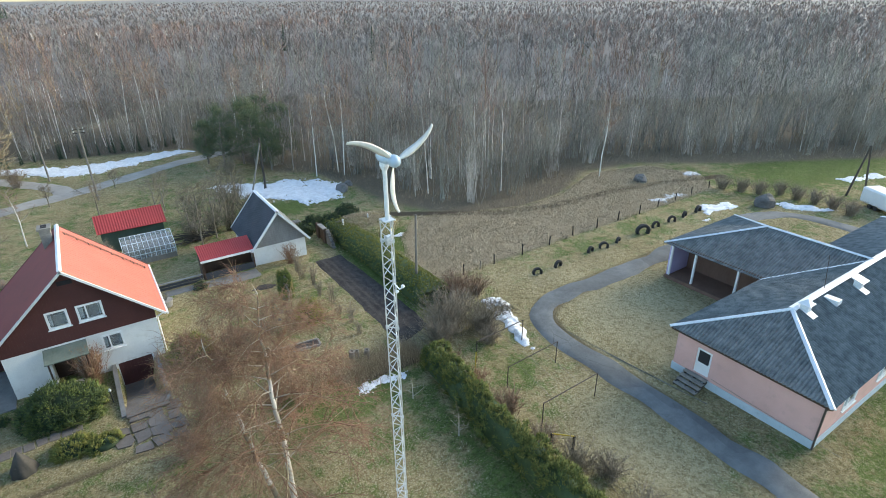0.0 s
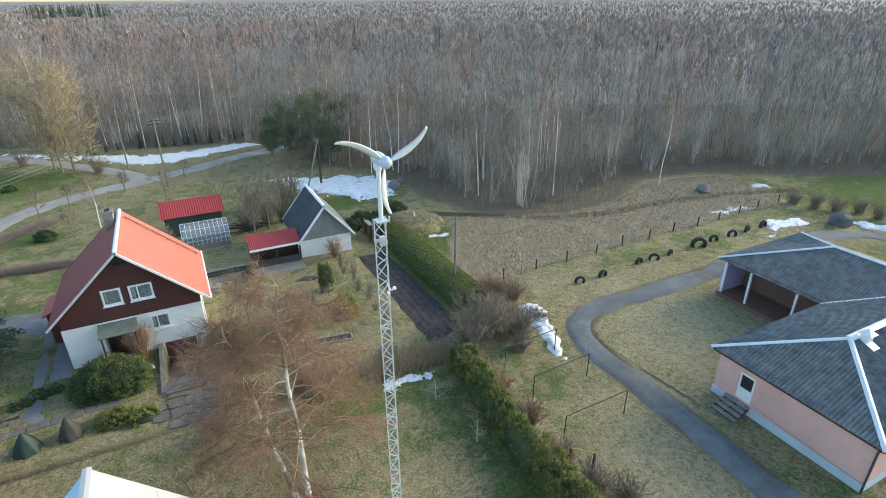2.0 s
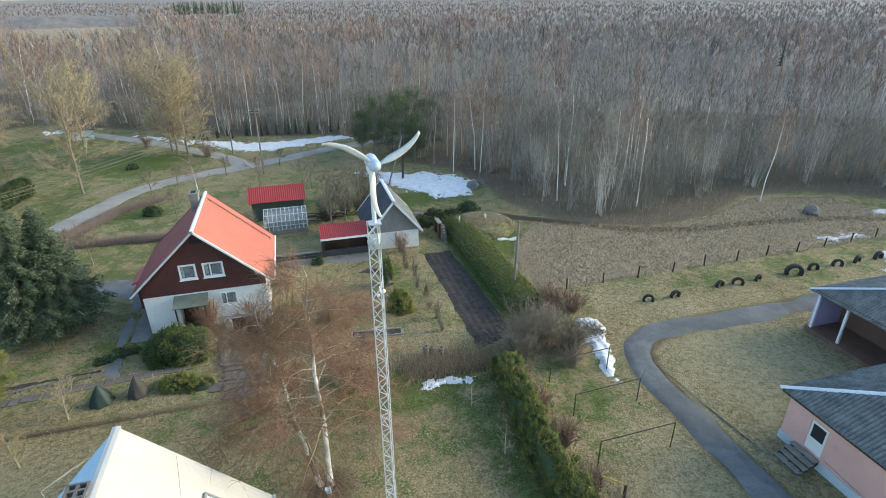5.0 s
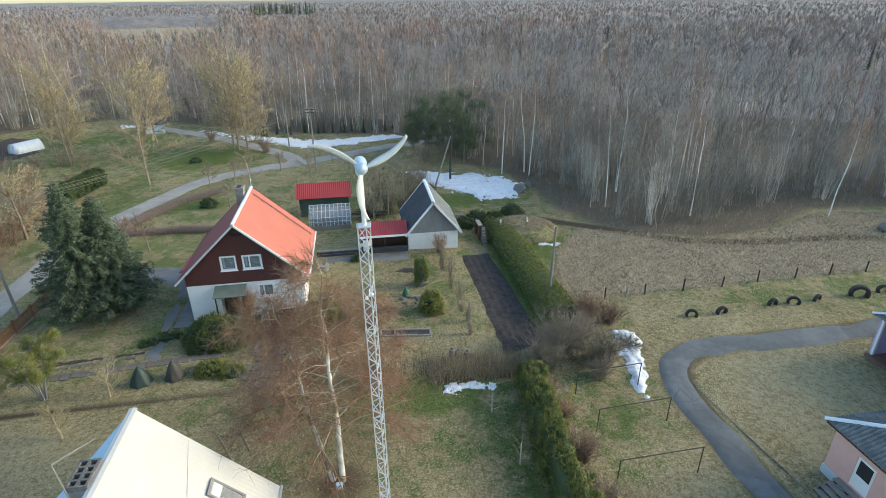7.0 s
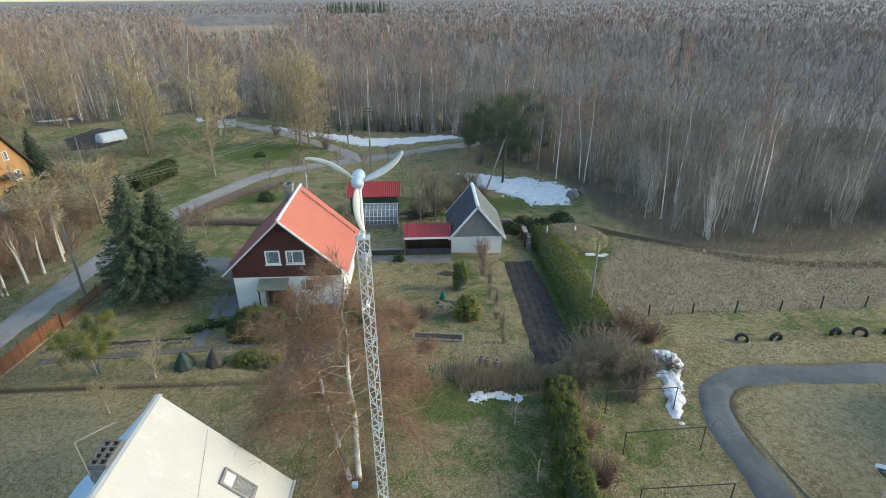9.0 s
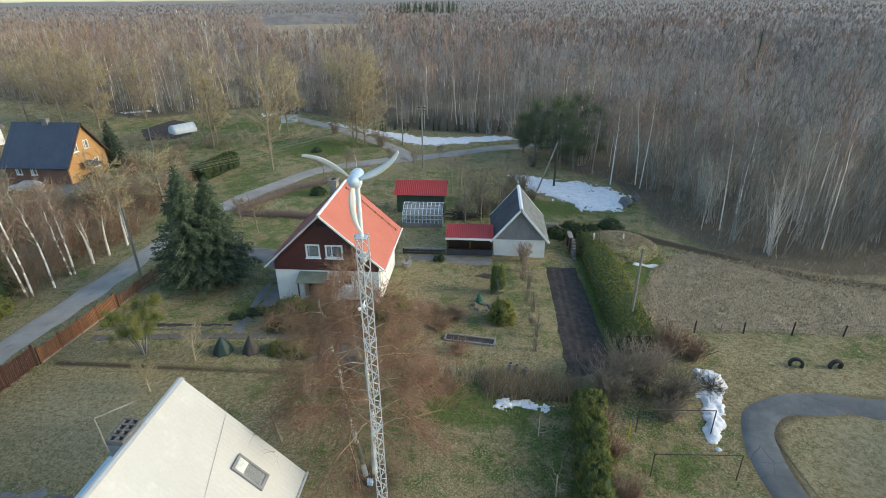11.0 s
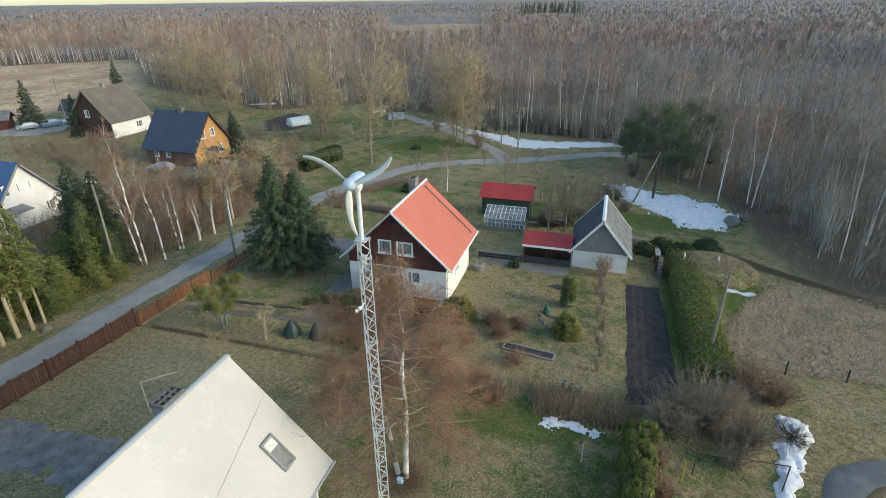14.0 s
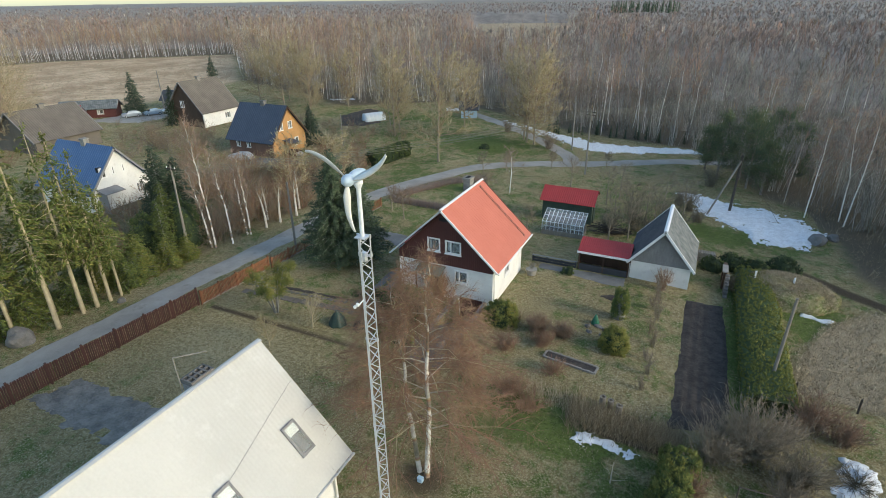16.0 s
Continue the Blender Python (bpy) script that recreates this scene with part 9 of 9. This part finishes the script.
wp = thing("woodpile", at(14.2, 47.8), "stack of grey firewood beside the outbuilding", "woodpile", "woodpiles")
for k in range(60):
    bm = bmesh.new()
    i, j = k % 12, k // 12
    tube(bm, (-1.1 + i * 0.19 + 0.05 * (j % 2), -0.35, 0.09 + j * 0.165), (-1.1 + i * 0.19 + 0.05 * (j % 2), 0.35 + random.uniform(-0.05, 0.05), 0.09 + j * 0.165), 0.085, 0.08, 7)
    part("log", bm, M["pole_wood"], wp)
br = thing("brush_heap", at(6.4, 50.0), "dark heap of boards and brushwood near the fruit trees", "brush heap")
bm = bmesh.new()
for k in range(40):
    a = random.uniform(0, 3.14)
    x, y, z = random.uniform(-1.3, 1.3), random.uniform(-0.6, 0.6), random.uniform(0.05, 0.7)
    tube(bm, (x - math.cos(a) * 0.9, y - math.sin(a) * 0.5, z), (x + math.cos(a) * 0.9, y + math.sin(a) * 0.5, z + random.uniform(-0.15, 0.15)), 0.045, 0.03, 5)
part("boards", bm, M["post_wood"], br)

# ---- far houses ----
# side walls in brown boards: the honey wood's shaded side, put into colour
far_house("house", at(-47.9, 64.2), 0, 8.4, 7.6, 2.6, 7.0, M["veranda_boards"], M["navy_roof"], "honey-coloured wooden house with dark blue roof", [(1, 1.6, 3.6, 0.9, 1.1), (1, 3.6, 3.6, 0.9, 1.1), (1, 4.6, 0.9, 1.0, 1.2), (0, 1.4, 1.2, 0.8, 0.9), (0, 3.4, 1.2, 0.8, 0.9)], gable_mat=M["orange_wood"])
oh = thing("porch", at(-43.0, 63.4), "small wooden entrance porch with steps", "porch")
bm = bmesh.new()
slab(bm, [(-0.6, -0.9, 2.2), (1.3, -0.9, 1.9), (1.3, 0.9, 1.9), (-0.6, 0.9, 2.2)], 0.08)
part("roof", bm, M["navy_roof"], oh)
for y in (-0.8, 0.8):
    part("post", boxes((1.15, 1.25, y - 0.05, y + 0.05, 0, 1.85)), M["orange_wood"], oh)
part("deck", boxes((-0.6, 1.3, -0.9, 0.9, -0.2, 0.55)), M["dark_wood"], oh)
for k in range(4):
    part("step", boxes((1.3 + 0.28 * k, 1.6 + 0.28 * k, -0.6, 0.6, -0.2, 0.45 - 0.14 * k)), M["concrete"], oh)
wh = far_house("house", at(-49.5, 37.6), 0, 9.0, 7.0, 2.6, 6.6, M["white_wall"], M["blue_roof"], "white rendered house with blue roof beyond the road", [(1, 1.2, 3.6, 0.7, 1.1), (1, 5.0, 0.9, 1.0, 1.1), (1, 2.6, 3.7, 0.3, 0.9), (1, 3.8, 3.7, 0.3, 0.9), (0, 2.0, 1.0, 1.0, 1.1)])
bm = bmesh.new()
slab(bm, [(4.5, -2.9, 2.5), (6.0, -2.9, 2.2), (6.0, -0.6, 2.2), (4.5, -0.6, 2.5)], 0.08)
part("canopy", bm, M["grey_boards"], wh)
part("porch_side", boxes((4.5, 5.9, -2.85, -2.75, -0.5, 2.2)), M["grey_boards"], wh)
far_house("house", at(-74.5, 76.0), 90, 8.4, 9.0, 3.0, 8.0, M["white_wall"], M["old_roof"], "pale house with brown-grey roof and dark gable", [(0, 5.0, 0.9, 1.4, 1.1), (3, 3.4, 3.4, 1.0, 1.2)], gable_mat=M["dark_wood"])
far_house("barn", at(-82, 51.6), 90, 10.0, 10.0, 2.4, 6.2, M["old_roof"], M["old_roof"], "large old barn with brown-grey roof", [], True)
far_house("shed", at(-101, 71), 40, 10.0, 4.0, 2.0, 3.2, M["maroon"], M["grey_sheet"], "long dark red shed with grey roof", [(0, 6.6, 0.7, 1.2, 0.9)], False)
far_house("shed", at(-99.5, 66.0), 40, 3.4, 3.0, 1.9, 3.0, M["maroon"], M["red_roof"], "small dark red shed", [], False)
far_house("shed", at(-93, 86), 20, 6.0, 4.0, 2.0, 3.6, M["grey_boards"], M["slate"], "grey shed beyond the spruces", [], False)
far_house("summer_house", at(-29.2, 99.5), 20, 3.0, 2.6, 1.9, 3.0, M["light_blue"], M["slate"], "small pale blue hut near the lane", [], False)
patch("far_yard", [(-98, 66), (-86, 70), (-84, 82), (-95, 84)], 0.03, M["gravel"], "grey gravel yard with parked cars", "yard", "structure", 0.8, 0.0, 0.5)
patch("house_yard", [(-47, 57), (-38, 55.5), (-38.5, 60.5), (-43, 61.5), (-46, 60)], 0.03, M["asphalt"], "grey gravel yard before the wooden house", "yard", "structure", 0.5, 0.0, 0.5)
patch("far_vegetable_plot", [(-53.6, 91), (-52.5, 100), (-46, 97), (-42.5, 88), (-44, 84.5), (-48, 83)], 0.03, M["soil"], "dark dug plot in the far garden", "vegetable bed", "structure", 0.6, 0.03, 0.5)


def car(x, y, turn, body_mat, label):
    """A small estate car: shaped body, glazed cabin, wheels."""
    ob = thing("car", at(x, y), label, "car", "parked cars", turn=turn)
    prof = [(-1.75, 0.28), (-1.78, 0.62), (-1.70, 0.80), (-0.95, 0.86), (-0.45, 1.22), (0.95, 1.24), (1.55, 0.90), (1.72, 0.80), (1.74, 0.30)]
    bm = bmesh.new()
    cols = []
    for s in (-0.68, -0.60, 0.60, 0.68):
        k = 0.0 if abs(s) > 0.65 else 0.03
        cols.append([bm.verts.new((px_, s * (0.86 if z > 0.9 else 1.0), z + k * 0.5)) for px_, z in prof])
    for a, b in zip(cols, cols[1:]):
        for i in range(len(prof)):
            j = (i + 1) % len(prof)
            bm.faces.new((a[i], a[j], b[j], b[i]))
    bm.faces.new(cols[0][::-1])
    bm.faces.new(cols[-1])
    body = part("body", bm, body_mat, ob)
    bm = boxes((-0.35, 0.85, -0.60, -0.585, 0.90, 1.16), (-0.35, 0.85, 0.585, 0.60, 0.90, 1.16))
    slab(bm, [(-0.93, -0.5, 0.90), (-0.93, 0.5, 0.90), (-0.52, 0.48, 1.20), (-0.52, -0.48, 1.20)], -0.012)
    part("pane", bm, M["dark"], body, "dark windows")
    for sx in (-1.1, 1.1):
        for sy in (-0.66, 0.66):
            bm = bmesh.new()
            tube(bm, (sx, sy - 0.09, 0.27), (sx, sy + 0.09, 0.27), 0.27, 0.27, 16)
            w_ = part("wheel", bm, M["rubber"], ob)
            bm = bmesh.new()
            tube(bm, (sx, sy - 0.1, 0.27), (sx, sy + 0.1, 0.27), 0.15, 0.15, 12)
            part("rim", bm, M["zinc"], w_)
    for sy in (-0.5, 0.5):
        part("headlight", boxes((-1.80, -1.76, sy - 0.12, sy + 0.12, 0.55, 0.68)), M["ridge_metal"], ob)


M["silver_paint"] = surf("silver_car_paint", (0.40, 0.43, 0.46), (0.46, 0.49, 0.52), 2, 10, 0.3, 0.05, 0.001, metal=0.4)
M["blue_paint"] = surf("pale_blue_car_paint", (0.20, 0.28, 0.36), (0.25, 0.33, 0.42), 2, 10, 0.3, 0.05, 0.001, metal=0.3)
car(-92.5, 73.6, 60, M["silver_paint"], "silver car parked on the gravel yard")
car(-90.3, 76.8, 70, M["blue_paint"], "pale blue car parked on the gravel yard")
car(-88.6, 79.6, 75, M["silver_paint"], "silver car parked beside a spruce")
car(-47.3, 57.6, 10, M["silver_paint"], "silver car parked before the wooden house")
# white van by the pink building's lane
vn = thing("caravan", at(66.2, 18.4), "white caravan standing beyond the leafless hedge", "caravan", turn=60)
part("body", boxes((-1.9, 1.9, -0.95, 0.95, 0.35, 2.0), bevel=0.18), M["white_paint"], vn)
part("pane", boxes((-1.2, -0.2, -0.965, -0.952, 1.1, 1.6), (0.3, 1.2, -0.965, -0.952, 1.1, 1.6)), M["dark"], vn)
for x in (-0.3, 0.4):
    bm = bmesh.new()
    tube(bm, (x, -0.9, 0.26), (x, 0.9, 0.26), 0.26, 0.26, 14)
    part("wheel", bm, M["rubber"], vn)

# film tunnel in the far garden
tn = thing("polytunnel", at(-44.8, 89.5), "small white film greenhouse tunnel", "greenhouse", turn=58)
bm = bmesh.new()
rows_ = []
for x in np.linspace(-2.0, 2.0, 12):
    rows_.append([bm.verts.new((x, math.cos(a) * 1.05, math.sin(a) * 1.5)) for a in np.linspace(0, math.pi, 13)])
for a, b in zip(rows_, rows_[1:]):
    for k in range(12):
        bm.faces.new((a[k], a[k + 1], b[k + 1], b[k]))
bm.faces.new(rows_[0])
bm.faces.new(rows_[-1][::-1])
part("film", bm, M["plastic"], tn, "", True)
for x in np.linspace(-2.02, 2.02, 6):
    part("hoop", pipe([(x, math.cos(a) * 1.07, math.sin(a) * 1.52) for a in np.linspace(0, math.pi, 13)], 0.025, 5), M["white_paint"], tn)
part("door", boxes((2.01, 2.04, -0.4, 0.4, 0, 1.2)), M["white_paint"], tn)


# ---- plan units to metres ----
grown = set()
for ob in list(scene.objects):
    if ob.type in {"CAMERA", "LIGHT"}:
        continue
    ob.matrix_basis = Matrix.LocRotScale(ob.matrix_basis.translation * UNIT, ob.matrix_basis.to_quaternion(), ob.matrix_basis.to_scale())
    if ob.parent:
        inv = ob.matrix_parent_inverse.copy()
        inv.translation = inv.translation * UNIT
        ob.matrix_parent_inverse = inv
    if ob.type == "MESH" and ob.data.name not in grown:
        grown.add(ob.data.name)
        ob.data.transform(Matrix.Diagonal((UNIT, UNIT, UNIT, 1)))
